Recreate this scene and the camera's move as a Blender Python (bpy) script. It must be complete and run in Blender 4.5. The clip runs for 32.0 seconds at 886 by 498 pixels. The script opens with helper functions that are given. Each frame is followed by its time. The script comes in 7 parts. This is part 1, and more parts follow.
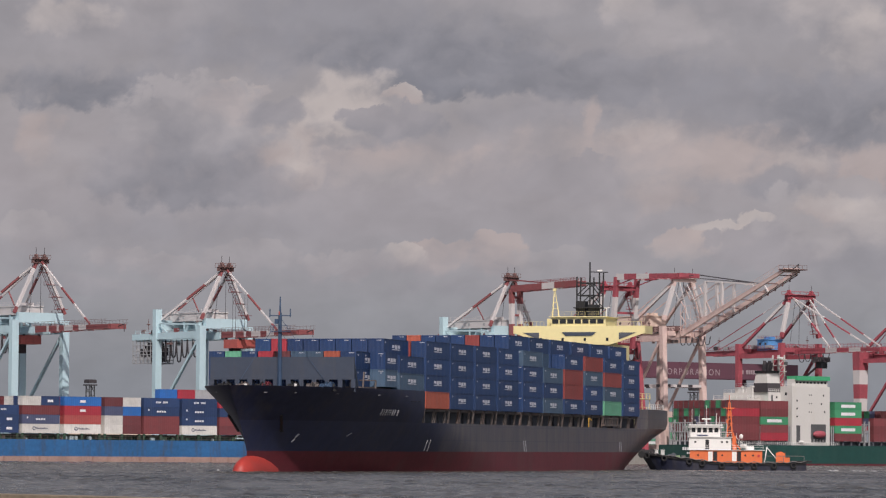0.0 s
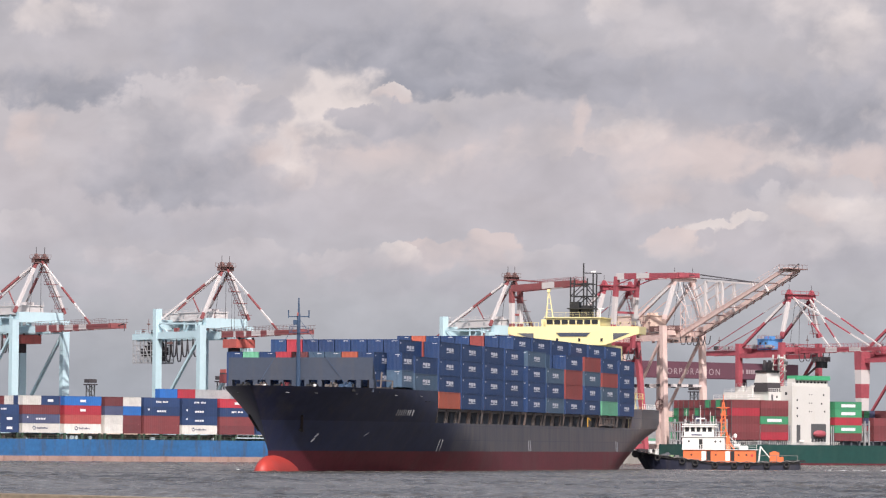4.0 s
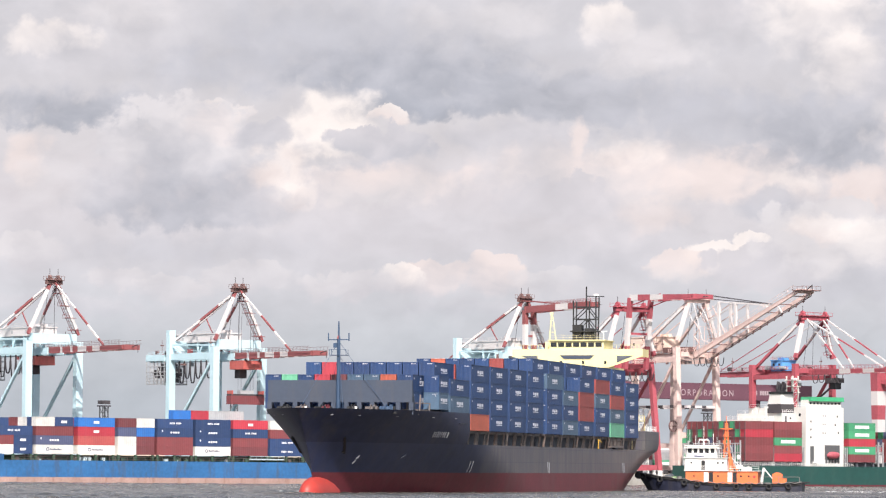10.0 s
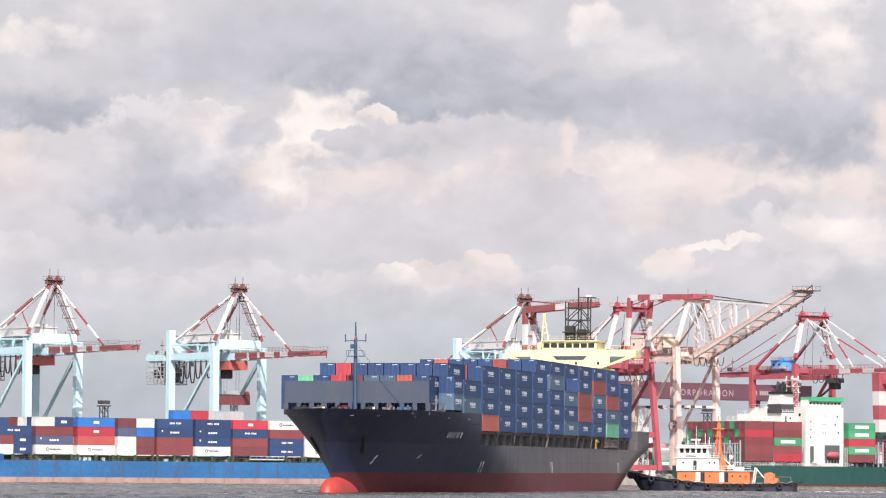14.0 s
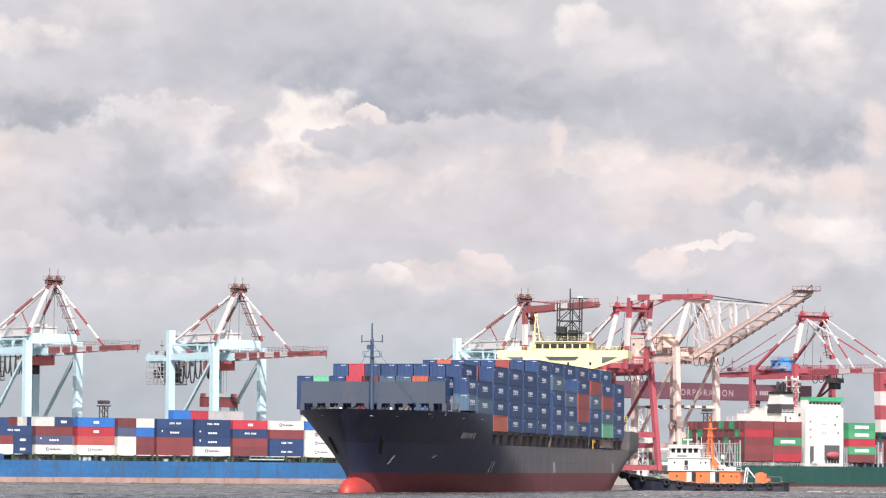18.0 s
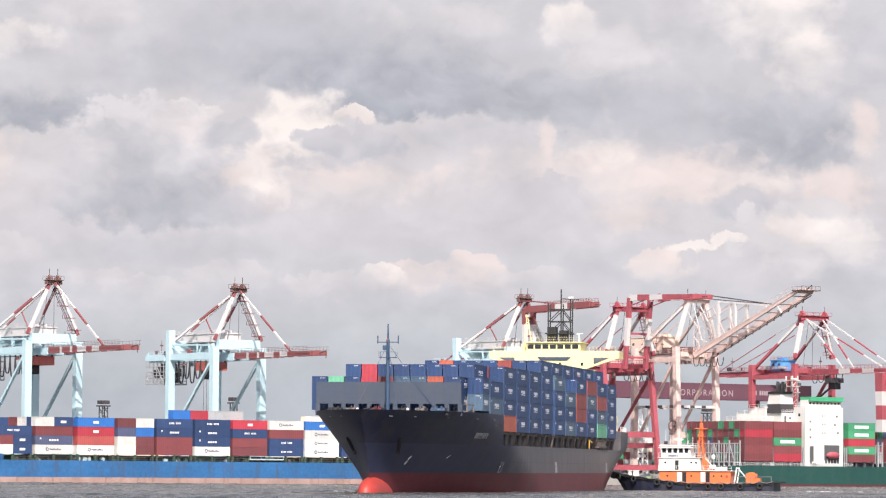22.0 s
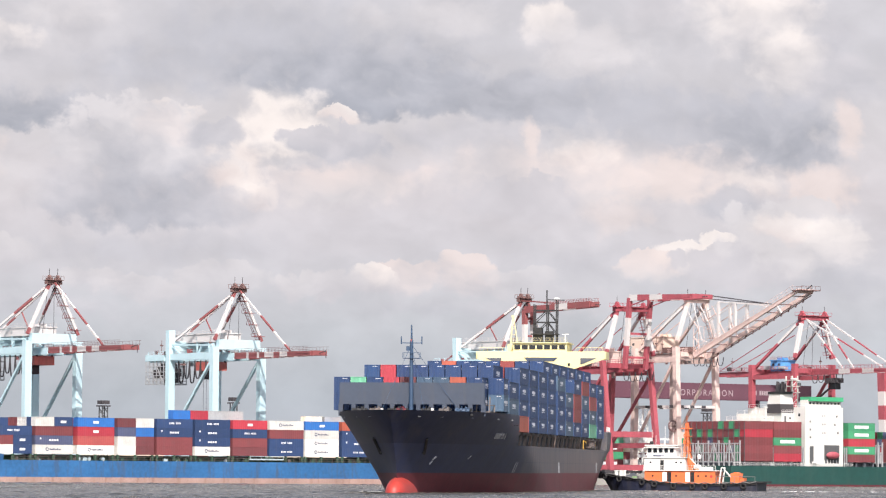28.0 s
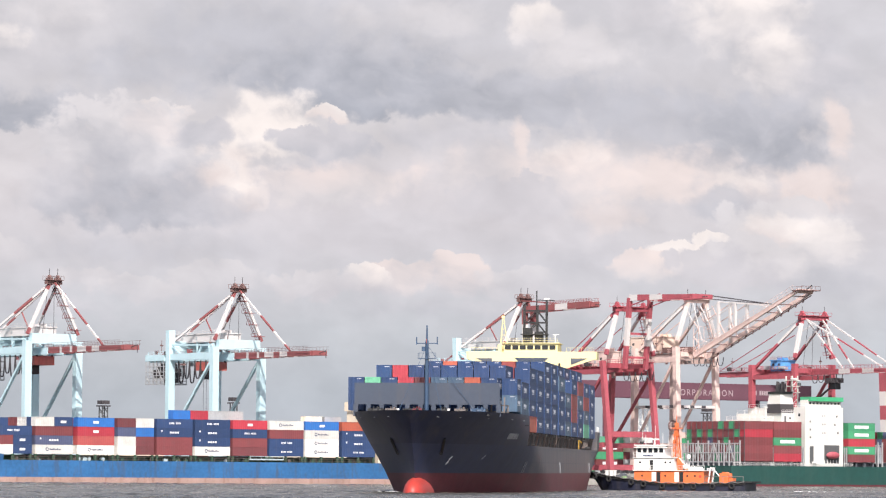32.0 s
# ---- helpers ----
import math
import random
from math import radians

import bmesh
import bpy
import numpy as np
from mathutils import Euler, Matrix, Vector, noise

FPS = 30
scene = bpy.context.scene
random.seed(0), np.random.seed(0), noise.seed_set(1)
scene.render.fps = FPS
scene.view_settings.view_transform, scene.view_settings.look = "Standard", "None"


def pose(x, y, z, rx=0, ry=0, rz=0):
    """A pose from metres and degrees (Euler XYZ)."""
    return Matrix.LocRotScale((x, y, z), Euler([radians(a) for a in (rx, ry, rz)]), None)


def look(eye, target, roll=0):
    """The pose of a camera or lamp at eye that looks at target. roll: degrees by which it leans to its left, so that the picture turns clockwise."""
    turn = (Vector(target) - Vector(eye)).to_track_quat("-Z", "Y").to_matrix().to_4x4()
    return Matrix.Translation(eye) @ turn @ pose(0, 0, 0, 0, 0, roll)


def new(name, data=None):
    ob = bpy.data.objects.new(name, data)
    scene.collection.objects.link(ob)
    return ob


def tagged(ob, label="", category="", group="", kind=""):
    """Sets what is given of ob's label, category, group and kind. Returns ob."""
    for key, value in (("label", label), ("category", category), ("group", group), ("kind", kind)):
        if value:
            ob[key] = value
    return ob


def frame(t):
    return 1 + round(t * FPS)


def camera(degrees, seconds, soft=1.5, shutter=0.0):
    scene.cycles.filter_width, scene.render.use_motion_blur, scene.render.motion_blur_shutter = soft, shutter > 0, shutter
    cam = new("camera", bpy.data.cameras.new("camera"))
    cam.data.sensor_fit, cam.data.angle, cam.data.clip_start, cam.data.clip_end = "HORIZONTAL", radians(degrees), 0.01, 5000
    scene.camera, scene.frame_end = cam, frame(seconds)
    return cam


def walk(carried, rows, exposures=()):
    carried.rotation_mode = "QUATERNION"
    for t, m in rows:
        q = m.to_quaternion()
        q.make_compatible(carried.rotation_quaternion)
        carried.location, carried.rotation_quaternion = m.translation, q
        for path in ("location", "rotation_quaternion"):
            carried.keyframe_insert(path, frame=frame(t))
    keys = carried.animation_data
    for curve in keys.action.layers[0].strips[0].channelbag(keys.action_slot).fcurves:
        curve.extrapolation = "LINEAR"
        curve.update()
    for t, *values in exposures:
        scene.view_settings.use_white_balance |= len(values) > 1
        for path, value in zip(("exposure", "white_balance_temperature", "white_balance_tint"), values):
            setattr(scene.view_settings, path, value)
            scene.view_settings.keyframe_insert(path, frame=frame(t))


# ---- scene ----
# A long lens on the near shore looks over the harbour basin to a container quay.
cam = camera(13.646, 32.0, soft=1.22)
EYE = (0.0, 0.0, 2.62)
FOCAL = 6552.0


def aim(dx, dy):
    """The camera's pose, turned from its main aim by small steps across and up."""
    return pose(*EYE, 90 + 3.5095 + math.degrees(dy / FOCAL), 0, math.degrees(dx / FOCAL)) @ pose(0, 0, 0, 0, 0, 0.39)


AIMS = [(0.0, -24, -36.8), (0.5, -26, -37.3), (1.0, -27.2, -36.8), (2.0, -28.3, -36.3), (2.5, -28.6, -35.9),
        (3.0, -25.6, -37.6), (3.5, -25.5, -38.2), (4.5, -20.5, -36), (5.5, -15.3, -33.4), (6.0, -14.2, -35.9),
        (6.5, -14.6, -34.6), (7.0, -7.7, -18.6), (7.5, -1.8, -6.2), (8.0, 0.2, -1.4), (8.5, 0.5, 0.0), (9.0, 0.4, 0.0),
        (16.0, 0, 0), (24.0, -0.6, 0), (32.0, -0.6, 0)]
walk(cam, [(t, aim(dx, dy)) for t, dx, dy in AIMS],
     exposures=[(t, stops + 0.4, warm, tint) for t, stops, warm, tint in (
         (0.0, -1.05, 6545, 18), (1.0, -1.22, 6545, 18), (2.0, -0.87, 6545, 18), (3.0, -0.71, 6545, 18), (3.5, -0.55, 6540, 18), (4.5, -0.2, 6520, 16),
         (5.5, 0.07, 6500, 14), (6.5, 0.09, 6500, 14), (8.0, 0.08, 6500, 14), (11.0, 0.05, 6500, 14), (18.0, 0.02, 6500, 14), (32.0, 0.0, 6500, 14))])

# ---- light ----
SUN_AZ, SUN_EL = 176.0, 45.0      # degrees: compass bearing from +y towards +x, and height
world = bpy.data.worlds.new("sky")
scene.world = world
world.use_nodes = True
wn = world.node_tree.nodes
sky = wn.new("ShaderNodeTexSky")
sky.sky_type = "NISHITA"
sky.sun_disc = False
sky.sun_elevation = radians(SUN_EL)
sky.sun_rotation = radians(SUN_AZ)
sky.dust_density = 3.0
wn["Background"].inputs["Strength"].default_value = 0.13
haze = wn.new("ShaderNodeHueSaturation")      # broken cloud greys the sky
haze.inputs["Saturation"].default_value = 0.65
world.node_tree.links.new(sky.outputs[0], haze.inputs["Color"])
world.node_tree.links.new(haze.outputs[0], wn["Background"].inputs["Color"])
sun_data = bpy.data.lights.new("sun", "SUN")
sun_data.energy = 4.8
sun_data.angle = radians(0.53)
sun_data.color = (1.0, 0.95, 0.87)
sun = new("sun", sun_data)
az, el = radians(SUN_AZ), radians(SUN_EL)
to_sun = Vector((math.sin(az) * math.cos(el), math.cos(az) * math.cos(el), math.sin(el)))
sun.matrix_world = look(to_sun * 900, (0, 0, 0))


# ---- materials ----
def material(name, colour, rough=0.6, metal=0.0, vary=0.15, grain=0.4, bump=0.0, stain=None, stain_amount=0.0,
             stain_scale=0.15, per_object=0.0, corrugated=0.0, streak=1.0):
    """Painted or bare surface with slow and fine variation, vertical stains and an optional corrugation."""
    m = bpy.data.materials.new(name)
    m.use_nodes = True
    n, l = m.node_tree.nodes, m.node_tree.links
    b = n["Principled BSDF"]
    b.inputs["Roughness"].default_value = rough
    b.inputs["Metallic"].default_value = metal
    co = n.new("ShaderNodeTexCoord")
    big = n.new("ShaderNodeTexNoise")
    big.inputs["Scale"].default_value = grain * 0.35
    big.inputs["Detail"].default_value = 5
    fine = n.new("ShaderNodeTexNoise")
    fine.inputs["Scale"].default_value = grain * 4
    fine.inputs["Detail"].default_value = 4
    l.new(co.outputs["Object"], big.inputs["Vector"])
    l.new(co.outputs["Object"], fine.inputs["Vector"])
    add = n.new("ShaderNodeMath")
    add.operation = "ADD"
    l.new(big.outputs["Fac"], add.inputs[0])
    l.new(fine.outputs["Fac"], add.inputs[1])
    ramp = n.new("ShaderNodeMapRange")
    ramp.inputs["From Min"].default_value = 0.6
    ramp.inputs["From Max"].default_value = 1.4
    ramp.inputs["To Min"].default_value = 1 - vary
    ramp.inputs["To Max"].default_value = 1 + vary
    l.new(add.outputs[0], ramp.inputs["Value"])
    value = ramp.outputs["Result"]
    if per_object:
        info = n.new("ShaderNodeObjectInfo")
        r2 = n.new("ShaderNodeMapRange")
        r2.inputs["To Min"].default_value = 1 - per_object
        r2.inputs["To Max"].default_value = 1 + per_object
        l.new(info.outputs["Random"], r2.inputs["Value"])
        mul = n.new("ShaderNodeMath")
        mul.operation = "MULTIPLY"
        l.new(value, mul.inputs[0])
        l.new(r2.outputs["Result"], mul.inputs[1])
        value = mul.outputs[0]
    tint = n.new("ShaderNodeVectorMath")
    tint.operation = "SCALE"
    tint.inputs[0].default_value = colour
    l.new(value, tint.inputs["Scale"])
    colour_out = tint.outputs["Vector"]
    if stain:
        mp = n.new("ShaderNodeMapping")
        mp.inputs["Scale"].default_value = (1, 1, 0.18 / streak)
        l.new(co.outputs["Object"], mp.inputs["Vector"])
        st = n.new("ShaderNodeTexNoise")
        st.inputs["Scale"].default_value = stain_scale
        st.inputs["Detail"].default_value = 7
        st.inputs["Roughness"].default_value = 0.65
        l.new(mp.outputs[0], st.inputs["Vector"])
        sr = n.new("ShaderNodeMapRange")
        sr.inputs["From Min"].default_value = 0.5
        sr.inputs["From Max"].default_value = 0.72
        sr.inputs["To Max"].default_value = stain_amount
        l.new(st.outputs["Fac"], sr.inputs["Value"])
        mix = n.new("ShaderNodeMix")
        mix.data_type = "RGBA"
        l.new(sr.outputs["Result"], mix.inputs["Factor"])
        l.new(colour_out, mix.inputs["A"])
        mix.inputs["B"].default_value = (*stain, 1)
        colour_out = mix.outputs["Result"]
    l.new(colour_out, b.inputs["Base Color"])
    height = None
    if corrugated:
        wave = n.new("ShaderNodeTexWave")
        wave.bands_direction = "DIAGONAL"
        wave.inputs["Scale"].default_value = 0.9
        mp2 = n.new("ShaderNodeMapping")
        mp2.inputs["Scale"].default_value = (1, 1, 0)
        l.new(co.outputs["Object"], mp2.inputs["Vector"])
        l.new(mp2.outputs[0], wave.inputs["Vector"])
        height = wave.outputs["Fac"]
    elif bump:
        height = fine.outputs["Fac"]
    if height is not None:
        bp = n.new("ShaderNodeBump")
        bp.inputs["Strength"].default_value = corrugated or bump
        bp.inputs["Distance"].default_value = 0.05
        l.new(height, bp.inputs["Height"])
        l.new(bp.outputs[0], b.inputs["Normal"])
    return m


RUST = (0.16, 0.07, 0.04)
hull_black = material("hull_paint", (0.022, 0.027, 0.058), 0.42, vary=0.3, grain=0.15, stain=(0.062, 0.056, 0.056), stain_amount=0.5, stain_scale=0.5, bump=0.1, streak=3.0)
hull_black.node_tree.nodes["Principled BSDF"].inputs["Specular IOR Level"].default_value = 0.22
hull_side = material("hull_paint_worn_lit_side", (0.019, 0.027, 0.068), 0.5, vary=0.3, grain=0.15, stain=(0.062, 0.056, 0.056), stain_amount=0.3, stain_scale=0.5, bump=0.1, streak=3.0)


def lighten_side(m, start, full, colour):
    """Puts sunlight on the flat of the side into the colour, broken into worn plates and upright scrapes."""
    n, l = m.node_tree.nodes, m.node_tree.links
    b = n["Principled BSDF"]
    under = b.inputs["Base Color"].links[0].from_socket
    co = n.new("ShaderNodeTexCoord")
    sep = n.new("ShaderNodeSeparateXYZ")
    l.new(co.outputs["Object"], sep.inputs[0])
    reach = n.new("ShaderNodeMapRange")
    reach.interpolation_type = "SMOOTHSTEP"
    reach.inputs["From Min"].default_value, reach.inputs["From Max"].default_value = start, full
    wob = n.new("ShaderNodeTexNoise")
    wob.inputs["Scale"].default_value, wob.inputs["Detail"].default_value = 0.12, 5
    l.new(co.outputs["Object"], wob.inputs["Vector"])
    shift = n.new("ShaderNodeMath")
    shift.operation = "MULTIPLY_ADD"
    l.new(wob.outputs["Fac"], shift.inputs[0])
    shift.inputs[1].default_value = 26
    l.new(sep.outputs["Y"], shift.inputs[2])
    l.new(shift.outputs[0], reach.inputs["Value"])
    mp = n.new("ShaderNodeMapping")
    mp.inputs["Scale"].default_value = (1, 1, 0.12)
    l.new(co.outputs["Object"], mp.inputs["Vector"])
    scrape = n.new("ShaderNodeTexNoise")
    scrape.inputs["Scale"].default_value, scrape.inputs["Detail"].default_value, scrape.inputs["Roughness"].default_value = 0.7, 8, 0.7
    l.new(mp.outputs[0], scrape.inputs["Vector"])
    plate = n.new("ShaderNodeTexBrick")
    plate.inputs["Scale"].default_value = 1.0
    plate.inputs["Brick Width"].default_value, plate.inputs["Row Height"].default_value, plate.inputs["Mortar Size"].default_value = 9.0, 2.3, 0.05
    plate.inputs["Color1"].default_value, plate.inputs["Color2"].default_value, plate.inputs["Mortar"].default_value = (0.85, 0.85, 0.85, 1), (1, 1, 1, 1), (0.45, 0.45, 0.45, 1)
    turn = n.new("ShaderNodeCombineXYZ")
    l.new(sep.outputs["Y"], turn.inputs["X"])
    l.new(sep.outputs["Z"], turn.inputs["Y"])
    l.new(turn.outputs[0], plate.inputs["Vector"])
    amount = n.new("ShaderNodeMapRange")
    amount.inputs["From Min"].default_value, amount.inputs["From Max"].default_value = 0.3, 0.68
    amount.inputs["To Min"].default_value, amount.inputs["To Max"].default_value = 0.35, 1.0
    l.new(scrape.outputs["Fac"], amount.inputs["Value"])
    k = n.new("ShaderNodeMath")
    k.operation = "MULTIPLY"
    l.new(reach.outputs["Result"], k.inputs[0])
    l.new(amount.outputs["Result"], k.inputs[1])
    k2 = n.new("ShaderNodeMath")
    k2.operation = "MULTIPLY"
    l.new(k.outputs[0], k2.inputs[0])
    l.new(plate.outputs["Color"], k2.inputs[1])
    mix = n.new("ShaderNodeMix")
    mix.data_type = "RGBA"
    l.new(k2.outputs[0], mix.inputs["Factor"])
    l.new(under, mix.inputs["A"])
    mix.inputs["B"].default_value = (*colour, 1)
    l.new(mix.outputs["Result"], b.inputs["Base Color"])


# paler aft of the flare: painted sunlight together with worn paint
lighten_side(hull_side, 56, 84, (0.13, 0.118, 0.112))
hull_red = material("antifouling_red", (0.12, 0.017, 0.026), 0.55, vary=0.25, grain=0.3, stain=(0.11, 0.042, 0.045), stain_amount=0.7, stain_scale=0.2)
bulb_red = material("bulb_red", (0.38, 0.04, 0.03), 0.5, vary=0.15, grain=0.6, stain=(0.25, 0.06, 0.05), stain_amount=0.5, stain_scale=0.5)
deck_grey = material("deck_grey", (0.09, 0.10, 0.12), 0.7, vary=0.25)
shield_grey = material("breakwater_grey", (0.044, 0.059, 0.090), 0.6, vary=0.1, grain=0.4, stain=(0.09, 0.08, 0.075), stain_amount=0.4, stain_scale=0.4)
mast_blue = material("mast_blue", (0.035, 0.07, 0.13), 0.5)
cream = material("superstructure_cream", (0.79, 0.70, 0.36), 0.5, vary=0.05, stain=(0.55, 0.42, 0.22), stain_amount=0.3, stain_scale=0.3)
dark_steel = material("dark_steel", (0.014, 0.015, 0.017), 0.6)
glass_dark = material("bridge_glass", (0.02, 0.024, 0.03), 0.08)
lashing = material("lashing_steel", (0.12, 0.105, 0.10), 0.65, stain=RUST, stain_amount=0.5, stain_scale=0.6)
white_paint = material("white_paint", (0.78, 0.78, 0.76), 0.5, vary=0.05, stain=(0.5, 0.44, 0.36), stain_amount=0.25, stain_scale=0.4)
marking_white = material("marking_white", (0.72, 0.72, 0.74), 0.6, vary=0.1)
logo_white = material("logo_faded_white", (0.52, 0.54, 0.60), 0.6, vary=0.15)
marking_navy = material("marking_navy", (0.03, 0.04, 0.10), 0.6)
marking_grey = material("marking_grey", (0.33, 0.34, 0.37), 0.6, vary=0.2)
marking_red = material("marking_red", (0.5, 0.04, 0.05), 0.6)


def box_paint(name, colour):
    return material(name, colour, 0.55, vary=0.16, grain=0.5, stain=tuple(0.5 * c + 0.05 for c in colour), stain_amount=0.5,
                    stain_scale=0.7, per_object=0.14, corrugated=0.5)


PAINTS = {k: box_paint("container_" + k, c) for k, c in {
    "blue": (0.014, 0.045, 0.135), "steel": (0.055, 0.10, 0.16), "rust": (0.28, 0.056, 0.05), "red": (0.40, 0.04, 0.06),
    "orange": (0.42, 0.10, 0.06), "green": (0.12, 0.38, 0.24), "white": (0.62, 0.61, 0.58), "brown": (0.18, 0.047, 0.052),
    "navy": (0.024, 0.05, 0.13), "slate": (0.08, 0.095, 0.175), "sky": (0.025, 0.13, 0.40), "pink": (0.42, 0.09, 0.085),
    "grey": (0.36, 0.37, 0.38), "cream": (0.70, 0.60, 0.46), "maroon": (0.145, 0.042, 0.048), "emerald": (0.05, 0.26, 0.13)}.items()}


# ---- mesh helpers ----
class Shape:
    """Collects boxes, beams and prisms into one mesh with several materials."""

    def __init__(self):
        self.v, self.f, self.m = [], [], []

    def faces(self, verts, faces, slot=0):
        k = len(self.v)
        self.v += [tuple(p) for p in verts]
        self.f += [tuple(k + i for i in f) for f in faces]
        self.m += [slot] * len(faces)
        return self

    def hexa(self, low, high, slot=0):
        """A block between two four-cornered faces."""
        return self.faces([*low, *high], [(3, 2, 1, 0), (4, 5, 6, 7), (0, 1, 5, 4), (1, 2, 6, 5), (2, 3, 7, 6), (3, 0, 4, 7)], slot)

    def box(self, x0, x1, y0, y1, z0, z1, slot=0):
        return self.hexa([(x0, y0, z0), (x1, y0, z0), (x1, y1, z0), (x0, y1, z0)], [(x0, y0, z1), (x1, y0, z1), (x1, y1, z1), (x0, y1, z1)], slot)

    def beam(self, p, q, w, h=None, slot=0, w2=None, h2=None):
        """A box beam from p to q, w across and h high, tapering to w2 by h2."""
        p, q = Vector(p), Vector(q)
        h = h or w
        w2, h2 = w2 or w, h2 or h
        a = (q - p).normalized()
        up = Vector((0, 0, 1)) if abs(a.z) < 0.95 else Vector((0, 1, 0))
        s = a.cross(up).normalized()
        u = s.cross(a)

        def ring(c, ww, hh):
            return [c - s * ww / 2 - u * hh / 2, c + s * ww / 2 - u * hh / 2, c + s * ww / 2 + u * hh / 2, c - s * ww / 2 + u * hh / 2]
        return self.hexa(ring(p, w, h), ring(q, w2, h2), slot)

    def tube(self, p, q, r, n=8, r2=None, slot=0):
        p, q = Vector(p), Vector(q)
        r2 = r if r2 is None else r2
        a = (q - p).normalized()
        up = Vector((0, 0, 1)) if abs(a.z) < 0.95 else Vector((0, 1, 0))
        s = a.cross(up).normalized()
        u = s.cross(a)
        ring = [s * math.cos(2 * math.pi * i / n) + u * math.sin(2 * math.pi * i / n) for i in range(n)]
        return self.faces([p + o * r for o in ring] + [q + o * r2 for o in ring],
                          [(i, (i + 1) % n, n + (i + 1) % n, n + i) for i in range(n)] + [tuple(range(n - 1, -1, -1)), tuple(range(n, 2 * n))], slot)

    def mesh(self, name, *mats, smooth=False):
        me = bpy.data.meshes.new(name)
        me.from_pydata(self.v, [], self.f)
        for m in mats:
            me.materials.append(m)
        me.polygons.foreach_set("material_index", self.m)
        if smooth:
            me.polygons.foreach_set("use_smooth", [True] * len(self.f))
        me.validate()
        bm = bmesh.new()
        bm.from_mesh(me)
        bmesh.ops.remove_doubles(bm, verts=bm.verts, dist=0.0005)
        bmesh.ops.recalc_face_normals(bm, faces=bm.faces)
        bm.to_mesh(me)
        bm.free()
        if smooth:
            me.set_sharp_from_angle(angle=radians(38))
        return me


def thing(name, m, label, category, group="", kind=""):
    ob = new(name)
    ob.matrix_basis = m
    return tagged(ob, label, category, group, kind)


def part(name, shape, mats, parent, label="", smooth=False, m=None):
    mats = mats if isinstance(mats, (tuple, list)) else (mats,)
    me = shape.mesh(name, *mats, smooth=smooth) if isinstance(shape, Shape) else shape
    ob = new(name, me)
    ob.parent = parent
    if m is not None:
        ob.matrix_basis = m
    return tagged(ob, label)


# ---- containers ----
BOX_MESHES = {}


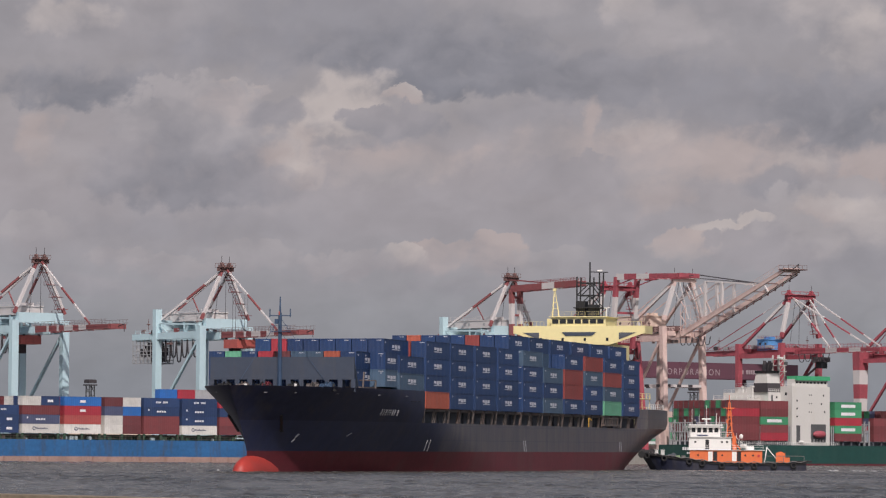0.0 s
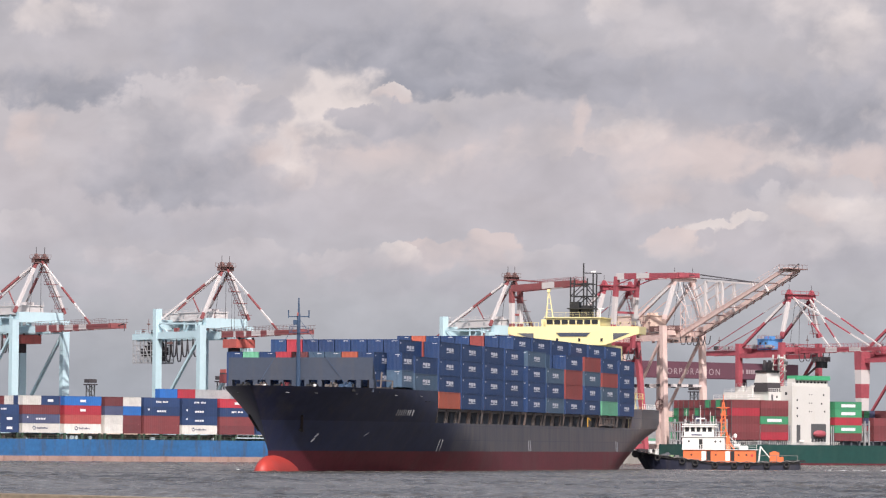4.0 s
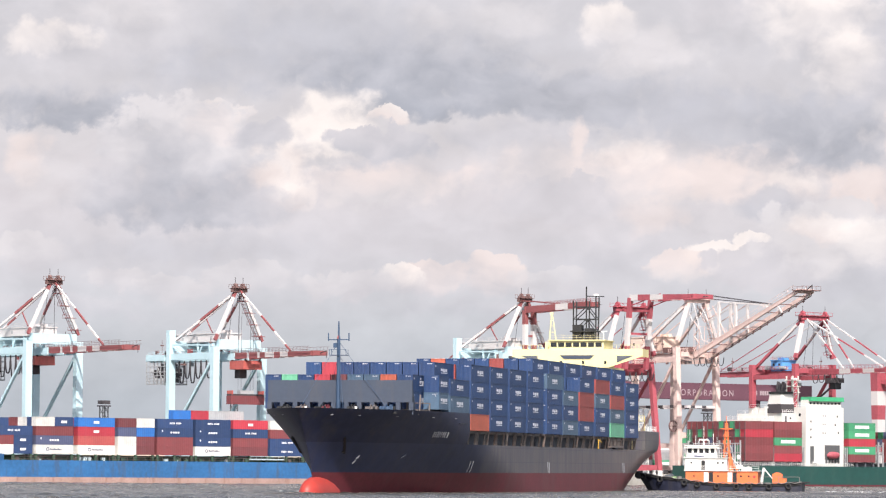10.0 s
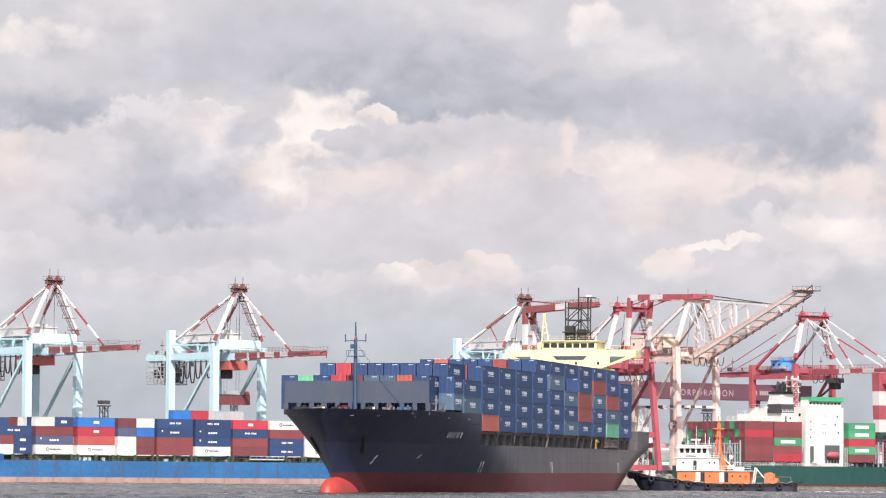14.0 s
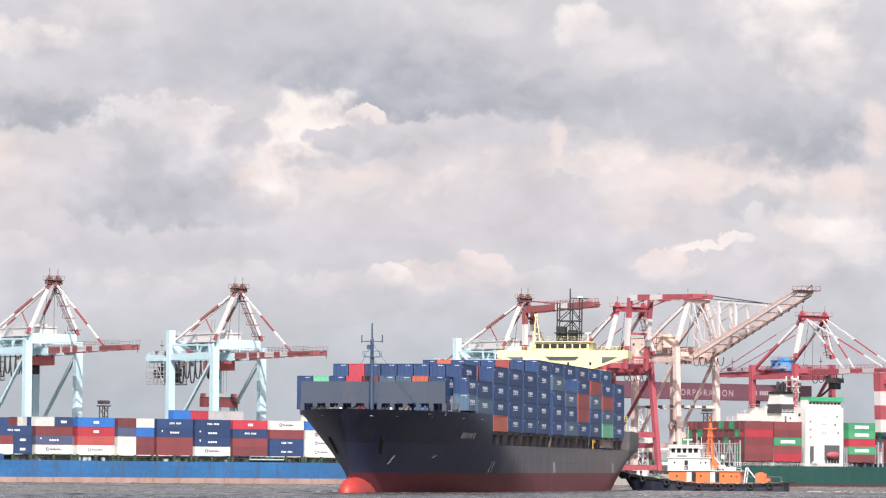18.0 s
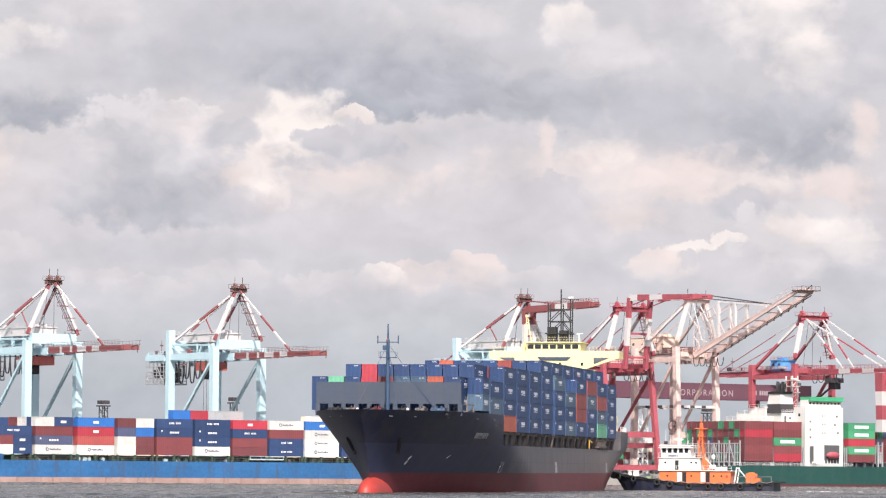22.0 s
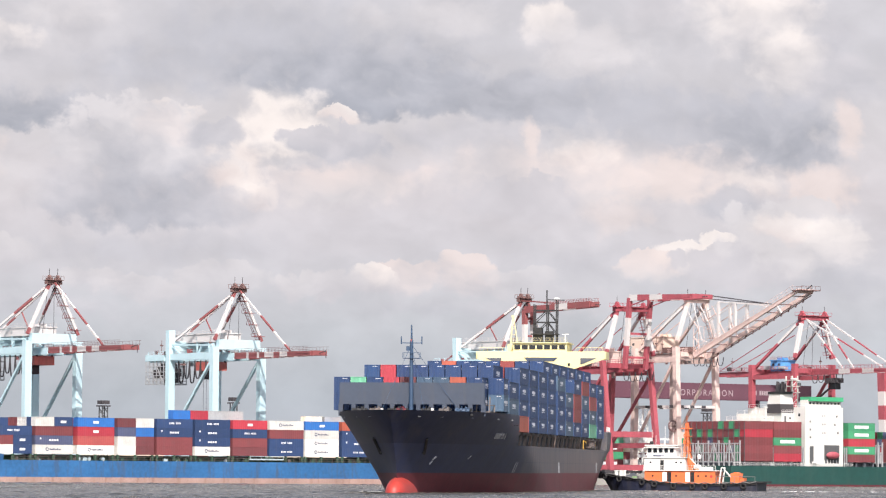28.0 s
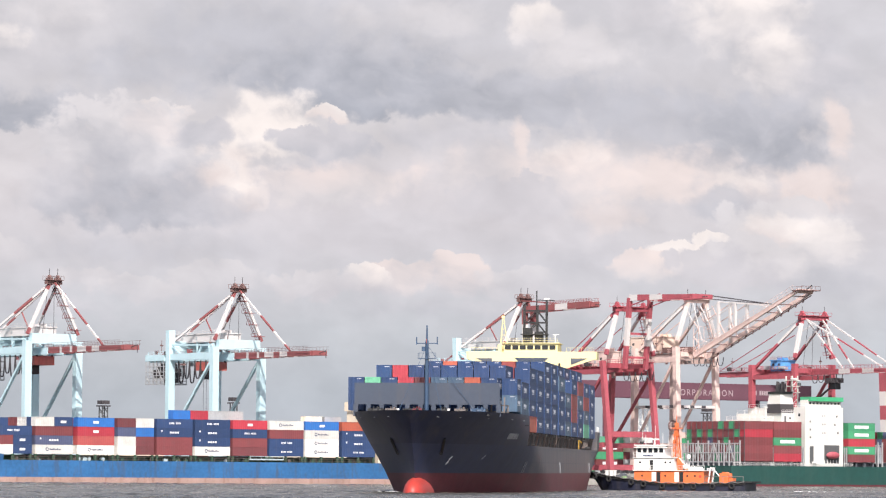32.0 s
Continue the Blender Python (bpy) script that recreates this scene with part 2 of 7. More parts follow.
def container_mesh(colour, length=12.19, mark="", height=2.59):
    """A freight container, its length along y, centred, resting on z = 0. Slots: paint, marking."""
    key = (colour, length, mark, height)
    if key in BOX_MESHES:
        return BOX_MESHES[key]
    s, w, L, h = Shape(), 2.438 / 2, length / 2, height
    s.box(-w + 0.04, w - 0.04, -L + 0.05, L - 0.05, 0.12, h - 0.05)
    for sx in (-1, 1):
        for sy in (-1, 1):
            x, y = sx * (w - 0.08), sy * (L - 0.08)
            s.box(x - 0.08, x + 0.08, y - 0.08, y + 0.08, 0, h)
        s.box(sx * w - 0.06 * (sx > 0), sx * w + 0.06 * (sx < 0), -L + 0.16, L - 0.16, 0.0, 0.16)
        s.box(sx * w - 0.06 * (sx > 0), sx * w + 0.06 * (sx < 0), -L + 0.16, L - 0.16, h - 0.1, h - 0.005)
    for sy in (-1, 1):
        y = sy * (L - 0.06)
        s.box(-w + 0.16, w - 0.16, y - 0.055, y + 0.055, 0, 0.18)
        s.box(-w + 0.16, w - 0.16, y - 0.055, y + 0.055, h - 0.14, h - 0.003)
    for sx in (-1, 1):
        x0, x1 = (w - 0.045, w - 0.02) if sx > 0 else (-w + 0.02, -w + 0.045)
        if mark == "logo":      # two stacked strokes and a bar, as one compact sign
            s.box(x0, x1, -1.9, 2.1, 0.95, 1.08, 1)
            s.box(x0, x1, -0.45, 0.55, 1.14, 1.7, 1)
            s.box(x0, x1, -1.8, -0.75, 1.3, 1.7, 1)
            s.box(x0, x1, 0.85, 2.0, 1.22, 1.7, 1)
            s.box(x0, x1, -5.2, -4.9, 1.9, 2.15, 1)
        elif mark == "disc":    # round sign followed by a row of letters
            for i in range(8):
                a0, a1 = i * math.pi / 4, (i + 0.8) * math.pi / 4
                s.hexa([(x0, -2.2 + 0.28 * math.cos(a), 1.35 + 0.28 * math.sin(a)) for a in (a0, a1)] + [(x0, -2.2 + 0.58 * math.cos(a), 1.35 + 0.58 * math.sin(a)) for a in (a1, a0)],
                       [(x1, -2.2 + 0.28 * math.cos(a), 1.35 + 0.28 * math.sin(a)) for a in (a0, a1)] + [(x1, -2.2 + 0.58 * math.cos(a), 1.35 + 0.58 * math.sin(a)) for a in (a1, a0)], 1)
            for i in range(9):
                s.box(x0, x1, -1.4 + 0.42 * i, -1.1 + 0.42 * i, 1.12, 1.45 + 0.2 * (i % 3 == 0), 1)
        elif mark == "letters":
            for i in range(4):
                s.box(x0, x1, -1.6 + 0.8 * i, -1.0 + 0.8 * i, 1.05, 1.55, 1)
            s.box(x0, x1, -4.6, -4.2, 1.5, 2.0, 1)
        elif mark == "words":
            for i in range(9):
                if i != 4:
                    s.box(x0, x1, -1.9 + 0.45 * i, -1.6 + 0.45 * i, 1.1, 1.6, 1)
        elif mark == "panel":
            s.box(x0, x1, -3.2, 3.2, 0.75, 1.75, 1)
        elif mark == "square":
            s.box(x0, x1, -0.9, 0.9, 0.9, 1.6, 1)
    for sy in (-1, 1):           # door plate strip under the top rail
        y0 = sy * (L - 0.04)
        if mark == "logo":
            s.box(0.1, 0.9, y0 - 0.03, y0 + 0.045, h - 0.31, h - 0.22, 1)
        for x in (-0.85, -0.4, 0.4, 0.85):      # door lock rods
            s.box(x - 0.03, x + 0.03, y0 - 0.04, y0 + 0.05, 0.2, h - 0.16)
    slot1 = {"disc": marking_navy, "logo": logo_white}.get(mark, marking_white)
    BOX_MESHES[key] = s.mesh("container", PAINTS[colour], slot1)
    return BOX_MESHES[key]


def container(parent, x, y, z, colour, length=12.19, mark="", height=2.59, turn=0):
    ob = new("container", container_mesh(colour, length, mark, height))
    ob.parent = parent
    ob.matrix_basis = pose(x, y, z, 0, 0, turn)
    return ob

# ---- sea ----
def sea_material():
    m = bpy.data.materials.new("harbour_water")
    m.use_nodes = True
    n, l = m.node_tree.nodes, m.node_tree.links
    b = n["Principled BSDF"]
    b.inputs["Base Color"].default_value = (0.055, 0.06, 0.058, 1)
    b.inputs["Roughness"].default_value = 0.28
    b.inputs["Specular IOR Level"].default_value = 0.27
    b.inputs["IOR"].default_value = 1.33
    co = n.new("ShaderNodeTexCoord")
    height = None
    for scale, squash, weight in ((0.22, 0.7, 0.55), (0.9, 1.0, 0.3), (2.6, 1.0, 0.12)):
        mp = n.new("ShaderNodeMapping")
        mp.inputs["Scale"].default_value = (scale * squash, scale, scale)
        mp.inputs["Rotation"].default_value = (0, 0, 0.35)
        no = n.new("ShaderNodeTexNoise")
        no.inputs["Scale"].default_value = 1
        no.inputs["Detail"].default_value = 4
        l.new(co.outputs["Object"], mp.inputs["Vector"])
        l.new(mp.outputs[0], no.inputs["Vector"])
        mul = n.new("ShaderNodeMath")
        mul.operation = "MULTIPLY_ADD"
        l.new(no.outputs["Fac"], mul.inputs[0])
        mul.inputs[1].default_value = weight
        if height is None:
            mul.inputs[2].default_value = 0
        else:
            l.new(height, mul.inputs[2])
        height = mul.outputs[0]
    # the waves' light and dark put into the base colour as long streaks, seen edge on
    streak = None
    for sx, sy in ((0.035, 0.012), (0.16, 0.03), (0.5, 0.09)):
        mp = n.new("ShaderNodeMapping")
        mp.inputs["Scale"].default_value = (sx, sy, 1)
        mp.inputs["Rotation"].default_value = (0, 0, 0.12)
        no = n.new("ShaderNodeTexNoise")
        no.inputs["Scale"].default_value = 1
        no.inputs["Detail"].default_value = 3
        l.new(co.outputs["Object"], mp.inputs["Vector"])
        l.new(mp.outputs[0], no.inputs["Vector"])
        k = n.new("ShaderNodeMath")
        k.operation = "ADD"
        l.new(no.outputs["Fac"], k.inputs[0])
        if streak is None:
            k.inputs[1].default_value = 0
        else:
            l.new(streak, k.inputs[1])
        streak = k.outputs[0]
    mr = n.new("ShaderNodeMapRange")
    mr.inputs["From Min"].default_value = 1.2
    mr.inputs["From Max"].default_value = 1.8
    l.new(streak, mr.inputs["Value"])
    tone = n.new("ShaderNodeMix")
    tone.data_type = "RGBA"
    l.new(mr.outputs["Result"], tone.inputs["Factor"])
    tone.inputs["A"].default_value = (0.040, 0.038, 0.035, 1)
    tone.inputs["B"].default_value = (0.125, 0.118, 0.105, 1)
    l.new(tone.outputs["Result"], b.inputs["Base Color"])
    shine = n.new("ShaderNodeMapRange")
    shine.inputs["From Min"].default_value = 1.2
    shine.inputs["From Max"].default_value = 1.8
    shine.inputs["To Min"].default_value = 0.3
    shine.inputs["To Max"].default_value = 0.2
    l.new(streak, shine.inputs["Value"])
    l.new(shine.outputs["Result"], b.inputs["Roughness"])
    bp = n.new("ShaderNodeBump")
    bp.inputs["Strength"].default_value = 0.9
    bp.inputs["Distance"].default_value = 0.9
    l.new(height, bp.inputs["Height"])
    l.new(bp.outputs[0], b.inputs["Normal"])
    return m


sea = sea_material()
water = new("water", Shape().faces([(-4000, -600, -0.3), (4000, -600, -0.3), (4000, 5000, -0.3), (-4000, 5000, -0.3)], [(0, 1, 2, 3)]).mesh("water", sea))
tagged(water, "grey-green harbour water out to the quay", "water", kind="structure")


def wave_sheet():
    """The choppy surface itself: a fan of short waves, finer towards the near shore."""
    cols, rows_n = 300, 820
    r = np.random.RandomState(7)
    dist = 150.0 * (1500.0 / 150.0) ** (np.arange(rows_n) / (rows_n - 1))
    side = np.linspace(-0.24, 0.24, cols)
    x, y = side[None, :] * dist[:, None], np.repeat(dist[:, None], cols, 1)
    x = x + r.uniform(-0.2, 0.2, x.shape) * dist[:, None] * 0.0016
    z = np.zeros_like(x)
    for _ in range(34):
        wave = math.exp(r.uniform(math.log(1.2), math.log(6.0)))
        heading = math.radians(r.normal(62, 32))
        k = 2 * math.pi / wave
        phase = k * (x * math.cos(heading) + y * math.sin(heading)) + r.uniform(0, 6.28)
        z += 0.0085 * wave ** 0.8 * (np.sin(phase) + 0.25 * np.cos(2 * phase))
    gust = 1 + 0.35 * np.sin(x * 0.031 + y * 0.017) * np.sin(y * 0.023 - x * 0.011 + 1.3)
    co = np.stack([x, y, z * gust], -1).reshape(-1, 3)
    a = (np.arange(rows_n - 1)[:, None] * cols + np.arange(cols - 1)[None, :]).ravel()
    quads = np.stack([a, a + 1, a + cols + 1, a + cols], -1)
    me = bpy.data.meshes.new("water_waves")
    me.vertices.add(len(co))
    me.vertices.foreach_set("co", co.astype(np.float32).ravel())
    me.loops.add(quads.size)
    me.loops.foreach_set("vertex_index", quads.astype(np.int32).ravel())
    me.polygons.add(len(quads))
    me.polygons.foreach_set("loop_start", np.arange(0, quads.size, 4, dtype=np.int32))
    me.polygons.foreach_set("use_smooth", np.ones(len(quads), dtype=bool))
    me.materials.append(sea)
    me.update(calc_edges=True)
    me.validate()
    ob = new("water_waves", me)
    return tagged(ob, "grey-green choppy harbour water with short waves", "water", kind="structure")


waves = wave_sheet()

# ---- quay: HARBOUR has x along the quay, y inland ----
HARBOUR = pose(-78, 1062, 0, 0, 0, 37.5)
QUAY_Z = 3.6
concrete = material("quay_concrete", (0.30, 0.29, 0.27), 0.85, vary=0.2, grain=0.2, stain=(0.1, 0.09, 0.08), stain_amount=0.6, bump=0.3)
asphalt = material("yard_asphalt", (0.07, 0.07, 0.072), 0.9, vary=0.25, grain=0.2)
quay = new("pavement_quay", Shape().box(-700, 1500, 31, 1800, -6, QUAY_Z).mesh("quay", asphalt))
quay.matrix_basis = HARBOUR
tagged(quay, "flat dark container yard surface behind the quay", "quay", kind="structure")
kerb = new("trim_quay_edge", Shape().box(-700, 1500, 30.2, 31, -6, QUAY_Z + 0.25).mesh("edge", concrete))
kerb.matrix_basis = HARBOUR
tagged(kerb, "weathered concrete quay edge", "quay edge", kind="structure")


# ---- near shore: a low sea wall in front of the camera ----
wall_brown = material("sea_wall_concrete", (0.22, 0.18, 0.13), 0.9, vary=0.25, grain=1.5, bump=0.4)
along = Vector((0.597, -0.802, 0))
inner = Vector((-0.802, -0.597, 0))
foot = Vector((-7.84, 65.5, 0))
p0, p1 = foot - along * 60, foot + along * 130
shore = Shape()
shore.hexa([p0 + Vector((0, 0, -2)), p1 + Vector((0, 0, -2)), p1 + inner * 0.7 + Vector((0, 0, -2)), p0 + inner * 0.7 + Vector((0, 0, -2))],
           [p0 + Vector((0, 0, 1.9)), p1 + Vector((0, 0, 1.9)), p1 + inner * 0.7 + Vector((0, 0, 1.9)), p0 + inner * 0.7 + Vector((0, 0, 1.9))])
tagged(new("wall_shore", shore.mesh("wall_shore", wall_brown)), "low brown concrete sea wall on the near shore", "sea wall", kind="structure")
land = Shape()
a, b = p0 + inner * 0.7, p1 + inner * 0.7
land.hexa([a + Vector((0, 0, -2)), b + Vector((0, 0, -2)), b + inner * 160 + Vector((0, 0, -2)), a + inner * 160 + Vector((0, 0, -2))],
          [a + Vector((0, 0, 1.0)), b + Vector((0, 0, 1.0)), b + inner * 160 + Vector((0, 0, 1.0)), a + inner * 160 + Vector((0, 0, 1.0))])
tagged(new("ground_shore", land.mesh("ground_shore", wall_brown)), "flat bare ground behind the sea wall", "ground", kind="structure")


# ---- clouds: one sheet high over and far behind the harbour, which drifts to the left ----
def cloud_layer():
    """One cloud laid over what is behind it."""
    g = bpy.data.node_groups.new("cloud_layer", "ShaderNodeTree")
    for name in ("Across", "Up", "Edge", "Lumps", "Centre X", "Centre Y", "Scale X", "Scale Y", "Rag", "Lean", "Soft", "Least", "Cover"):
        g.interface.new_socket(name, in_out="INPUT", socket_type="NodeSocketFloat")
    for name in ("Under", "Head", "Base"):
        g.interface.new_socket(name, in_out="INPUT", socket_type="NodeSocketColor")
    g.interface.new_socket("Colour", in_out="OUTPUT", socket_type="NodeSocketColor")
    start, end = g.nodes.new("NodeGroupInput"), g.nodes.new("NodeGroupOutput")
    given = start.outputs

    def maths(op, *values, clamp=False):
        k = g.nodes.new("ShaderNodeMath")
        k.operation, k.use_clamp = op, clamp
        for socket, v in zip(k.inputs, values):
            if isinstance(v, (int, float)):
                socket.default_value = v
            else:
                g.links.new(v, socket)
        return k.outputs[0]

    def mixed(fac, a, b):
        k = g.nodes.new("ShaderNodeMix")
        k.data_type = "RGBA"
        for v, socket in ((fac, "Factor"), (a, "A"), (b, "B")):
            g.links.new(v, k.inputs[socket])
        return k.outputs["Result"]

    dx = maths("MULTIPLY", maths("SUBTRACT", given["Across"], given["Centre X"]), given["Scale X"])
    dy = maths("MULTIPLY", maths("SUBTRACT", given["Up"], given["Centre Y"]), given["Scale Y"])
    r2 = maths("MULTIPLY_ADD", dx, dx, maths("MULTIPLY", dy, dy))
    inside = maths("MULTIPLY_ADD", given["Edge"], given["Rag"], maths("SUBTRACT", 1.0, r2))
    spread = maths("MAXIMUM", maths("MULTIPLY_ADD", dy, given["Lean"], given["Soft"]), given["Least"])
    k = maths("DIVIDE", inside, spread, clamp=True)
    k = maths("MULTIPLY", maths("MULTIPLY", k, k), maths("MULTIPLY_ADD", k, -2.0, 3.0))
    shade = maths("MULTIPLY_ADD", given["Lumps"], 2.2, maths("MULTIPLY_ADD", dy, 0.55, 0.5), clamp=True)
    g.links.new(mixed(maths("MULTIPLY", k, given["Cover"]), given["Under"], mixed(shade, given["Base"], given["Head"])), end.inputs["Colour"])
    return g


def cloud_material():
    m = bpy.data.materials.new("cloud_cover")
    m.use_nodes = True
    n, l = m.node_tree.nodes, m.node_tree.links
    n.remove(n["Principled BSDF"])
    em = n.new("ShaderNodeEmission")
    l.new(em.outputs[0], n["Material Output"].inputs["Surface"])
    uv = n.new("ShaderNodeUVMap")

    def math_node(op, a, b=None, c=None, clamp=False):
        k = n.new("ShaderNodeMath")
        k.operation, k.use_clamp = op, clamp
        for i, v in enumerate((a, b, c)):
            if v is None:
                continue
            if isinstance(v, (int, float)):
                k.inputs[i].default_value = v
            else:
                l.new(v, k.inputs[i])
        return k.outputs[0]

    def noise_at(vec, scale, detail, rough=0.55, colour=False):
        k = n.new("ShaderNodeTexNoise")
        k.inputs["Scale"].default_value = scale
        k.inputs["Detail"].default_value = detail
        k.inputs["Roughness"].default_value = rough
        l.new(vec, k.inputs["Vector"])
        return k.outputs["Color" if colour else "Fac"]

    def warp(vec, amount, scale, detail, rough=0.55):
        k = noise_at(vec, scale, detail, rough, True)
        sub = n.new("ShaderNodeVectorMath")
        sub.operation = "SUBTRACT"
        l.new(k, sub.inputs[0])
        sub.inputs[1].default_value = (0.5, 0.5, 0.5)
        sc = n.new("ShaderNodeVectorMath")
        sc.operation = "MULTIPLY_ADD"
        l.new(sub.outputs[0], sc.inputs[0])
        sc.inputs[1].default_value = (amount, amount, 0)
        l.new(vec, sc.inputs[2])
        return sc.outputs[0]

    base = uv.outputs[0]
    squash = n.new("ShaderNodeMapping")
    squash.inputs["Scale"].default_value = (0.9, 1.25, 1)
    l.new(base, squash.inputs["Vector"])
    soft = warp(squash.outputs[0], 0.9, 0.5, 3)
    sep = n.new("ShaderNodeSeparateXYZ")
    l.new(warp(warp(base, 0.5, 0.9, 2), 0.5, 1.9, 5, 0.6), sep.inputs[0])
    ramp = n.new("ShaderNodeValToRGB")
    l.new(math_node("MULTIPLY", sep.outputs["Y"], 0.1), ramp.inputs[0])
    e = ramp.color_ramp.elements
    stops = SKY_STOPS
    e[0].position, e[0].color = stops[0][0], (*stops[0][1], 1)
    e[1].position, e[1].color = stops[-1][0], (*stops[-1][1], 1)
    for p, c in stops[1:-1]:
        k = e.new(p)
        k.color = (*c, 1)
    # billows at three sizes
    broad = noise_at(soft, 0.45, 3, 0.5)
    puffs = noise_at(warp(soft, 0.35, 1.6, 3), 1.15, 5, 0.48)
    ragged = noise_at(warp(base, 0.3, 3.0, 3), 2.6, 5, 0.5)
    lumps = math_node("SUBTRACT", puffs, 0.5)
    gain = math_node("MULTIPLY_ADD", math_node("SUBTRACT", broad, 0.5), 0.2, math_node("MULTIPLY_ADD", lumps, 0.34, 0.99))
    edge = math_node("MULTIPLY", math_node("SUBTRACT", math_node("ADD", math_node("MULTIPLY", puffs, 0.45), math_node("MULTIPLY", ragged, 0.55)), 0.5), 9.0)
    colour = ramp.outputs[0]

    # one cloud over another, far ones first: a head, a base, a soft or a crisp edge
    layer = cloud_layer()
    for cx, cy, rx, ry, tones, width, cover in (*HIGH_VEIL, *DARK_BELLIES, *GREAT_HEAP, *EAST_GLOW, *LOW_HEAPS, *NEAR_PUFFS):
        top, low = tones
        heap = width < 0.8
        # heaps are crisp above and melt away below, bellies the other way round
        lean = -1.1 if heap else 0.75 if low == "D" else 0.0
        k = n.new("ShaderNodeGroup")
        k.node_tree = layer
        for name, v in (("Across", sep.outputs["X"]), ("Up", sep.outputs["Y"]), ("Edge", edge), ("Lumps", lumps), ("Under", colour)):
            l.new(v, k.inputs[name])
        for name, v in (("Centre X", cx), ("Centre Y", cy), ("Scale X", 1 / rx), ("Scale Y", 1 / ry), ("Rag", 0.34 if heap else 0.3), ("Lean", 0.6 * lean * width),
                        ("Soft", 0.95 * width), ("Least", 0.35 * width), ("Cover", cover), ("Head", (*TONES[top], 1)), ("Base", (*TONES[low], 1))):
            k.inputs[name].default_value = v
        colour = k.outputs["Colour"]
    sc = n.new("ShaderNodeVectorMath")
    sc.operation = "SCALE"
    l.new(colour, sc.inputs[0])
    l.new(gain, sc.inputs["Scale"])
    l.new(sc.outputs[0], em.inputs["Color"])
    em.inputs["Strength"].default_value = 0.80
    return m


SKY_STOPS = [(0.0, (0.45, 0.485, 0.53)), (0.13, (0.47, 0.512, 0.55)), (0.25, (0.555, 0.583, 0.61)), (0.36, (0.635, 0.635, 0.66)),
             (0.5, (0.67, 0.645, 0.66)), (0.62, (0.66, 0.645, 0.655)), (0.75, (0.60, 0.60, 0.625)), (1.0, (0.66, 0.655, 0.675))]
TONES = {"B": (0.95, 0.885, 0.83), "P": (0.83, 0.735, 0.695), "L": (0.725, 0.705, 0.71), "M": (0.635, 0.622, 0.645), "G": (0.535, 0.545, 0.585),
         "D": (0.40, 0.425, 0.475)}
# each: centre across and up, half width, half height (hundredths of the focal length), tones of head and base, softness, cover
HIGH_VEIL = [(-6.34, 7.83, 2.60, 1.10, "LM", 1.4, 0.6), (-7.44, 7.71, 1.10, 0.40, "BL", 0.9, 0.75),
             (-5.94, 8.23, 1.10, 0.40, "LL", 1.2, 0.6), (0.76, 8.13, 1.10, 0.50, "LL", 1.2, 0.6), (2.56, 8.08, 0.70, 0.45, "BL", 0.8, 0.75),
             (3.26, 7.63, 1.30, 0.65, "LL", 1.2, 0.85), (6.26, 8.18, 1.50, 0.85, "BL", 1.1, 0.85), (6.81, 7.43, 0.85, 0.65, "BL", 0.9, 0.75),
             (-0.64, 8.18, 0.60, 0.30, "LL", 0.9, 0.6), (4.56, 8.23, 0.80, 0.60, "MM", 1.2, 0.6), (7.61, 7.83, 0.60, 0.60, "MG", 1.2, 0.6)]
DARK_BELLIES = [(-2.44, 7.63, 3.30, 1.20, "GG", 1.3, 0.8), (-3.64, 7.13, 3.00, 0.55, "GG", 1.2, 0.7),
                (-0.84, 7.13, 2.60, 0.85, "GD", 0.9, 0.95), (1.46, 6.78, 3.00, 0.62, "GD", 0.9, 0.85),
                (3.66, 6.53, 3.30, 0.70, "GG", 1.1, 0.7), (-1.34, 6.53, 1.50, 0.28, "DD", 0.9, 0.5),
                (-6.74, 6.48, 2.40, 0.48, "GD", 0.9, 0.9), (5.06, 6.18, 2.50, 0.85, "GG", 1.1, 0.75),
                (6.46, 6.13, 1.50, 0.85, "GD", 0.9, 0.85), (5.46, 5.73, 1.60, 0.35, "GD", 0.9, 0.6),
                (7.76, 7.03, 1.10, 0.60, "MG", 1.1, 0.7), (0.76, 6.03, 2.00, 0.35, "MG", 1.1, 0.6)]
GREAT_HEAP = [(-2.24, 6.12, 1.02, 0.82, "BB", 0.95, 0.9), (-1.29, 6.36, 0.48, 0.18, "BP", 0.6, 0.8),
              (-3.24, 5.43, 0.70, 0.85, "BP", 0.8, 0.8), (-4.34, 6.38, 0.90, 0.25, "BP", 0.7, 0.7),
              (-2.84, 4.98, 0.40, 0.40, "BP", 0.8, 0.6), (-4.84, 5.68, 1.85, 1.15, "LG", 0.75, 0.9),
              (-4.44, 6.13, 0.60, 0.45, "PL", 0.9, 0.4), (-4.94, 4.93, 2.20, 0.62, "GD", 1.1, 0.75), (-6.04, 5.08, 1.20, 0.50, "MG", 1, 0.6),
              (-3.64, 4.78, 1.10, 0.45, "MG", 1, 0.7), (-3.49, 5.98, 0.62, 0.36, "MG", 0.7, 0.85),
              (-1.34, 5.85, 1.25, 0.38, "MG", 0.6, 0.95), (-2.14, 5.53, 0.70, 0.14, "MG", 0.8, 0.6)]
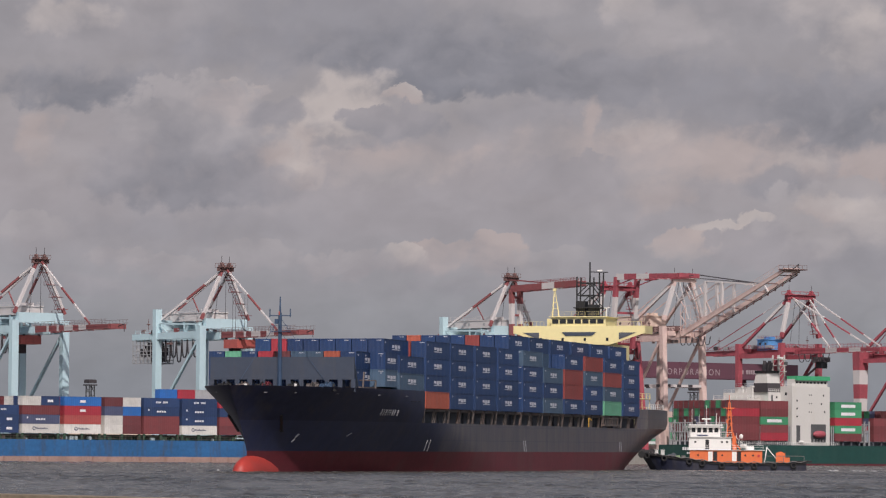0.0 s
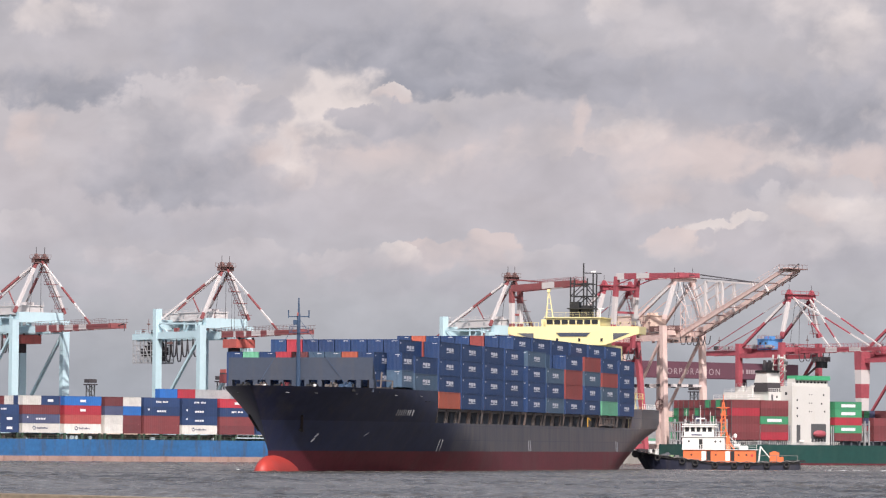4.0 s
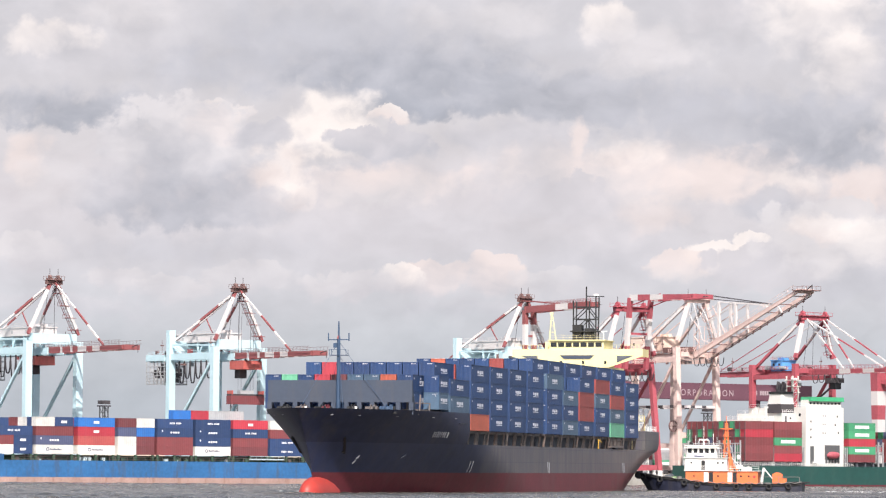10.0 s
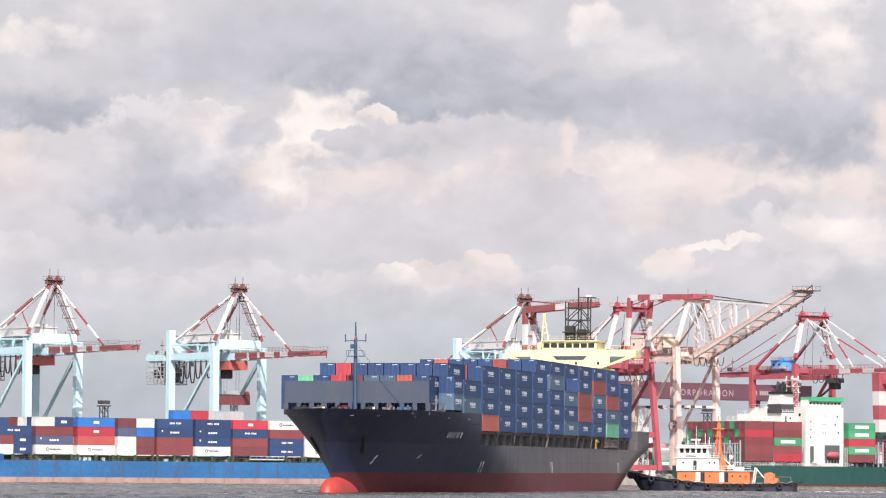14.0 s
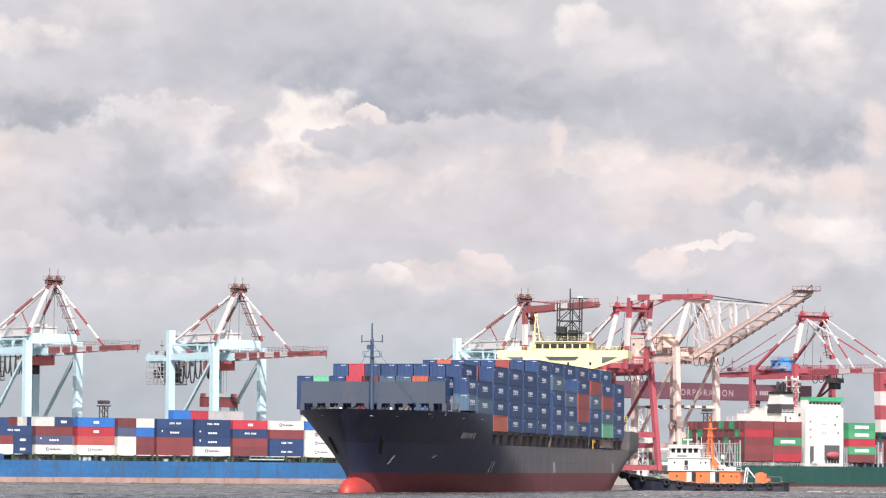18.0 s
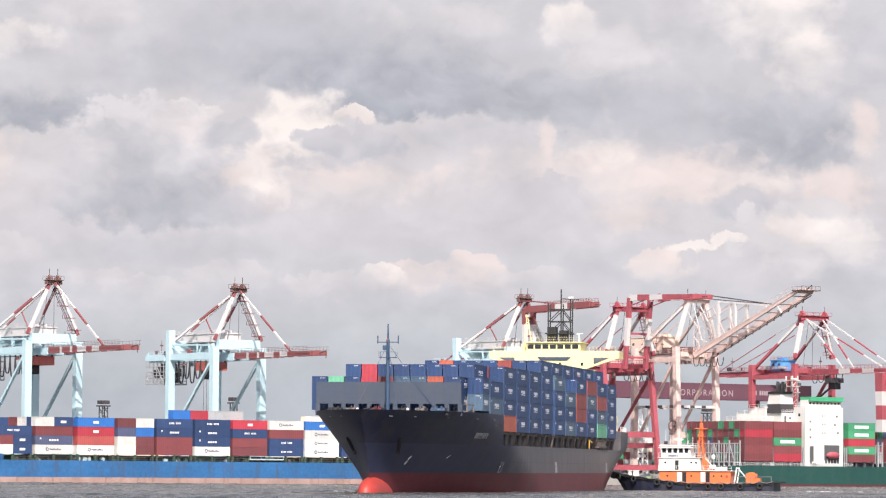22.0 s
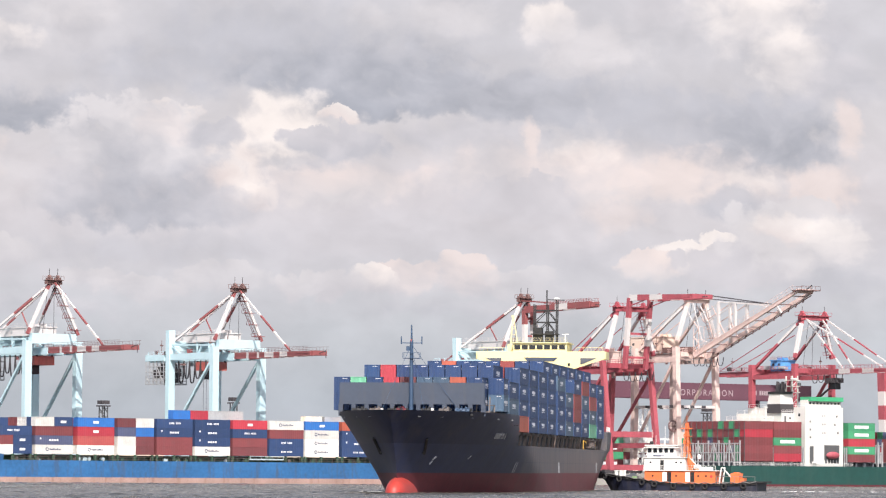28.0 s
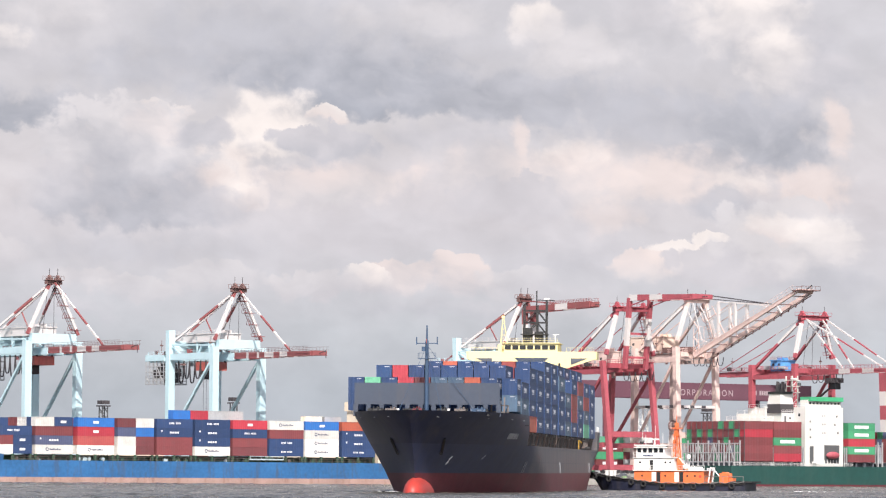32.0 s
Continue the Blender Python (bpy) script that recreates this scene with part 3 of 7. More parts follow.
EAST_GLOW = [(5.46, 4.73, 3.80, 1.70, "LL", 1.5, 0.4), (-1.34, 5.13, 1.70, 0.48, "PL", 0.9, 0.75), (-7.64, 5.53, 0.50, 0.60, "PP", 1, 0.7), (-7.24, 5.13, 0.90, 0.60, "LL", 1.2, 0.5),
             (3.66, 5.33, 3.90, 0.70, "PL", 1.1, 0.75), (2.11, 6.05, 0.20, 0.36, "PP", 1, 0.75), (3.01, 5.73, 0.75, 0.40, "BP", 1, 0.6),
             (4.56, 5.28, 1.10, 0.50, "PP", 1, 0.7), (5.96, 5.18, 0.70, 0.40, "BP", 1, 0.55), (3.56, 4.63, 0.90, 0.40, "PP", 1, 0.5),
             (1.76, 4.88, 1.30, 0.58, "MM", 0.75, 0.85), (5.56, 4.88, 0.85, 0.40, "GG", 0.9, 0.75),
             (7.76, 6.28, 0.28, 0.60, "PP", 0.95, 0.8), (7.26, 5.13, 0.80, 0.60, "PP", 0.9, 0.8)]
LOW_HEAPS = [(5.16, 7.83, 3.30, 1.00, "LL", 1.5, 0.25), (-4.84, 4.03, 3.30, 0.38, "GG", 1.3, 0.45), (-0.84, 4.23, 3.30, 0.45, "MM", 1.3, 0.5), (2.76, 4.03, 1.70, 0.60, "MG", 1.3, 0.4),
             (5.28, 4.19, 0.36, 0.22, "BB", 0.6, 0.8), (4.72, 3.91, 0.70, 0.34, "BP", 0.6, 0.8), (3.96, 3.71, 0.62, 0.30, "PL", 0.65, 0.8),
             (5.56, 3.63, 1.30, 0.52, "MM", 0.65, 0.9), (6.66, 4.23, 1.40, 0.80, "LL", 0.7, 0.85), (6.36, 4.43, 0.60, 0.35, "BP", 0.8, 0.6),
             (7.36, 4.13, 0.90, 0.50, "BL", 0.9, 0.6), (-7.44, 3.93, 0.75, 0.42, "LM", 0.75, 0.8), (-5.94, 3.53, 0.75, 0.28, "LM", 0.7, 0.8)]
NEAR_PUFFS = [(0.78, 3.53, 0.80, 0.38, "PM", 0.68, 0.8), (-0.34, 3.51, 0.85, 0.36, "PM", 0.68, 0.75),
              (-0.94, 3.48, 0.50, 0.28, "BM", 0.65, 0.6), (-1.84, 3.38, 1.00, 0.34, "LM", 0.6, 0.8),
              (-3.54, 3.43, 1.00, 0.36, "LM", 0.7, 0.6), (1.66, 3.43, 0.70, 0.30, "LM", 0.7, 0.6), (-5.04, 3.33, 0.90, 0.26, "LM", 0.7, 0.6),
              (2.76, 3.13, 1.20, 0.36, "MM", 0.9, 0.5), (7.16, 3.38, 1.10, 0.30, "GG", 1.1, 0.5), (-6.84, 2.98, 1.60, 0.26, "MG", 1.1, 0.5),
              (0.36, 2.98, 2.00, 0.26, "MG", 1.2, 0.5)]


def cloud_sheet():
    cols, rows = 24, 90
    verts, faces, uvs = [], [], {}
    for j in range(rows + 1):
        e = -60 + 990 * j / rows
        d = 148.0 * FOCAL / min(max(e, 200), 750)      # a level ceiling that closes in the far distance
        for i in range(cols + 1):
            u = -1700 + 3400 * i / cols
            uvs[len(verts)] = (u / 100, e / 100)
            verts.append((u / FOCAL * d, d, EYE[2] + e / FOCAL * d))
    for j in range(rows):
        for i in range(cols):
            k = j * (cols + 1) + i
            faces.append((k, k + 1, k + cols + 2, k + cols + 1))
    me = bpy.data.meshes.new("cloud_sheet")
    me.from_pydata(verts, [], faces)
    layer = me.uv_layers.new(name="UVMap")
    for loop in me.loops:
        layer.data[loop.index].uv = uvs[loop.vertex_index]
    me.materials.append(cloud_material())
    ob = new("backdrop_clouds", me)
    return tagged(ob, "broken grey cloud cover with pale sunlit heads", "clouds", kind="structure")


clouds = cloud_sheet()


# ---- the ship under way: local x to port, y aft, z up from the waterline ----
BEAM = 13.1


def bow_start(z):
    return -7.4 * max(0.0, (z - 2.4) / 9.5) ** 1.25


def stern_end(z):
    return 196.5 + min(9.5, max(0.0, z + 1) * 1.15)


def half_breadth(u, z):
    """Half the hull's width at u metres aft of the stem's foot and z over the water."""
    f = min(1.0, max(0.0, (z + 1) / 12.9))
    entry = 86 - 44 * f ** 1.2
    x = min(1.0, max(0.0, (u - bow_start(z)) / entry))
    bow = (1 - (1 - x) ** (1.5 + 0.8 * f)) ** (1.05 - 0.3 * f)
    run = 46 - 26 * f
    a = min(1.0, max(0.0, (stern_end(z) - u) / run))
    low = 0.12 + 0.76 * min(1, f * 1.5)
    return BEAM * bow * (low + (1 - low) * (1 - (1 - a) ** 2.2))


def hull_shell(shape, z_list, u0, u1, steps, slots, wall=0.0):
    """Both sides of the hull between two lengths, level by level; closes the stern."""
    for k in range(len(z_list) - 1):
        rows = []
        for z in (z_list[k], z_list[k + 1]):
            a = bow_start(z) if u0 is None else u0
            b = stern_end(z) if u1 is None else u1
            line = []
            for i in range(steps + 1):
                p = i / steps
                if u0 is None and u1 is None:
                    p = 0.5 * (1 - math.cos(math.pi * p)) * 0.6 + 0.4 * p
                elif u0 is None:
                    p = p ** 1.6
                u = a + (b - a) * p
                line.append((half_breadth(u, z), u, z))
            rows.append(line)
        for side in (1, -1):
            v = [(side * x, y, z) for row in rows for x, y, z in row]
            n = steps + 1
            shape.faces(v, [(i, i + 1, n + i + 1, n + i) if side > 0 else (n + i, n + i + 1, i + 1, i) for i in range(steps)], slots[k])
        if u1 is None:
            (x0, y0, z0), (x1, y1, z1) = rows[0][-1], rows[1][-1]
            shape.faces([(x0, y0, z0), (-x0, y0, z0), (-x1, y1, z1), (x1, y1, z1)], [(0, 1, 2, 3)], slots[k])
        if u0 is not None:
            (x0, y0, z0), (x1, y1, z1) = rows[0][0], rows[1][0]
            shape.faces([(x0, y0, z0), (-x0, y0, z0), (-x1, y1, z1), (x1, y1, z1)], [(3, 2, 1, 0)], slots[k])


def deck_plate(shape, z, u0, u1, steps=24, slot=0):
    pts = []
    for i in range(steps + 1):
        u = u0 + (u1 - u0) * i / steps
        pts.append((max(0.02, half_breadth(u, z) - 0.05), u, z))
    v = pts + [(-x, y, z) for x, y, z in pts]
    n = steps + 1
    shape.faces(v, [(i, i + 1, n + i + 1, n + i) for i in range(steps)], slot)


MAIN_Z, FORE_Z, POOP_Z, RED_Z = 7.3, 11.7, 10.4, 2.85
ship = thing("container_ship", pose(-27, 533.5, 0, 0, 0, -17.8), "dark-hulled container ship with red bottom, stacked with blue containers", "ship")
s = Shape()
hull_shell(s, [-3, -1.2, 0, 1.4, RED_Z, 3.6, 4.6, 5.6, 6.5, MAIN_Z], None, None, 90, [1, 1, 1, 1, 0, 0, 0, 0, 0])
deck_plate(s, MAIN_Z - 0.05, bow_start(MAIN_Z) + 1, stern_end(MAIN_Z) - 0.3, 40)
part("hull", s, (hull_side, hull_red), ship, "dark painted hull with red antifouling", smooth=True)
s = Shape()
hull_shell(s, [MAIN_Z, 8.4, 9.5, 10.6, FORE_Z, FORE_Z + 0.5], None, 43.4, 34, [0] * 5)
deck_plate(s, FORE_Z - 0.1, bow_start(FORE_Z) + 0.5, 43.3, 24)
part("forecastle", s, hull_black, ship, smooth=True)
s = Shape()
hull_shell(s, [MAIN_Z, 8.4, 9.4, POOP_Z, POOP_Z + 0.6], 184, None, 12, [0] * 4)
deck_plate(s, POOP_Z, 184, 204, 12)
part("poop", s, hull_side, ship, smooth=True)
# bulb
s = Shape()
rings, around = 12, 20
prof = []
for i in range(rings + 1):
    p = i / rings
    y = -4.2 + 16 * p
    r = (min(1, p * 2.4) * (2 - min(1, p * 2.4))) ** 0.5
    prof.append((y, 1.95 * r, 2.75 * r))
v = []
for y, rx, rz in prof:
    for k in range(around):
        a = 2 * math.pi * k / around
        v.append((rx * math.cos(a), y, -0.45 + rz * math.sin(a)))
s.faces(v, [(i * around + k, i * around + (k + 1) % around, (i + 1) * around + (k + 1) % around, (i + 1) * around + k) for i in range(rings) for k in range(around)])
part("bulbous_bow", s, bulb_red, ship, "bright red bulbous bow", smooth=True)
# breakwater on its legs
s = Shape()
s.box(-11.4, 11.2, 14.8, 15.1, 13.4, 16.75)
for i in range(12):
    x = -11.2 + 2.02 * i
    s.box(x - 0.35, x + 0.35, 14.8, 15.15, FORE_Z - 0.1, 13.4)
    s.beam((x, 15.1, 16), (x, 17.4, FORE_Z), 0.25, 0.25)
part("breakwater", s, shield_grey, ship, "plain blue-grey steel breakwater across the foredeck")
# foremast
s = Shape()
s.tube((0, 13.6, FORE_Z - 0.1), (0, 13.6, 23.2), 0.34, 12, 0.26)
s.tube((0, 13.6, 23.2), (0, 13.6, 25.6), 0.16, 8, 0.1)
s.box(-1.3, 1.3, 13.1, 14.3, 20.4, 20.5)
for x in (-1.3, 1.3):
    s.beam((x, 13.1, 20.5), (x, 13.1, 21.3), 0.06)
    s.beam((x, 14.3, 20.5), (x, 14.3, 21.3), 0.06)
s.beam((-1.3, 13.1, 21.3), (1.3, 13.1, 21.3), 0.06)
s.beam((-1.6, 13.6, 22.8), (1.6, 13.6, 22.8), 0.14)
for x in (-1.6, 1.6):
    s.tube((x, 13.6, 22.6), (x, 13.6, 23.8), 0.09)
s.box(-0.8, -0.2, 13.4, 13.8, 21.6, 22.3)
for x, y in ((-4.2, 21), (4.2, 21)):
    s.tube((0, 13.6, 20.5), (x, y, FORE_Z), 0.03, 5)
for x, y in ((-3.0, 3.0), (3.5, 4.0), (7.5, 14.9)):
    s.tube((0, 13.6, 22.6), (x, y, FORE_Z + 0.3), 0.03, 5)
part("foremast", s, mast_blue, ship, "blue tubular foremast with yard and light platform")

# ---- its containers ----
ROW = 2.6
BASE = 9.55
BAY_FRONT = [44.2, 57.2, 70.6, 83.6, 98.4, 111.4, 124.8, 138.6, 152.2, 165.8]
TIER = 2.6
rng = random.Random(4)


def ship_box(row, front, z, colour, length=12.19, mark="logo"):
    """row 0 is the outermost to port."""
    container(ship, 13.0 - 1.22 - ROW * row, front + length / 2, z, colour, length, mark if colour in ("blue", "steel") else "")


def ship_colour():
    r = rng.random()
    return "blue" if r < 0.8 else "steel" if r < 0.92 else "rust" if r < 0.97 else "orange"


# port face, column by column from the foot of the stack
SIDE = [["orange", "blue", "blue", "blue"], ["blue"] * 4, ["blue"] * 4, ["blue"] * 4, ["blue", "blue", "blue", "steel"],
        ["steel", "blue", "steel"], ["blue", "rust", "rust", "blue"], ["blue", "blue", "steel", "rust"], ["green", "steel", "rust", "blue"], ["blue"] * 4]
HEIGHTS = [4, 4, 4, 4, 5, 5, 5, 5, 5, 5]
ODD = {(4, 7, 4): "orange", (0, 1, 3): "rust", (4, 3, 4): "rust", (6, 5, 4): "steel", (8, 3, 4): "rust"}
for b, front in enumerate(BAY_FRONT):
    for row in range(10):
        top = len(SIDE[b]) if row == 0 else HEIGHTS[b] - (row == 9)
        ahead = HEIGHTS[b - 1] if b else 0
        for tier in range(top):
            hidden = row not in (0, 1, 9) and tier < top - 1 and b > 0 and tier < ahead
            if hidden or (row == 1 and tier < len(SIDE[b]) - 1 and b > 0):
                continue
            colour = SIDE[b][tier] if row == 0 else ODD.get((b, row, tier), "blue" if rng.random() < 0.9 else "steel")
            ship_box(row, front, BASE + TIER * tier, colour)
# the two bays on the foredeck
for row in range(10):
    if row == 0:
        ship_box(row, 24.0, 12.5, "steel", 6.06)
        ship_box(row, 24.0, 12.5 + TIER, "blue", 6.06)
    else:
        for tier in range(2):
            colours = {9: "blue", 8: "green", 7: "blue", 6: "red", 5: "maroon", 4: "steel", 3: "steel", 2: "orange", 1: "blue"}
            ship_box(row, 18.0, 12.5 + TIER * tier, colours[row] if tier else "blue")
    for tier in range(2 if row in (0, 9) else 3):
        colours = {7: "red", 8: "blue"}
        ship_box(row, 31.0, 12.15 + TIER * tier, ("steel" if tier == 0 else "blue") if row == 0 else colours.get(row, "blue") if tier == 2 else "blue")
# stools under the stacks, along the deck edge
s = Shape()
for front in BAY_FRONT:
    for dy in (0.6, 5.7, 6.6, 11.6):
        for side in (1, -1):
            s.beam((side * 12.2, front + dy, MAIN_Z - 0.1), (side * 12.6, front + dy, BASE), 0.32, 0.26)
            s.beam((side * 12.2, front + dy + 0.9, MAIN_Z - 0.1), (side * 12.6, front + dy, BASE - 0.3), 0.14, 0.12)
    s.box(-12.6, 12.6, front, front + 12.2, BASE - 0.45, BASE - 0.05)
    s.box(-11.0, 11.0, front, front + 12.2, MAIN_Z - 0.1, BASE - 0.45, 1)
for side in (1, -1):
    s.box(side * 12.4 - 0.15, side * 12.4 + 0.15, 44, 178, BASE - 0.3, BASE - 0.02)
s.box(-11.6, 11.6, 17, 43, FORE_Z - 0.1, 12.4)
part("lashing_stool", s, (lashing, deck_grey), ship, "rusty steel hatch coamings and stools")

# ---- its house ----
s = Shape()
s.box(-6.6, 6.6, 183, 195, MAIN_Z - 0.1, 23.4)
part("deckhouse", s, cream, ship)
s = Shape()
# wing front plate with raked lower edge
for y0, y1 in ((182.0, 182.25), (187.6, 187.8)):
    s.hexa([(-6.2, y0, 23.3), (6.2, y0, 23.3), (6.2, y1, 23.3), (-6.2, y1, 23.3)], [(-6.2, y0, 26.9), (6.2, y0, 26.9), (6.2, y1, 26.9), (-6.2, y1, 26.9)])
for side in (1, -1):
    for y0, y1 in ((182.0, 182.25),):
        s.hexa([(side * 6.2, y0, 23.3), (side * 12.9, y0, 25.5), (side * 12.9, y1, 25.5), (side * 6.2, y1, 23.3)],
               [(side * 6.2, y0, 26.9), (side * 12.9, y0, 26.9), (side * 12.9, y1, 26.9), (side * 6.2, y1, 26.9)])
    s.box(side * 12.9 - 0.12, side * 12.9 + 0.12, 182, 187.8, 25.4, 26.9)
s.box(-12.4, 12.4, 182.25, 187.6, 25.4, 25.6)
s.box(-6.0, 6.0, 182.25, 187.6, 23.3, 25.3)
part("bridge_wing", s, cream, ship, "cream bridge wings across the full beam")
s = Shape()
s.box(-5.6, 5.2, 182.3, 191, 26.9, 28.55)
s.box(-5.9, 5.5, 181.9, 191.3, 28.55, 28.72)
s.box(-7.0, -5.6, 184.5, 190, 26.9, 28.4)
wheelhouse = part("wheelhouse", s, cream, ship)
for i in range(7):
    x = -5.35 + 1.49 * i
    s = Shape()
    s.box(x, x + 1.2, 182.18, 182.32, 27.35, 28.2)
    part("window", s, glass_dark, wheelhouse)
radar_mast = part("radar_mast", Shape().box(-2.8, 2.6, 188, 192, 30.5, 30.7), dark_steel, ship, "black lattice funnel and radar mast")
for x in (-2.2, 0.4, 2.3):
    for y in (188.5, 191.5):
        part("post", Shape().beam((x, min(y, 190.8), 28.6), (x, y, 36.6 if x < 2 else 37.4), 0.24), dark_steel, radar_mast)
for y in (188.5, 191.5):
    for z in (30.6, 33.0, 35.4):
        part("crossbar", Shape().beam((-2.2, y, z), (2.3, y, z), 0.2), dark_steel, radar_mast)
    for z in (30.6, 33.0):
        part("brace", Shape().beam((-2.2, y, z), (0.4, y, z + 2.4), 0.16), dark_steel, radar_mast)
        part("brace", Shape().beam((2.3, y, z), (0.4, y, z + 2.4), 0.16), dark_steel, radar_mast)
part("exhaust", Shape().box(-2.4, -0.6, 188.5, 190.9, 28.7, 31.9), dark_steel, radar_mast)
part("exhaust", Shape().box(0.0, 1.6, 188.5, 190.9, 28.7, 31.2), dark_steel, radar_mast)
part("topmast", Shape().beam((0.4, 188.5, 35.5), (0.4, 188.5, 39.4), 0.24), dark_steel, radar_mast)
part("yard", Shape().beam((0.6, 188.4, 37.5), (4.0, 188.4, 37.4), 0.18), dark_steel, radar_mast)
part("scanner", Shape().box(1.9, 2.9, 188.3, 188.5, 37.6, 37.9), white_paint, radar_mast)
s = Shape()
s.tube((-6.7, 187, 28.3), (-6.3, 187, 33.8), 0.16, 8, 0.1)
s.tube((-5.3, 187, 28.5), (-6.1, 187, 33.8), 0.12, 8, 0.08)
s.box(-6.5, -5.9, 186.8, 187.2, 33.8, 34.3)
for z in (30.4, 31.6, 32.7):
    s.beam((-6.8 + 0.13 * (z - 29), 187, z), (-5.4 - 0.17 * (z - 29), 187, z), 0.1)
part("signal_mast", s, cream, ship)


trolley_yellow = material("davit_yellow", (0.55, 0.33, 0.05), 0.5)
tug_flag = material("flag_red", (0.7, 0.12, 0.06), 0.7)


# marks and fittings that follow the hull's side
def on_hull(u, z, side=1, out=0.03):
    return Vector((side * (half_breadth(u, z) + out), u, z))


def hull_stroke(shape, a, b, width, side=1):
    """A thin raised stroke on the hull from (u, z) to (u, z)."""
    (u0, z0), (u1, z1) = a, b
    p, q = on_hull(u0, z0, side), on_hull(u1, z1, side)
    shape.beam(p, q, width, 0.08) if abs(u1 - u0) > abs(z1 - z0) else shape.beam(p, q, 0.08, width)


name_sizes = (0.95, 0.9, 0.95, 0.7, 0.4, 0.8, 0.75, 0.95)
u = 27.0
for i, w in enumerate(name_sizes):
    sh = Shape()
    hull_stroke(sh, (u + 0.25, 8.3), (u, 9.15), w * 0.32)
    hull_stroke(sh, (u + 0.12, 8.75), (u + 0.45, 8.75), 0.16)
    part("name_bar", sh, marking_grey, ship)
    u += 0.75 + 0.3 * (i == 6)
for u in (48.5, 98.4, 162.4):
    for du in (0, 1.2):
        sh = Shape()
        hull_stroke(sh, (u + du + 0.5, 2.95), (u + du, 4.7), 0.16)
        part("push_mark", sh, marking_grey, ship)
for u, z, w in ((9.3, 4.9, 0.5), (9.1, 4.2, 0.4), (22.0, 5.1, 0.7)):
    sh = Shape()
    hull_stroke(sh, (u, z), (u + w, z + 0.5), 0.25)
    part("draught_mark", sh, marking_grey, ship)
for side in (1, -1):
    # the dark flush bar also paints the shade in the anchor's slanted slot
    sh = Shape()
    p, q = on_hull(3.4, 8.2, side, -0.12), on_hull(5.6, 5.9, side, -0.12)
    sh.beam(p, q, 0.4, 0.75)
    sh.beam(q + Vector((0, -0.7, 0.1)), q + Vector((0, 0.8, -0.1)), 0.35, 0.4)
    part("anchor", sh, dark_steel, ship, "dark bow anchor with the shade of its slot")
    for u in (-3.0, 2.0, 11.0, 23.0, 34.0):
        sh = Shape()
        hull_stroke(sh, (u, FORE_Z - 0.45), (u + 0.5, FORE_Z - 0.45), 0.15, side)
        part("fairlead", sh, marking_grey, ship)
    for i, u in enumerate((36.5, 38.2, 39.9)):
        sh = Shape()
        hull_stroke(sh, (u, FORE_Z - 1.2), (u + 0.7, FORE_Z - 1.2), 0.35, side)
        part("freeing_port", sh, dark_steel, ship)
# deck gear that shows between the breakwater's legs
for i, (x, w, m) in enumerate(((-8.6, 1.6, dark_steel), (-6.0, 1.4, lashing), (-3.4, 1.8, dark_steel), (-1.6, 0.9, hull_red), (2.0, 1.2, dark_steel), (4.6, 1.4, lashing), (7.4, 1.7, mast_blue))):
    deep = 10.5 + (i % 3)
    sh = Shape().box(x, x + w * 0.4, deep, deep + 1.5, FORE_Z - 0.1, FORE_Z + 1.0)
    sh.box(x + w * 0.85, x + w, deep + 0.2, deep + 1.2, FORE_Z - 0.1, FORE_Z + 1.25)
    sh.tube((x - 0.2, deep + 0.7, FORE_Z + 0.65), (x + w + 0.3, deep + 0.7, FORE_Z + 0.65), 0.4, 12)
    for e in (0.45, 0.8):
        sh.tube((x + w * e, deep + 0.7, FORE_Z + 0.65), (x + w * e + 0.08, deep + 0.7, FORE_Z + 0.65), 0.72, 12)
    part("mooring_winch", sh, m, ship)
    part("bollard", Shape().tube((x + w + 0.7, 9.6, FORE_Z - 0.1), (x + w + 0.7, 9.6, FORE_Z + 1.0), 0.2, 8).box(x + w + 0.3, x + w + 1.1, 9.4, 9.8, FORE_Z - 0.1, FORE_Z + 0.15), white_paint if i in (1, 4) else dark_steel, ship)
# bent brackets by the forward stack
sh = Shape()
for x in (9.6, 11.6):
    sh.beam((x, 17.6, FORE_Z), (x, 18.2, 14.6), 0.2)
    sh.beam((x, 23.4, FORE_Z), (x, 23.8, 13.4), 0.2)
sh.beam((9.6, 17.6, 13.4), (11.6, 23.8, 13.4), 0.16)
part("stack_bracket", sh, lashing, ship)
# stern decks, ladders and rails beside the house
sh = Shape()
for z in (10.4, 13.0):
    sh.box(6.6, 11.2, 181.6, 194, z, z + 0.15)
    for u in (181.8, 185, 188, 191, 193.8):
        sh.beam((11.1, u, z), (11.1, u, z + 1.1), 0.07)
    sh.beam((11.1, 181.8, z + 1.1), (11.1, 193.8, z + 1.1), 0.08)
    sh.beam((11.1, 181.8, z + 0.6), (11.1, 193.8, z + 0.6), 0.06)
    sh.beam((10.4, 182.5, z), (10.4, 185.5, z + 2.6), 0.25, 0.1)
for u in (181.8, 187.8, 193.8):
    sh.beam((11.0, u, MAIN_Z), (11.0, u, 14.1), 0.1)
part("outside_stair", sh, cream, ship, "cream outside stairs and rails on the house")
sh = Shape()
for u in range(186, 204, 2):
    sh.beam((half_breadth(u, POOP_Z) - 0.3, u, POOP_Z + 0.4), (half_breadth(u, POOP_Z) - 0.3, u, POOP_Z + 1.6), 0.07)
for z in (POOP_Z + 1.1, POOP_Z + 1.6):
    sh.beam((half_breadth(186, POOP_Z) - 0.3, 186, z), (half_breadth(202, POOP_Z) - 0.3, 202, z), 0.07)
part("stern_railing", sh, white_paint, ship)
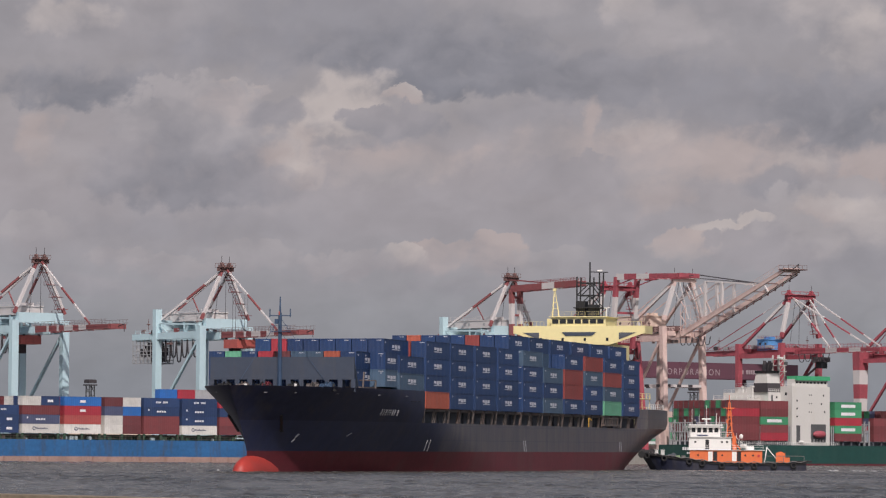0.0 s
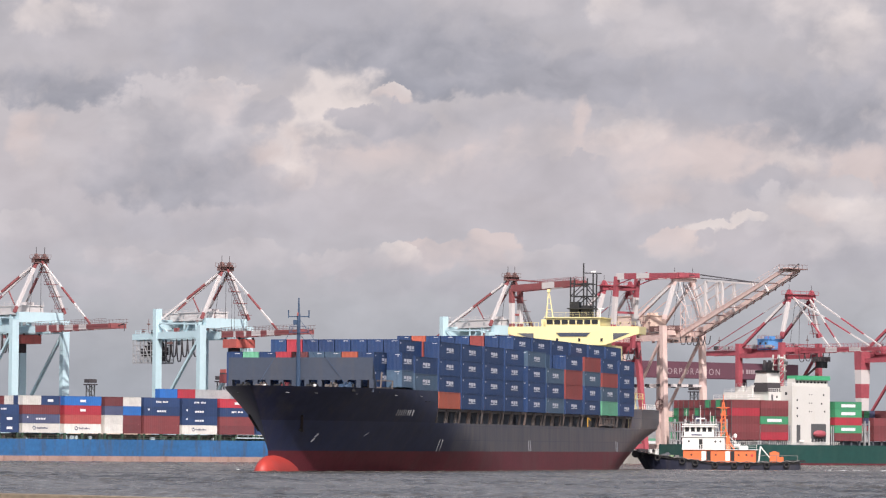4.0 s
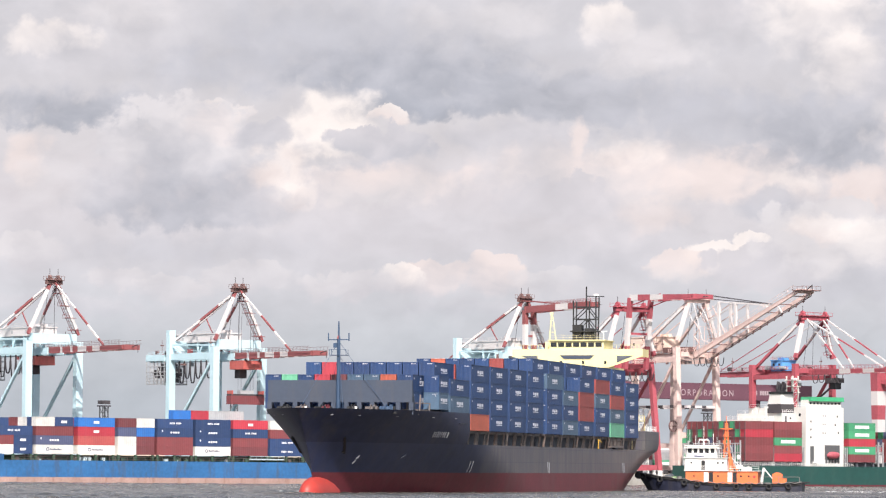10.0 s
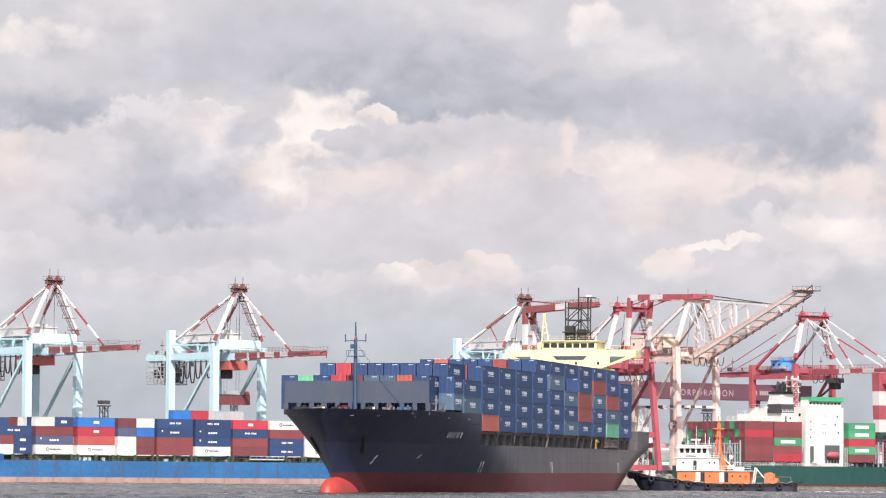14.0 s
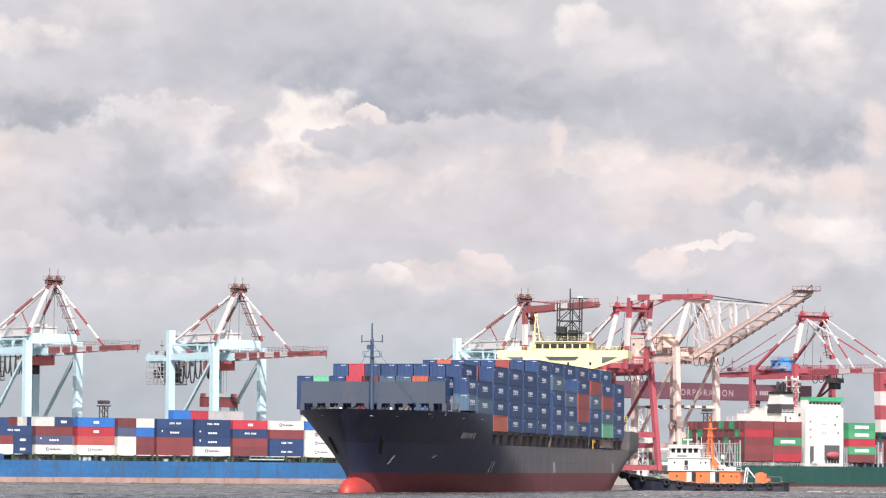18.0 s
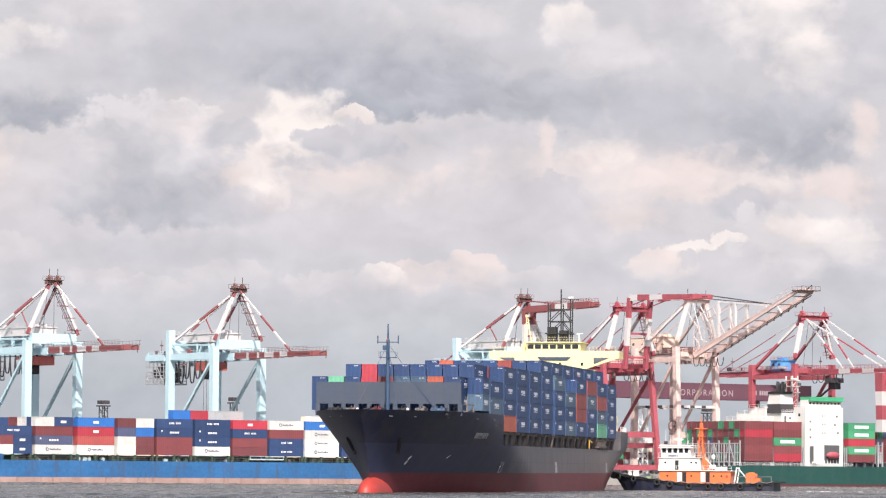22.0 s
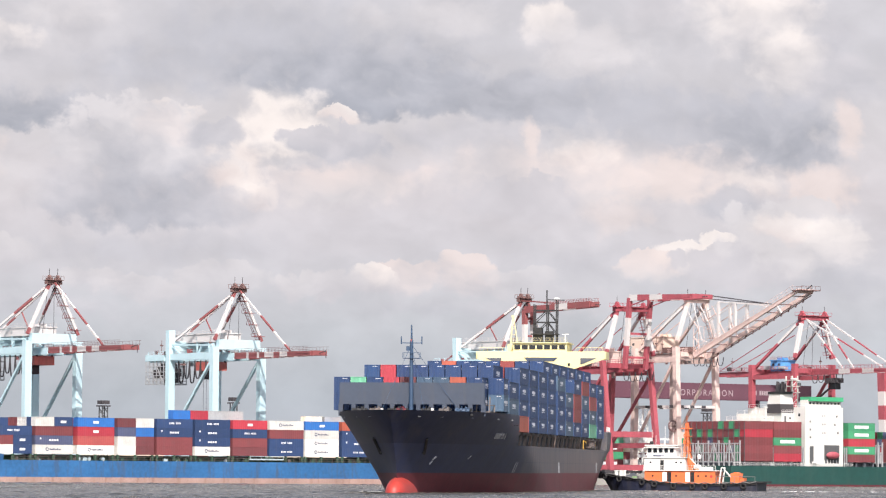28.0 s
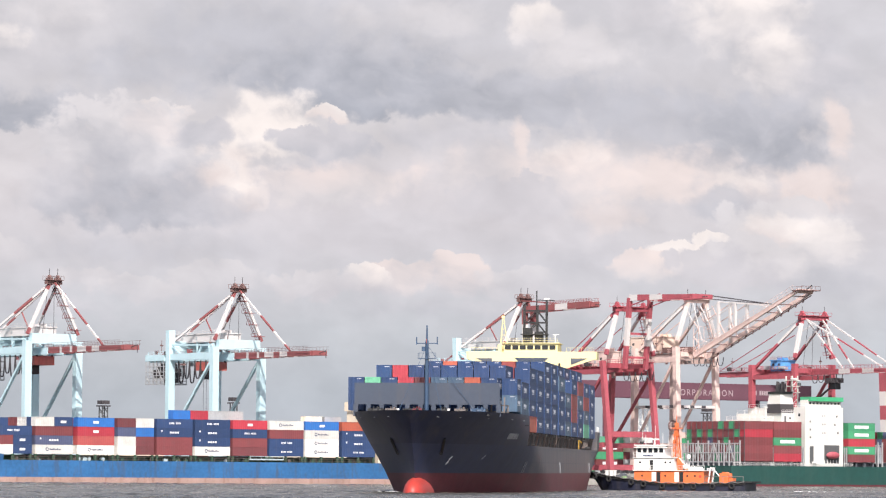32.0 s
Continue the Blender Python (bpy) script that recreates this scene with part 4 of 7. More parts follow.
sh = Shape().box(12.5, 13.3, 151.5, 162.5, 7.6, 7.9)
for i in range(9):
    sh.beam((12.9, 152 + 1.25 * i, 7.8), (12.9, 152 + 1.25 * i, 9.0), 0.1)
sh.beam((12.9, 151.5, 9.0), (12.9, 162.5, 9.0), 0.14)
part("gangway", sh, lashing, ship, "stowed gangway along the deck edge")
sh = Shape().beam((12.9, 141.5, 7.2), (12.9, 141.5, 9.0), 0.16)
sh.beam((12.9, 141.5, 9.0), (13.5, 141.5, 8.5), 0.12)
part("davit", sh, trolley_yellow, ship, "yellow davit")
# house fittings
for x in (-7.5, -3.2, 1.2, 5.6):
    part("porthole", Shape().box(x - 0.22, x + 0.22, 181.9, 182.02, 24.0, 24.6), glass_dark, ship)
sh = Shape().hexa([(-2.6, 181.86, 25.0), (2.6, 181.86, 25.0), (2.6, 181.98, 25.0), (-2.6, 181.98, 25.0)], [(-3.4, 181.86, 25.7), (3.4, 181.86, 25.7), (3.4, 181.98, 25.7), (-3.4, 181.98, 25.7)])
part("bridge_badge", sh, shield_grey, ship)
# grey plates on the solid wing carry the dark of its openings
for side in (1, -1):
    part("wing_opening_plate", Shape().hexa([(side * 7.9, 181.9, 24.3), (side * 8.1, 181.9, 24.35), (side * 8.1, 181.99, 24.35), (side * 7.9, 181.99, 24.3)],
                                     [(side * 7.9, 181.9, 25.6), (side * 11.2, 181.9, 25.6), (side * 11.2, 181.99, 25.6), (side * 7.9, 181.99, 25.6)]), deck_grey, ship)
sh = Shape()
for x in [-5.6 + 1.35 * i for i in range(9)]:
    sh.beam((x, 182.2, 28.7), (x, 182.2, 29.6), 0.03)
for z in (29.15, 29.6):
    sh.beam((-5.6, 182.2, z), (5.2, 182.2, z), 0.03)
part("monkey_island_railing", sh, cream, ship)
for sg in (1, -1):
    sh = Shape()
    for x in [7.0 + 0.75 * i for i in range(8)]:
        sh.beam((sg * x, 182.2, 26.9), (sg * x, 182.2, 27.7), 0.05)
    sh.beam((sg * 7.0, 182.2, 27.7), (sg * 12.4, 182.2, 27.7), 0.05)
    part("wing_railing", sh, cream, ship)
sh = Shape().tube((4.4, 186, 28.7), (4.4, 186, 30.4), 0.09, 6)
sh.beam((3.9, 186, 30.4), (5.1, 186, 30.5), 0.14, 0.16)
part("radar_scanner", sh, white_paint, ship)
part("flag", Shape().box(-0.02, 0.02, 13.0, 13.5, 22.9, 23.4), tug_flag, ship, "small red and orange signal flag")

# ---- moored ships and cranes ----
steel_blue = material("hull_bright_blue", (0.026, 0.118, 0.285), 0.5, vary=0.3, grain=0.25, stain=(0.065, 0.07, 0.095), stain_amount=0.8, stain_scale=0.6)
cage_pale = material("cage_pale_blue", (0.40, 0.50, 0.53), 0.6)
boot_pink = material("boot_top_faded", (0.34, 0.23, 0.20), 0.7, vary=0.3, grain=0.5, stain=(0.17, 0.075, 0.05), stain_amount=0.8, stain_scale=0.45)
hull_green = material("hull_dark_green", (0.013, 0.06, 0.053), 0.5, vary=0.2, grain=0.15, stain=(0.05, 0.09, 0.075), stain_amount=0.5, stain_scale=0.15)
deck_green = material("deck_green", (0.035, 0.085, 0.055), 0.7, vary=0.3, stain=(0.08, 0.05, 0.03), stain_amount=0.6, stain_scale=0.4)
house_white = material("house_white", (0.60, 0.595, 0.57), 0.5, vary=0.05, stain=(0.5, 0.45, 0.38), stain_amount=0.3, stain_scale=0.4)
roof_green = material("roof_green", (0.05, 0.35, 0.17), 0.5, vary=0.12)
crane_blue = material("crane_pale_blue", (0.47, 0.645, 0.70), 0.5, vary=0.06, stain=(0.3, 0.42, 0.46), stain_amount=0.3, stain_scale=0.2)
crane_white = material("crane_white", (0.58, 0.555, 0.55), 0.5, vary=0.06)
crane_red = material("crane_red", (0.25, 0.075, 0.078), 0.6, vary=0.18, stain=(0.20, 0.10, 0.09), stain_amount=0.5, stain_scale=0.3)
crane_bright_red = material("crane_bright_red", (0.36, 0.078, 0.10), 0.55, vary=0.22, stain=(0.17, 0.055, 0.065), stain_amount=0.6, stain_scale=0.5)
crane_pink = material("crane_faded_pink", (0.66, 0.51, 0.47), 0.6, vary=0.1, stain=(0.35, 0.22, 0.2), stain_amount=0.4, stain_scale=0.3)
house_cream_wall = material("cream_wall", (0.70, 0.60, 0.47), 0.6, vary=0.08)
crane_dark = material("crane_dark", (0.05, 0.045, 0.05), 0.7)
crane_top = material("crane_top_rusty", (0.17, 0.10, 0.095), 0.7, vary=0.25, stain=(0.1, 0.05, 0.04), stain_amount=0.5, stain_scale=0.6)
recess_grey = material("recess_grey", (0.085, 0.09, 0.095), 0.6, vary=0.2)
trolley_red = material("trolley_red", (0.42, 0.10, 0.085), 0.5, vary=0.15, stain=(0.2, 0.07, 0.06), stain_amount=0.5, stain_scale=0.6)


def moored_hull(name, label, s0, s1, beam, top, red, mats, bow_at_low, up=0.0):
    """A hull lying along the quay: a rounded bow and a square stern."""
    ob = thing(name, HARBOUR @ pose(0, 0, up), label, "ship")
    sh = Shape()
    levels = [-4, -1.5, red, top * 0.6 + red * 0.4, top]
    n = 40
    rows = []
    for z in levels:
        line = []
        for i in range(n + 1):
            p = i / n
            a = p if bow_at_low else 1 - p
            k = min(1, a * (s1 - s0) / 26)
            w = beam / 2 * (1 - (1 - k) ** 2.4) ** (0.8 - 0.05 * max(z, 0) / top)
            line.append((s0 + (s1 - s0) * p, w, z))
        rows.append(line)
    for k in range(len(levels) - 1):
        for side in (-1, 1):
            v = [(x, beam / 2 + side * w, z) for row in rows[k:k + 2] for x, w, z in row]
            m = n + 1
            sh.faces(v, [(i, i + 1, m + i + 1, m + i) for i in range(n)], 1 if k < 2 else 0)
        e = n if bow_at_low else 0
        (x, w, z), (x2, w2, z2) = rows[k][e], rows[k + 1][e]
        sh.faces([(x, beam / 2 - w, z), (x, beam / 2 + w, z), (x2, beam / 2 + w2, z2), (x2, beam / 2 - w2, z2)], [(0, 1, 2, 3)], 1 if k < 2 else 0)
    m = n + 1
    v = [(x, beam / 2 + side * (w - 0.1), z - 0.3) for side in (-1, 1) for x, w, z in rows[-1]]
    sh.faces(v, [(i, i + 1, m + i + 1, m + i) for i in range(n)], 2)
    part("hull", sh, mats, ob)
    return ob


blue_ship = moored_hull("moored_ship", "moored bright blue container ship with faded pink boot-top", -78, 108, 27, 6.3, 1.6, (steel_blue, boot_pink, deck_green), True)
BLUE_BASE = 8.05
BLUE_BAYS = [(-57.5, [("white", "navy"), ("brown", "navy"), "navy"]), (-44.2, ["white", "slate", "brown", ("white", "navy")]), (-30.4, ["white", "pink", "red", "sky"]),
             (-17.0, [("white", "maroon"), ("white", "maroon"), ("slate", "sky"), ("maroon", "white")]), (-3.8, ["brown", "brown", "navy", "navy"]), (9.3, ["white", "navy", "navy", "navy"]),
             (22.4, ["maroon", "brown", "navy", "red"]), (35.4, ["navy", "navy", "brown", "white"]), (48.2, ["white", "white", "white", "sky"]),
             (61.6, ["navy", "navy", "navy", "orange"])]
MARKS = {"white": "disc", "navy": "words", "sky": "square", "red": "square", "slate": "words"}
for s0, tiers in BLUE_BAYS:
    for row in range(10):
        for tier in range(len(tiers) - (row > 0 and rng.random() < 0.3)):
            if row > 0 and tier < len(tiers) - 2:
                continue
            y, z = 1.75 + 2.5 * row, BLUE_BASE + 2.6 * tier
            kinds = tiers[tier] if row == 0 else rng.choice(["navy", "brown", "blue", "grey", "red", "white"])
            if isinstance(kinds, tuple):
                for k, colour in enumerate(kinds):
                    container(blue_ship, s0 + 3.03 + 6.13 * k, y, z, colour, 6.06, "square" if colour == "navy" else "", turn=-90)
            else:
                mark = MARKS.get(kinds, "") if row == 0 else ""
                if mark == "words" and rng.random() < 0.45:
                    mark = "letters"
                container(blue_ship, s0 + 6.1, y, z, kinds, 12.19, mark, turn=-90)
# a fifth tier behind the side row
for s, colour, length in ((6.2, "sky", 6.06), (12.4, "red", 6.06), (21.6, "grey", 12.19), (53.0, "cream", 6.06), (60.0, "grey", 6.06)):
    container(blue_ship, s, 4.25, BLUE_BASE + 10.4, colour, length, "", 2.59 if s < 50 else 1.5, turn=-90)
for s0, _ in BLUE_BAYS:
    for dx in (0.3, 6.1, 11.9):
        part("stack_pedestal", Shape().box(s0 + dx - 0.3, s0 + dx + 0.3, 0.6, 1.2, 6.0, BLUE_BASE), deck_green, blue_ship, "rusty green container pedestal")
    part("hatch_coaming", Shape().box(s0 + 0.2, s0 + 12, 3.2, 24, 6.0, BLUE_BASE - 0.2), deck_green, blue_ship, "rusty green hatch coaming")
    part("catwalk", Shape().box(s0 + 0.2, s0 + 12.2, 1.3, 3.0, BLUE_BASE - 0.5, BLUE_BASE - 0.35), lashing, blue_ship)
part("house", Shape().box(76, 90, 2, 18, 6.0, 22.0).box(75.5, 91, 1, 18.6, 22.0, 24.8), house_cream_wall, blue_ship, "cream accommodation block")
sh = Shape()
for i in range(10):
    x0, x1 = -78 + 4.6 * i, -78 + 4.6 * (i + 1)
    sh.beam((x0, 0.2 + 13 * max(0, 1 - (i + 0.5) / 6) ** 1.6, 6.3), (x1, 0.2 + 13 * max(0, 1 - (i + 1.5) / 6) ** 1.6, 6.3), 0.1, 0.12)
part("fore_railing", sh, lashing, blue_ship)
sh = Shape()
for k in range(74):
    sh.beam((-52 + 2 * k, 0.35, 6.1), (-52 + 2 * k, 0.35, 7.3), 0.07)
for z in (6.7, 7.3):
    sh.beam((-52, 0.35, z), (94, 0.35, z), 0.07)
part("side_railing", sh, lashing, blue_ship, "rusty deck railing")
gear = random.Random(11)
for k in range(40):
    x, w, h = gear.uniform(-52, 70), gear.uniform(0.3, 1.3), gear.uniform(0.5, 1.5)
    part("deck_gear", Shape().box(x, x + w, 1.4, 2.4, 6.0, 6.0 + h).tube((x + w / 2, 1.3, 6.0 + h * 0.6), (x + w / 2, 2.5, 6.0 + h * 0.6), h * 0.45, 8), gear.choice((deck_green, lashing, dark_steel, deck_green, cage_pale)), blue_ship)
sh = Shape().box(28, 40, -0.25, 0.45, 6.9, 7.25)
for k in range(7):
    sh.beam((28.2 + 1.95 * k, -0.2, 7.2), (28.2 + 1.95 * k, -0.2, 8.0), 0.08)
sh.beam((28, -0.2, 8.0), (40, -0.2, 8.0), 0.1)
part("gangway", sh, cage_pale, blue_ship, "pale stowed gangway")
s0 = Shape()
for i in range(8):
    x0, x1 = -78 + 2.9 * i, -78 + 2.9 * (i + 1)
    y0, y1 = [13.5 * (1 - (1 - (1 - min(1, (x + 78) / 26)) ** 2.4) ** 0.75) for x in (x0, x1)]
    z0, z1 = 10.2 - 0.28 * i, 10.2 - 0.28 * (i + 1)
    s0.hexa([(x0, y0, 6.2), (x1, y1, 6.2), (x1, y1 + 0.3, 6.2), (x0, y0 + 0.3, 6.2)], [(x0, y0 - 0.3, z0), (x1, y1 - 0.3, z1), (x1, y1, z1), (x0, y0, z0)])
part("bow_bulwark", s0, steel_blue, blue_ship)

green_ship = moored_hull("moored_ship", "moored dark green container ship with a white house", 216, 470, 29, 5.2, -0.75, (hull_green, hull_red, deck_grey), False, 1.4)
GREEN_BASE = 6.7
GREEN_BAYS = [(222.2, ["brown", "brown", "brown", "red", "brown"]), (234.9, ["red", "brown", "emerald", "brown", "brown"]),
              (268.2, ["brown", "emerald", "red", "emerald", "emerald"]), (286, ["brown", "brown", "brown"]), (299, ["brown", "emerald", "brown", "brown"])]
for s0, tiers in GREEN_BAYS:
    for row in range(11):
        for tier in range(5):
            if tier >= len(tiers) or (row > 0 and tier < len(tiers) - 1 and s0 > 223):
                continue
            colour = tiers[tier] if row == 0 else rng.choice(["brown", "maroon", "emerald", "maroon", "brown", "slate", "brown", "emerald", "maroon"])
            container(green_ship, s0 + 6.1, 1.6 + 2.6 * row, GREEN_BASE + 2.6 * tier, colour, 12.19, "panel" if colour == "emerald" and row == 0 else "", turn=-90)
sh = Shape().box(249, 266, 0.6, 28.4, 5.0, 24.6)
white_house = part("house", sh, house_white, green_ship, "tall white accommodation block")
part("side_deck", Shape().box(243.5, 249, 6, 28, 5.0, 22.6), house_white, green_ship)
part("upper_deck", Shape().box(238, 243.5, 10, 27, 5.0, 20.5), house_white, green_ship)
green_bridge = part("bridge", Shape().box(250.5, 265.5, 1.2, 4.6, 24.6, 27.0), house_white, green_ship)
part("bridge_roof", Shape().box(250.8, 266, 0.4, 5.0, 26.6, 28.0), roof_green, green_ship, "bright green bridge roof")
for i in range(9):
    part("window", Shape().box(251.3 + 1.6 * i, 252.1 + 1.6 * i, 1.12, 1.22, 25.6, 26.2), glass_dark, green_bridge)
for z in (21.6, 18.8, 16.0):
    for x in (256.6, 257.6):
        part("window", Shape().box(x, x + 0.3, 0.52, 0.62, z, z + 0.4), recess_grey, white_house)
    for y in (3, 10):
        part("window", Shape().box(248.92, 249.02, y, y + 0.9, z, z + 0.95), glass_dark, white_house)
for x, z in ((262.9, 21.4), (262.0, 18.6), (263.4, 16.0), (251.0, 19.6), (251.0, 17.0), (251.0, 14.4)):
    part("window", Shape().box(x, x + 0.5, 0.52, 0.62, z, z + 0.6), glass_dark, white_house)
# deck edges, rails and doors of the stepped decks
for x0, x1, y, levels_z in ((243.5, 249.0, 6.0, (8.4, 11.2, 14.0, 16.8, 19.6)), (238.0, 243.5, 10.0, (8.4, 11.2, 14.0, 16.8))):
    for z in levels_z:
        part("deck_edge", Shape().box(x0 - 0.2, x1, y - 0.35, y - 0.02, z - 0.1, z + 0.1), white_paint, green_ship)
        part("deck_door", Shape().box(x0 + 1.2, x0 + 2.0, y - 0.05, y + 0.05, z + 0.15, z + 2.1), recess_grey, green_ship)
        part("deck_window", Shape().box(x0 + 3.4, x0 + 4.0, y - 0.05, y + 0.05, z + 1.0, z + 1.7), glass_dark, green_ship)
for x0, x1, y0, y1, z in ((238.0, 243.4, 10.0, 26.8, 20.5), (243.6, 248.8, 6.0, 27.8, 22.6), (249.2, 250.4, 0.8, 28.0, 24.6)):
    sh = Shape()
    for k in range(7):
        y = y0 + (y1 - y0) * k / 6
        sh.beam((x0, y, z), (x0, y, z + 1.1), 0.08)
        x = x0 + (x1 - x0) * k / 6
        sh.beam((x, y0, z), (x, y0, z + 1.1), 0.08)
    for dz in (0.55, 1.1):
        sh.beam((x0, y0, z + dz), (x0, y1, z + dz), 0.08)
        sh.beam((x0, y0, z + dz), (x1, y0, z + dz), 0.08)
    part("deck_railing", sh, white_paint, green_ship)
for x, y in ((241.0, 11.0), (246.5, 7.2), (245.0, 20.0)):
    part("ventilator", Shape().tube((x, y, 20.4), (x, y, 24.2), 0.4, 10).tube((x, y, 24.2), (x, y, 24.7), 0.7, 10), house_white, green_ship)
part("life_raft", Shape().tube((252.0, 0.3, 6.4), (253.6, 0.3, 6.4), 0.4, 10), white_paint, green_ship)
for k in range(6):
    part("pilot_rail", Shape().beam((257.4 + 1.35 * k, 0.4, 6.2), (257.4 + 1.35 * k, 0.4, 7.3), 0.12), white_paint, green_ship)
# flat panel: the open bay's shade is put into its grey
part("boat_bay_shade", Shape().box(257.5, 264.2, 0.5, 0.62, 6.2, 12.2), recess_grey, green_ship, "flat dark panel for the shade in the open lifeboat bay")
sh = Shape()
for i in range(9):
    a, b = [(1.25 * (1 - ((k / 4.5) - 1) ** 2) ** 0.5 if 0 < k < 9 else 0.2) for k in (i, i + 1)]
    sh.tube((257.9 + 0.62 * i, -0.2, 8.9), (257.9 + 0.62 * (i + 1), -0.2, 8.9), a, 10, b)
part("lifeboat", sh, crane_bright_red, green_ship, "closed red lifeboat", smooth=True)
# the stair bay's shade, likewise a flat grey panel on the wall
part("stair_bay_shade", Shape().box(251.0, 252.6, 0.5, 0.62, 6.0, 11.8), recess_grey, green_ship)
funnel = part("funnel", Shape().hexa([(243.0, 6, 22.6), (249.2, 6, 22.6), (249.2, 13, 22.6), (243.0, 13, 22.6)], [(243.2, 6.3, 25.6), (249.0, 6.3, 25.6), (249.0, 12.7, 25.6), (243.2, 12.7, 25.6)]), crane_dark, green_ship, "dark funnel with a white band and black top")
part("funnel_band", Shape().hexa([(243.2, 6.3, 25.6), (249.0, 6.3, 25.6), (249.0, 12.7, 25.6), (243.2, 12.7, 25.6)], [(243.6, 6.9, 28.9), (248.6, 6.9, 28.9), (248.6, 12.1, 28.9), (243.6, 12.1, 28.9)]), house_white, funnel, "white funnel band")
part("funnel_cap", Shape().box(243.3, 248.9, 6.6, 12.4, 28.9, 29.7), dark_steel, funnel)
for k in range(4):
    part("exhaust_pipe", Shape().tube((244.4 + 1.1 * k, 8.5 + k % 2 * 2, 29.6), (244.9 + 1.1 * k, 8.5 + k % 2 * 2, 32.4 + 0.6 * (k % 2)), 0.55, 10), crane_dark, funnel)
green_mast = part("radar_mast", Shape().box(250.4, 254.0, 8.4, 12.6, 29.5, 29.7), house_white, green_ship, "white lattice radar mast")
for x in (251, 253.4):
    for y in (9, 12):
        part("post", Shape().beam((x, y, 24.6), (x, y, 35.0), 0.35), house_white, green_mast)
for z in (31.5, 33.5):
    part("platform", Shape().box(250.4, 254.0, 8.4, 12.6, z, z + 0.2), house_white, green_mast)
for z in (25.6, 27.6, 29.6, 31.6):
    part("brace", Shape().beam((251, 9, z), (253.4, 9, z + 2), 0.2), house_white, green_mast)
part("scanner", Shape().box(249.8, 252.2, 8.2, 8.7, 33.8, 34.3), white_paint, green_mast)
part("lamp_box", Shape().box(253.2, 254.2, 8.2, 9.0, 31.8, 32.8), recess_grey, green_mast)


def lashing_bridge(x):
    """A grey lattice across the deck between two bays: posts, rails and braces."""
    def bar(name, p, q, w):
        part(name, Shape().beam(p, q, w), cage_grey, green_ship, "grey lattice lashing bridge")
    for i in range(12):
        y = 0.6 + 2.53 * i
        bar("lashing_post", (x, y, 5.0), (x, y, 12.6 if i % 2 else 13.4), 0.4)
        if i < 11:
            bar("lashing_rod", (x, y + 1.27, 6.4), (x, y + 1.27, 12.4), 0.18)
        if 0 < i % 3 and i < 11:
            a, b = (6.4, 12.4) if i % 3 == 1 else (12.4, 6.4)
            bar("lashing_brace", (x, y, a), (x, y + 2.53, b), 0.32)
    for z in (6.4, 9.4, 12.4):
        bar("lashing_rail", (x, 0.6, z), (x, 28.4, z), 0.32)


cage_grey = material("galvanised_grey", (0.38, 0.39, 0.40), 0.6, metal=0.2)
for x in (220.2, 235.0 - 0.35, 247.8, 267.3, 282.0, 284.0):
    if x in (234.65, 247.8, 267.3):
        for dx in (-0.5, 0.4):
            part("stack_post", Shape().beam((x + dx, 0.7, 5.0), (x + dx, 0.7, 11.5), 0.3), cage_grey, green_ship)
    else:
        lashing_bridge(x)
for i in range(12):
    part("cell_guide", Shape().beam((221.95, 0.3 + 2.6 * i, 5.0), (221.95, 0.3 + 2.6 * i, 19.4), 0.16), recess_grey, green_ship)
for k in range(4):
    part("cell_guide_tie", Shape().beam((221.9, 0.3, 9.3 + 2.6 * k), (221.9, 28.9, 9.3 + 2.6 * k), 0.12), recess_grey, green_ship)
for i, w in enumerate((0.8, 0.8, 0.8, 0.8, 0.0, 0.8, 0.8, 0.8)):
    if w:
        part("name_bar", Shape().box(215.9, 216.02, 16.4 - 1.1 * i, 16.4 - 1.1 * i + w, 3.4, 4.4), marking_white, green_ship)
for i in range(5):
    part("port_bar", Shape().box(215.9, 216.02, 14.4 - 0.9 * i, 15.0 - 0.9 * i, 2.2, 2.8), marking_white, green_ship)
sh = Shape()
for i in range(60):
    sh.beam((217 + 0.9 * i, 0.25, 5.1), (217 + 0.9 * i, 0.25, 6.2), 0.06)
sh.beam((217, 0.25, 6.2), (270, 0.25, 6.2), 0.08)
sh.beam((217, 0.25, 5.7), (270, 0.25, 5.7), 0.06)
part("railing", sh, white_paint, green_ship)
sh = Shape()
for s0, _ in GREEN_BAYS:
    for dx in (0.4, 4.2, 8.0, 11.8):
        sh.box(s0 + dx - 0.25, s0 + dx + 0.25, 0.8, 1.4, 5.0, GREEN_BASE)
    sh.box(s0, s0 + 12.2, 2.4, 27, 5.0, GREEN_BASE - 0.1)
part("hatch_coaming", sh, deck_grey, green_ship)

# ---- the yard behind the quay ----
for i, s0 in enumerate((186, 199, 212, 225, 238, 251, 264, 277, 290, 303, 316, 329)):
    for tier in range(5 if i % 3 else 4):
        for row in range(2):
            c = new("container", container_mesh(rng.choice(["emerald", "grey", "green", "grey", "brown", "white", "slate", "cream"]), 12.19, "panel" if (i + tier) % 2 else ""))
            c.matrix_basis = HARBOUR @ pose(s0, 88 + 2.6 * row, QUAY_Z + 2.6 * tier, 0, 0, -90)
            tagged(c, "freight container stacked in the yard behind the quay", "container", "yard container stacks")
gantry = thing("rail_gantry", HARBOUR @ pose(0, 0, QUAY_Z + 1.4), "dull purple box-girder yard gantry with white lettering", "gantry crane")
purple = material("gantry_purple", (0.125, 0.052, 0.075), 0.6, vary=0.12, stain=(0.1, 0.05, 0.07), stain_amount=0.4, stain_scale=0.2)
part("girder", Shape().box(278, 392, 150, 152.2, 27.0, 33.0), purple, gantry)
part("girder", Shape().box(278, 392, 158, 160.2, 27.0, 33.0), purple, gantry)
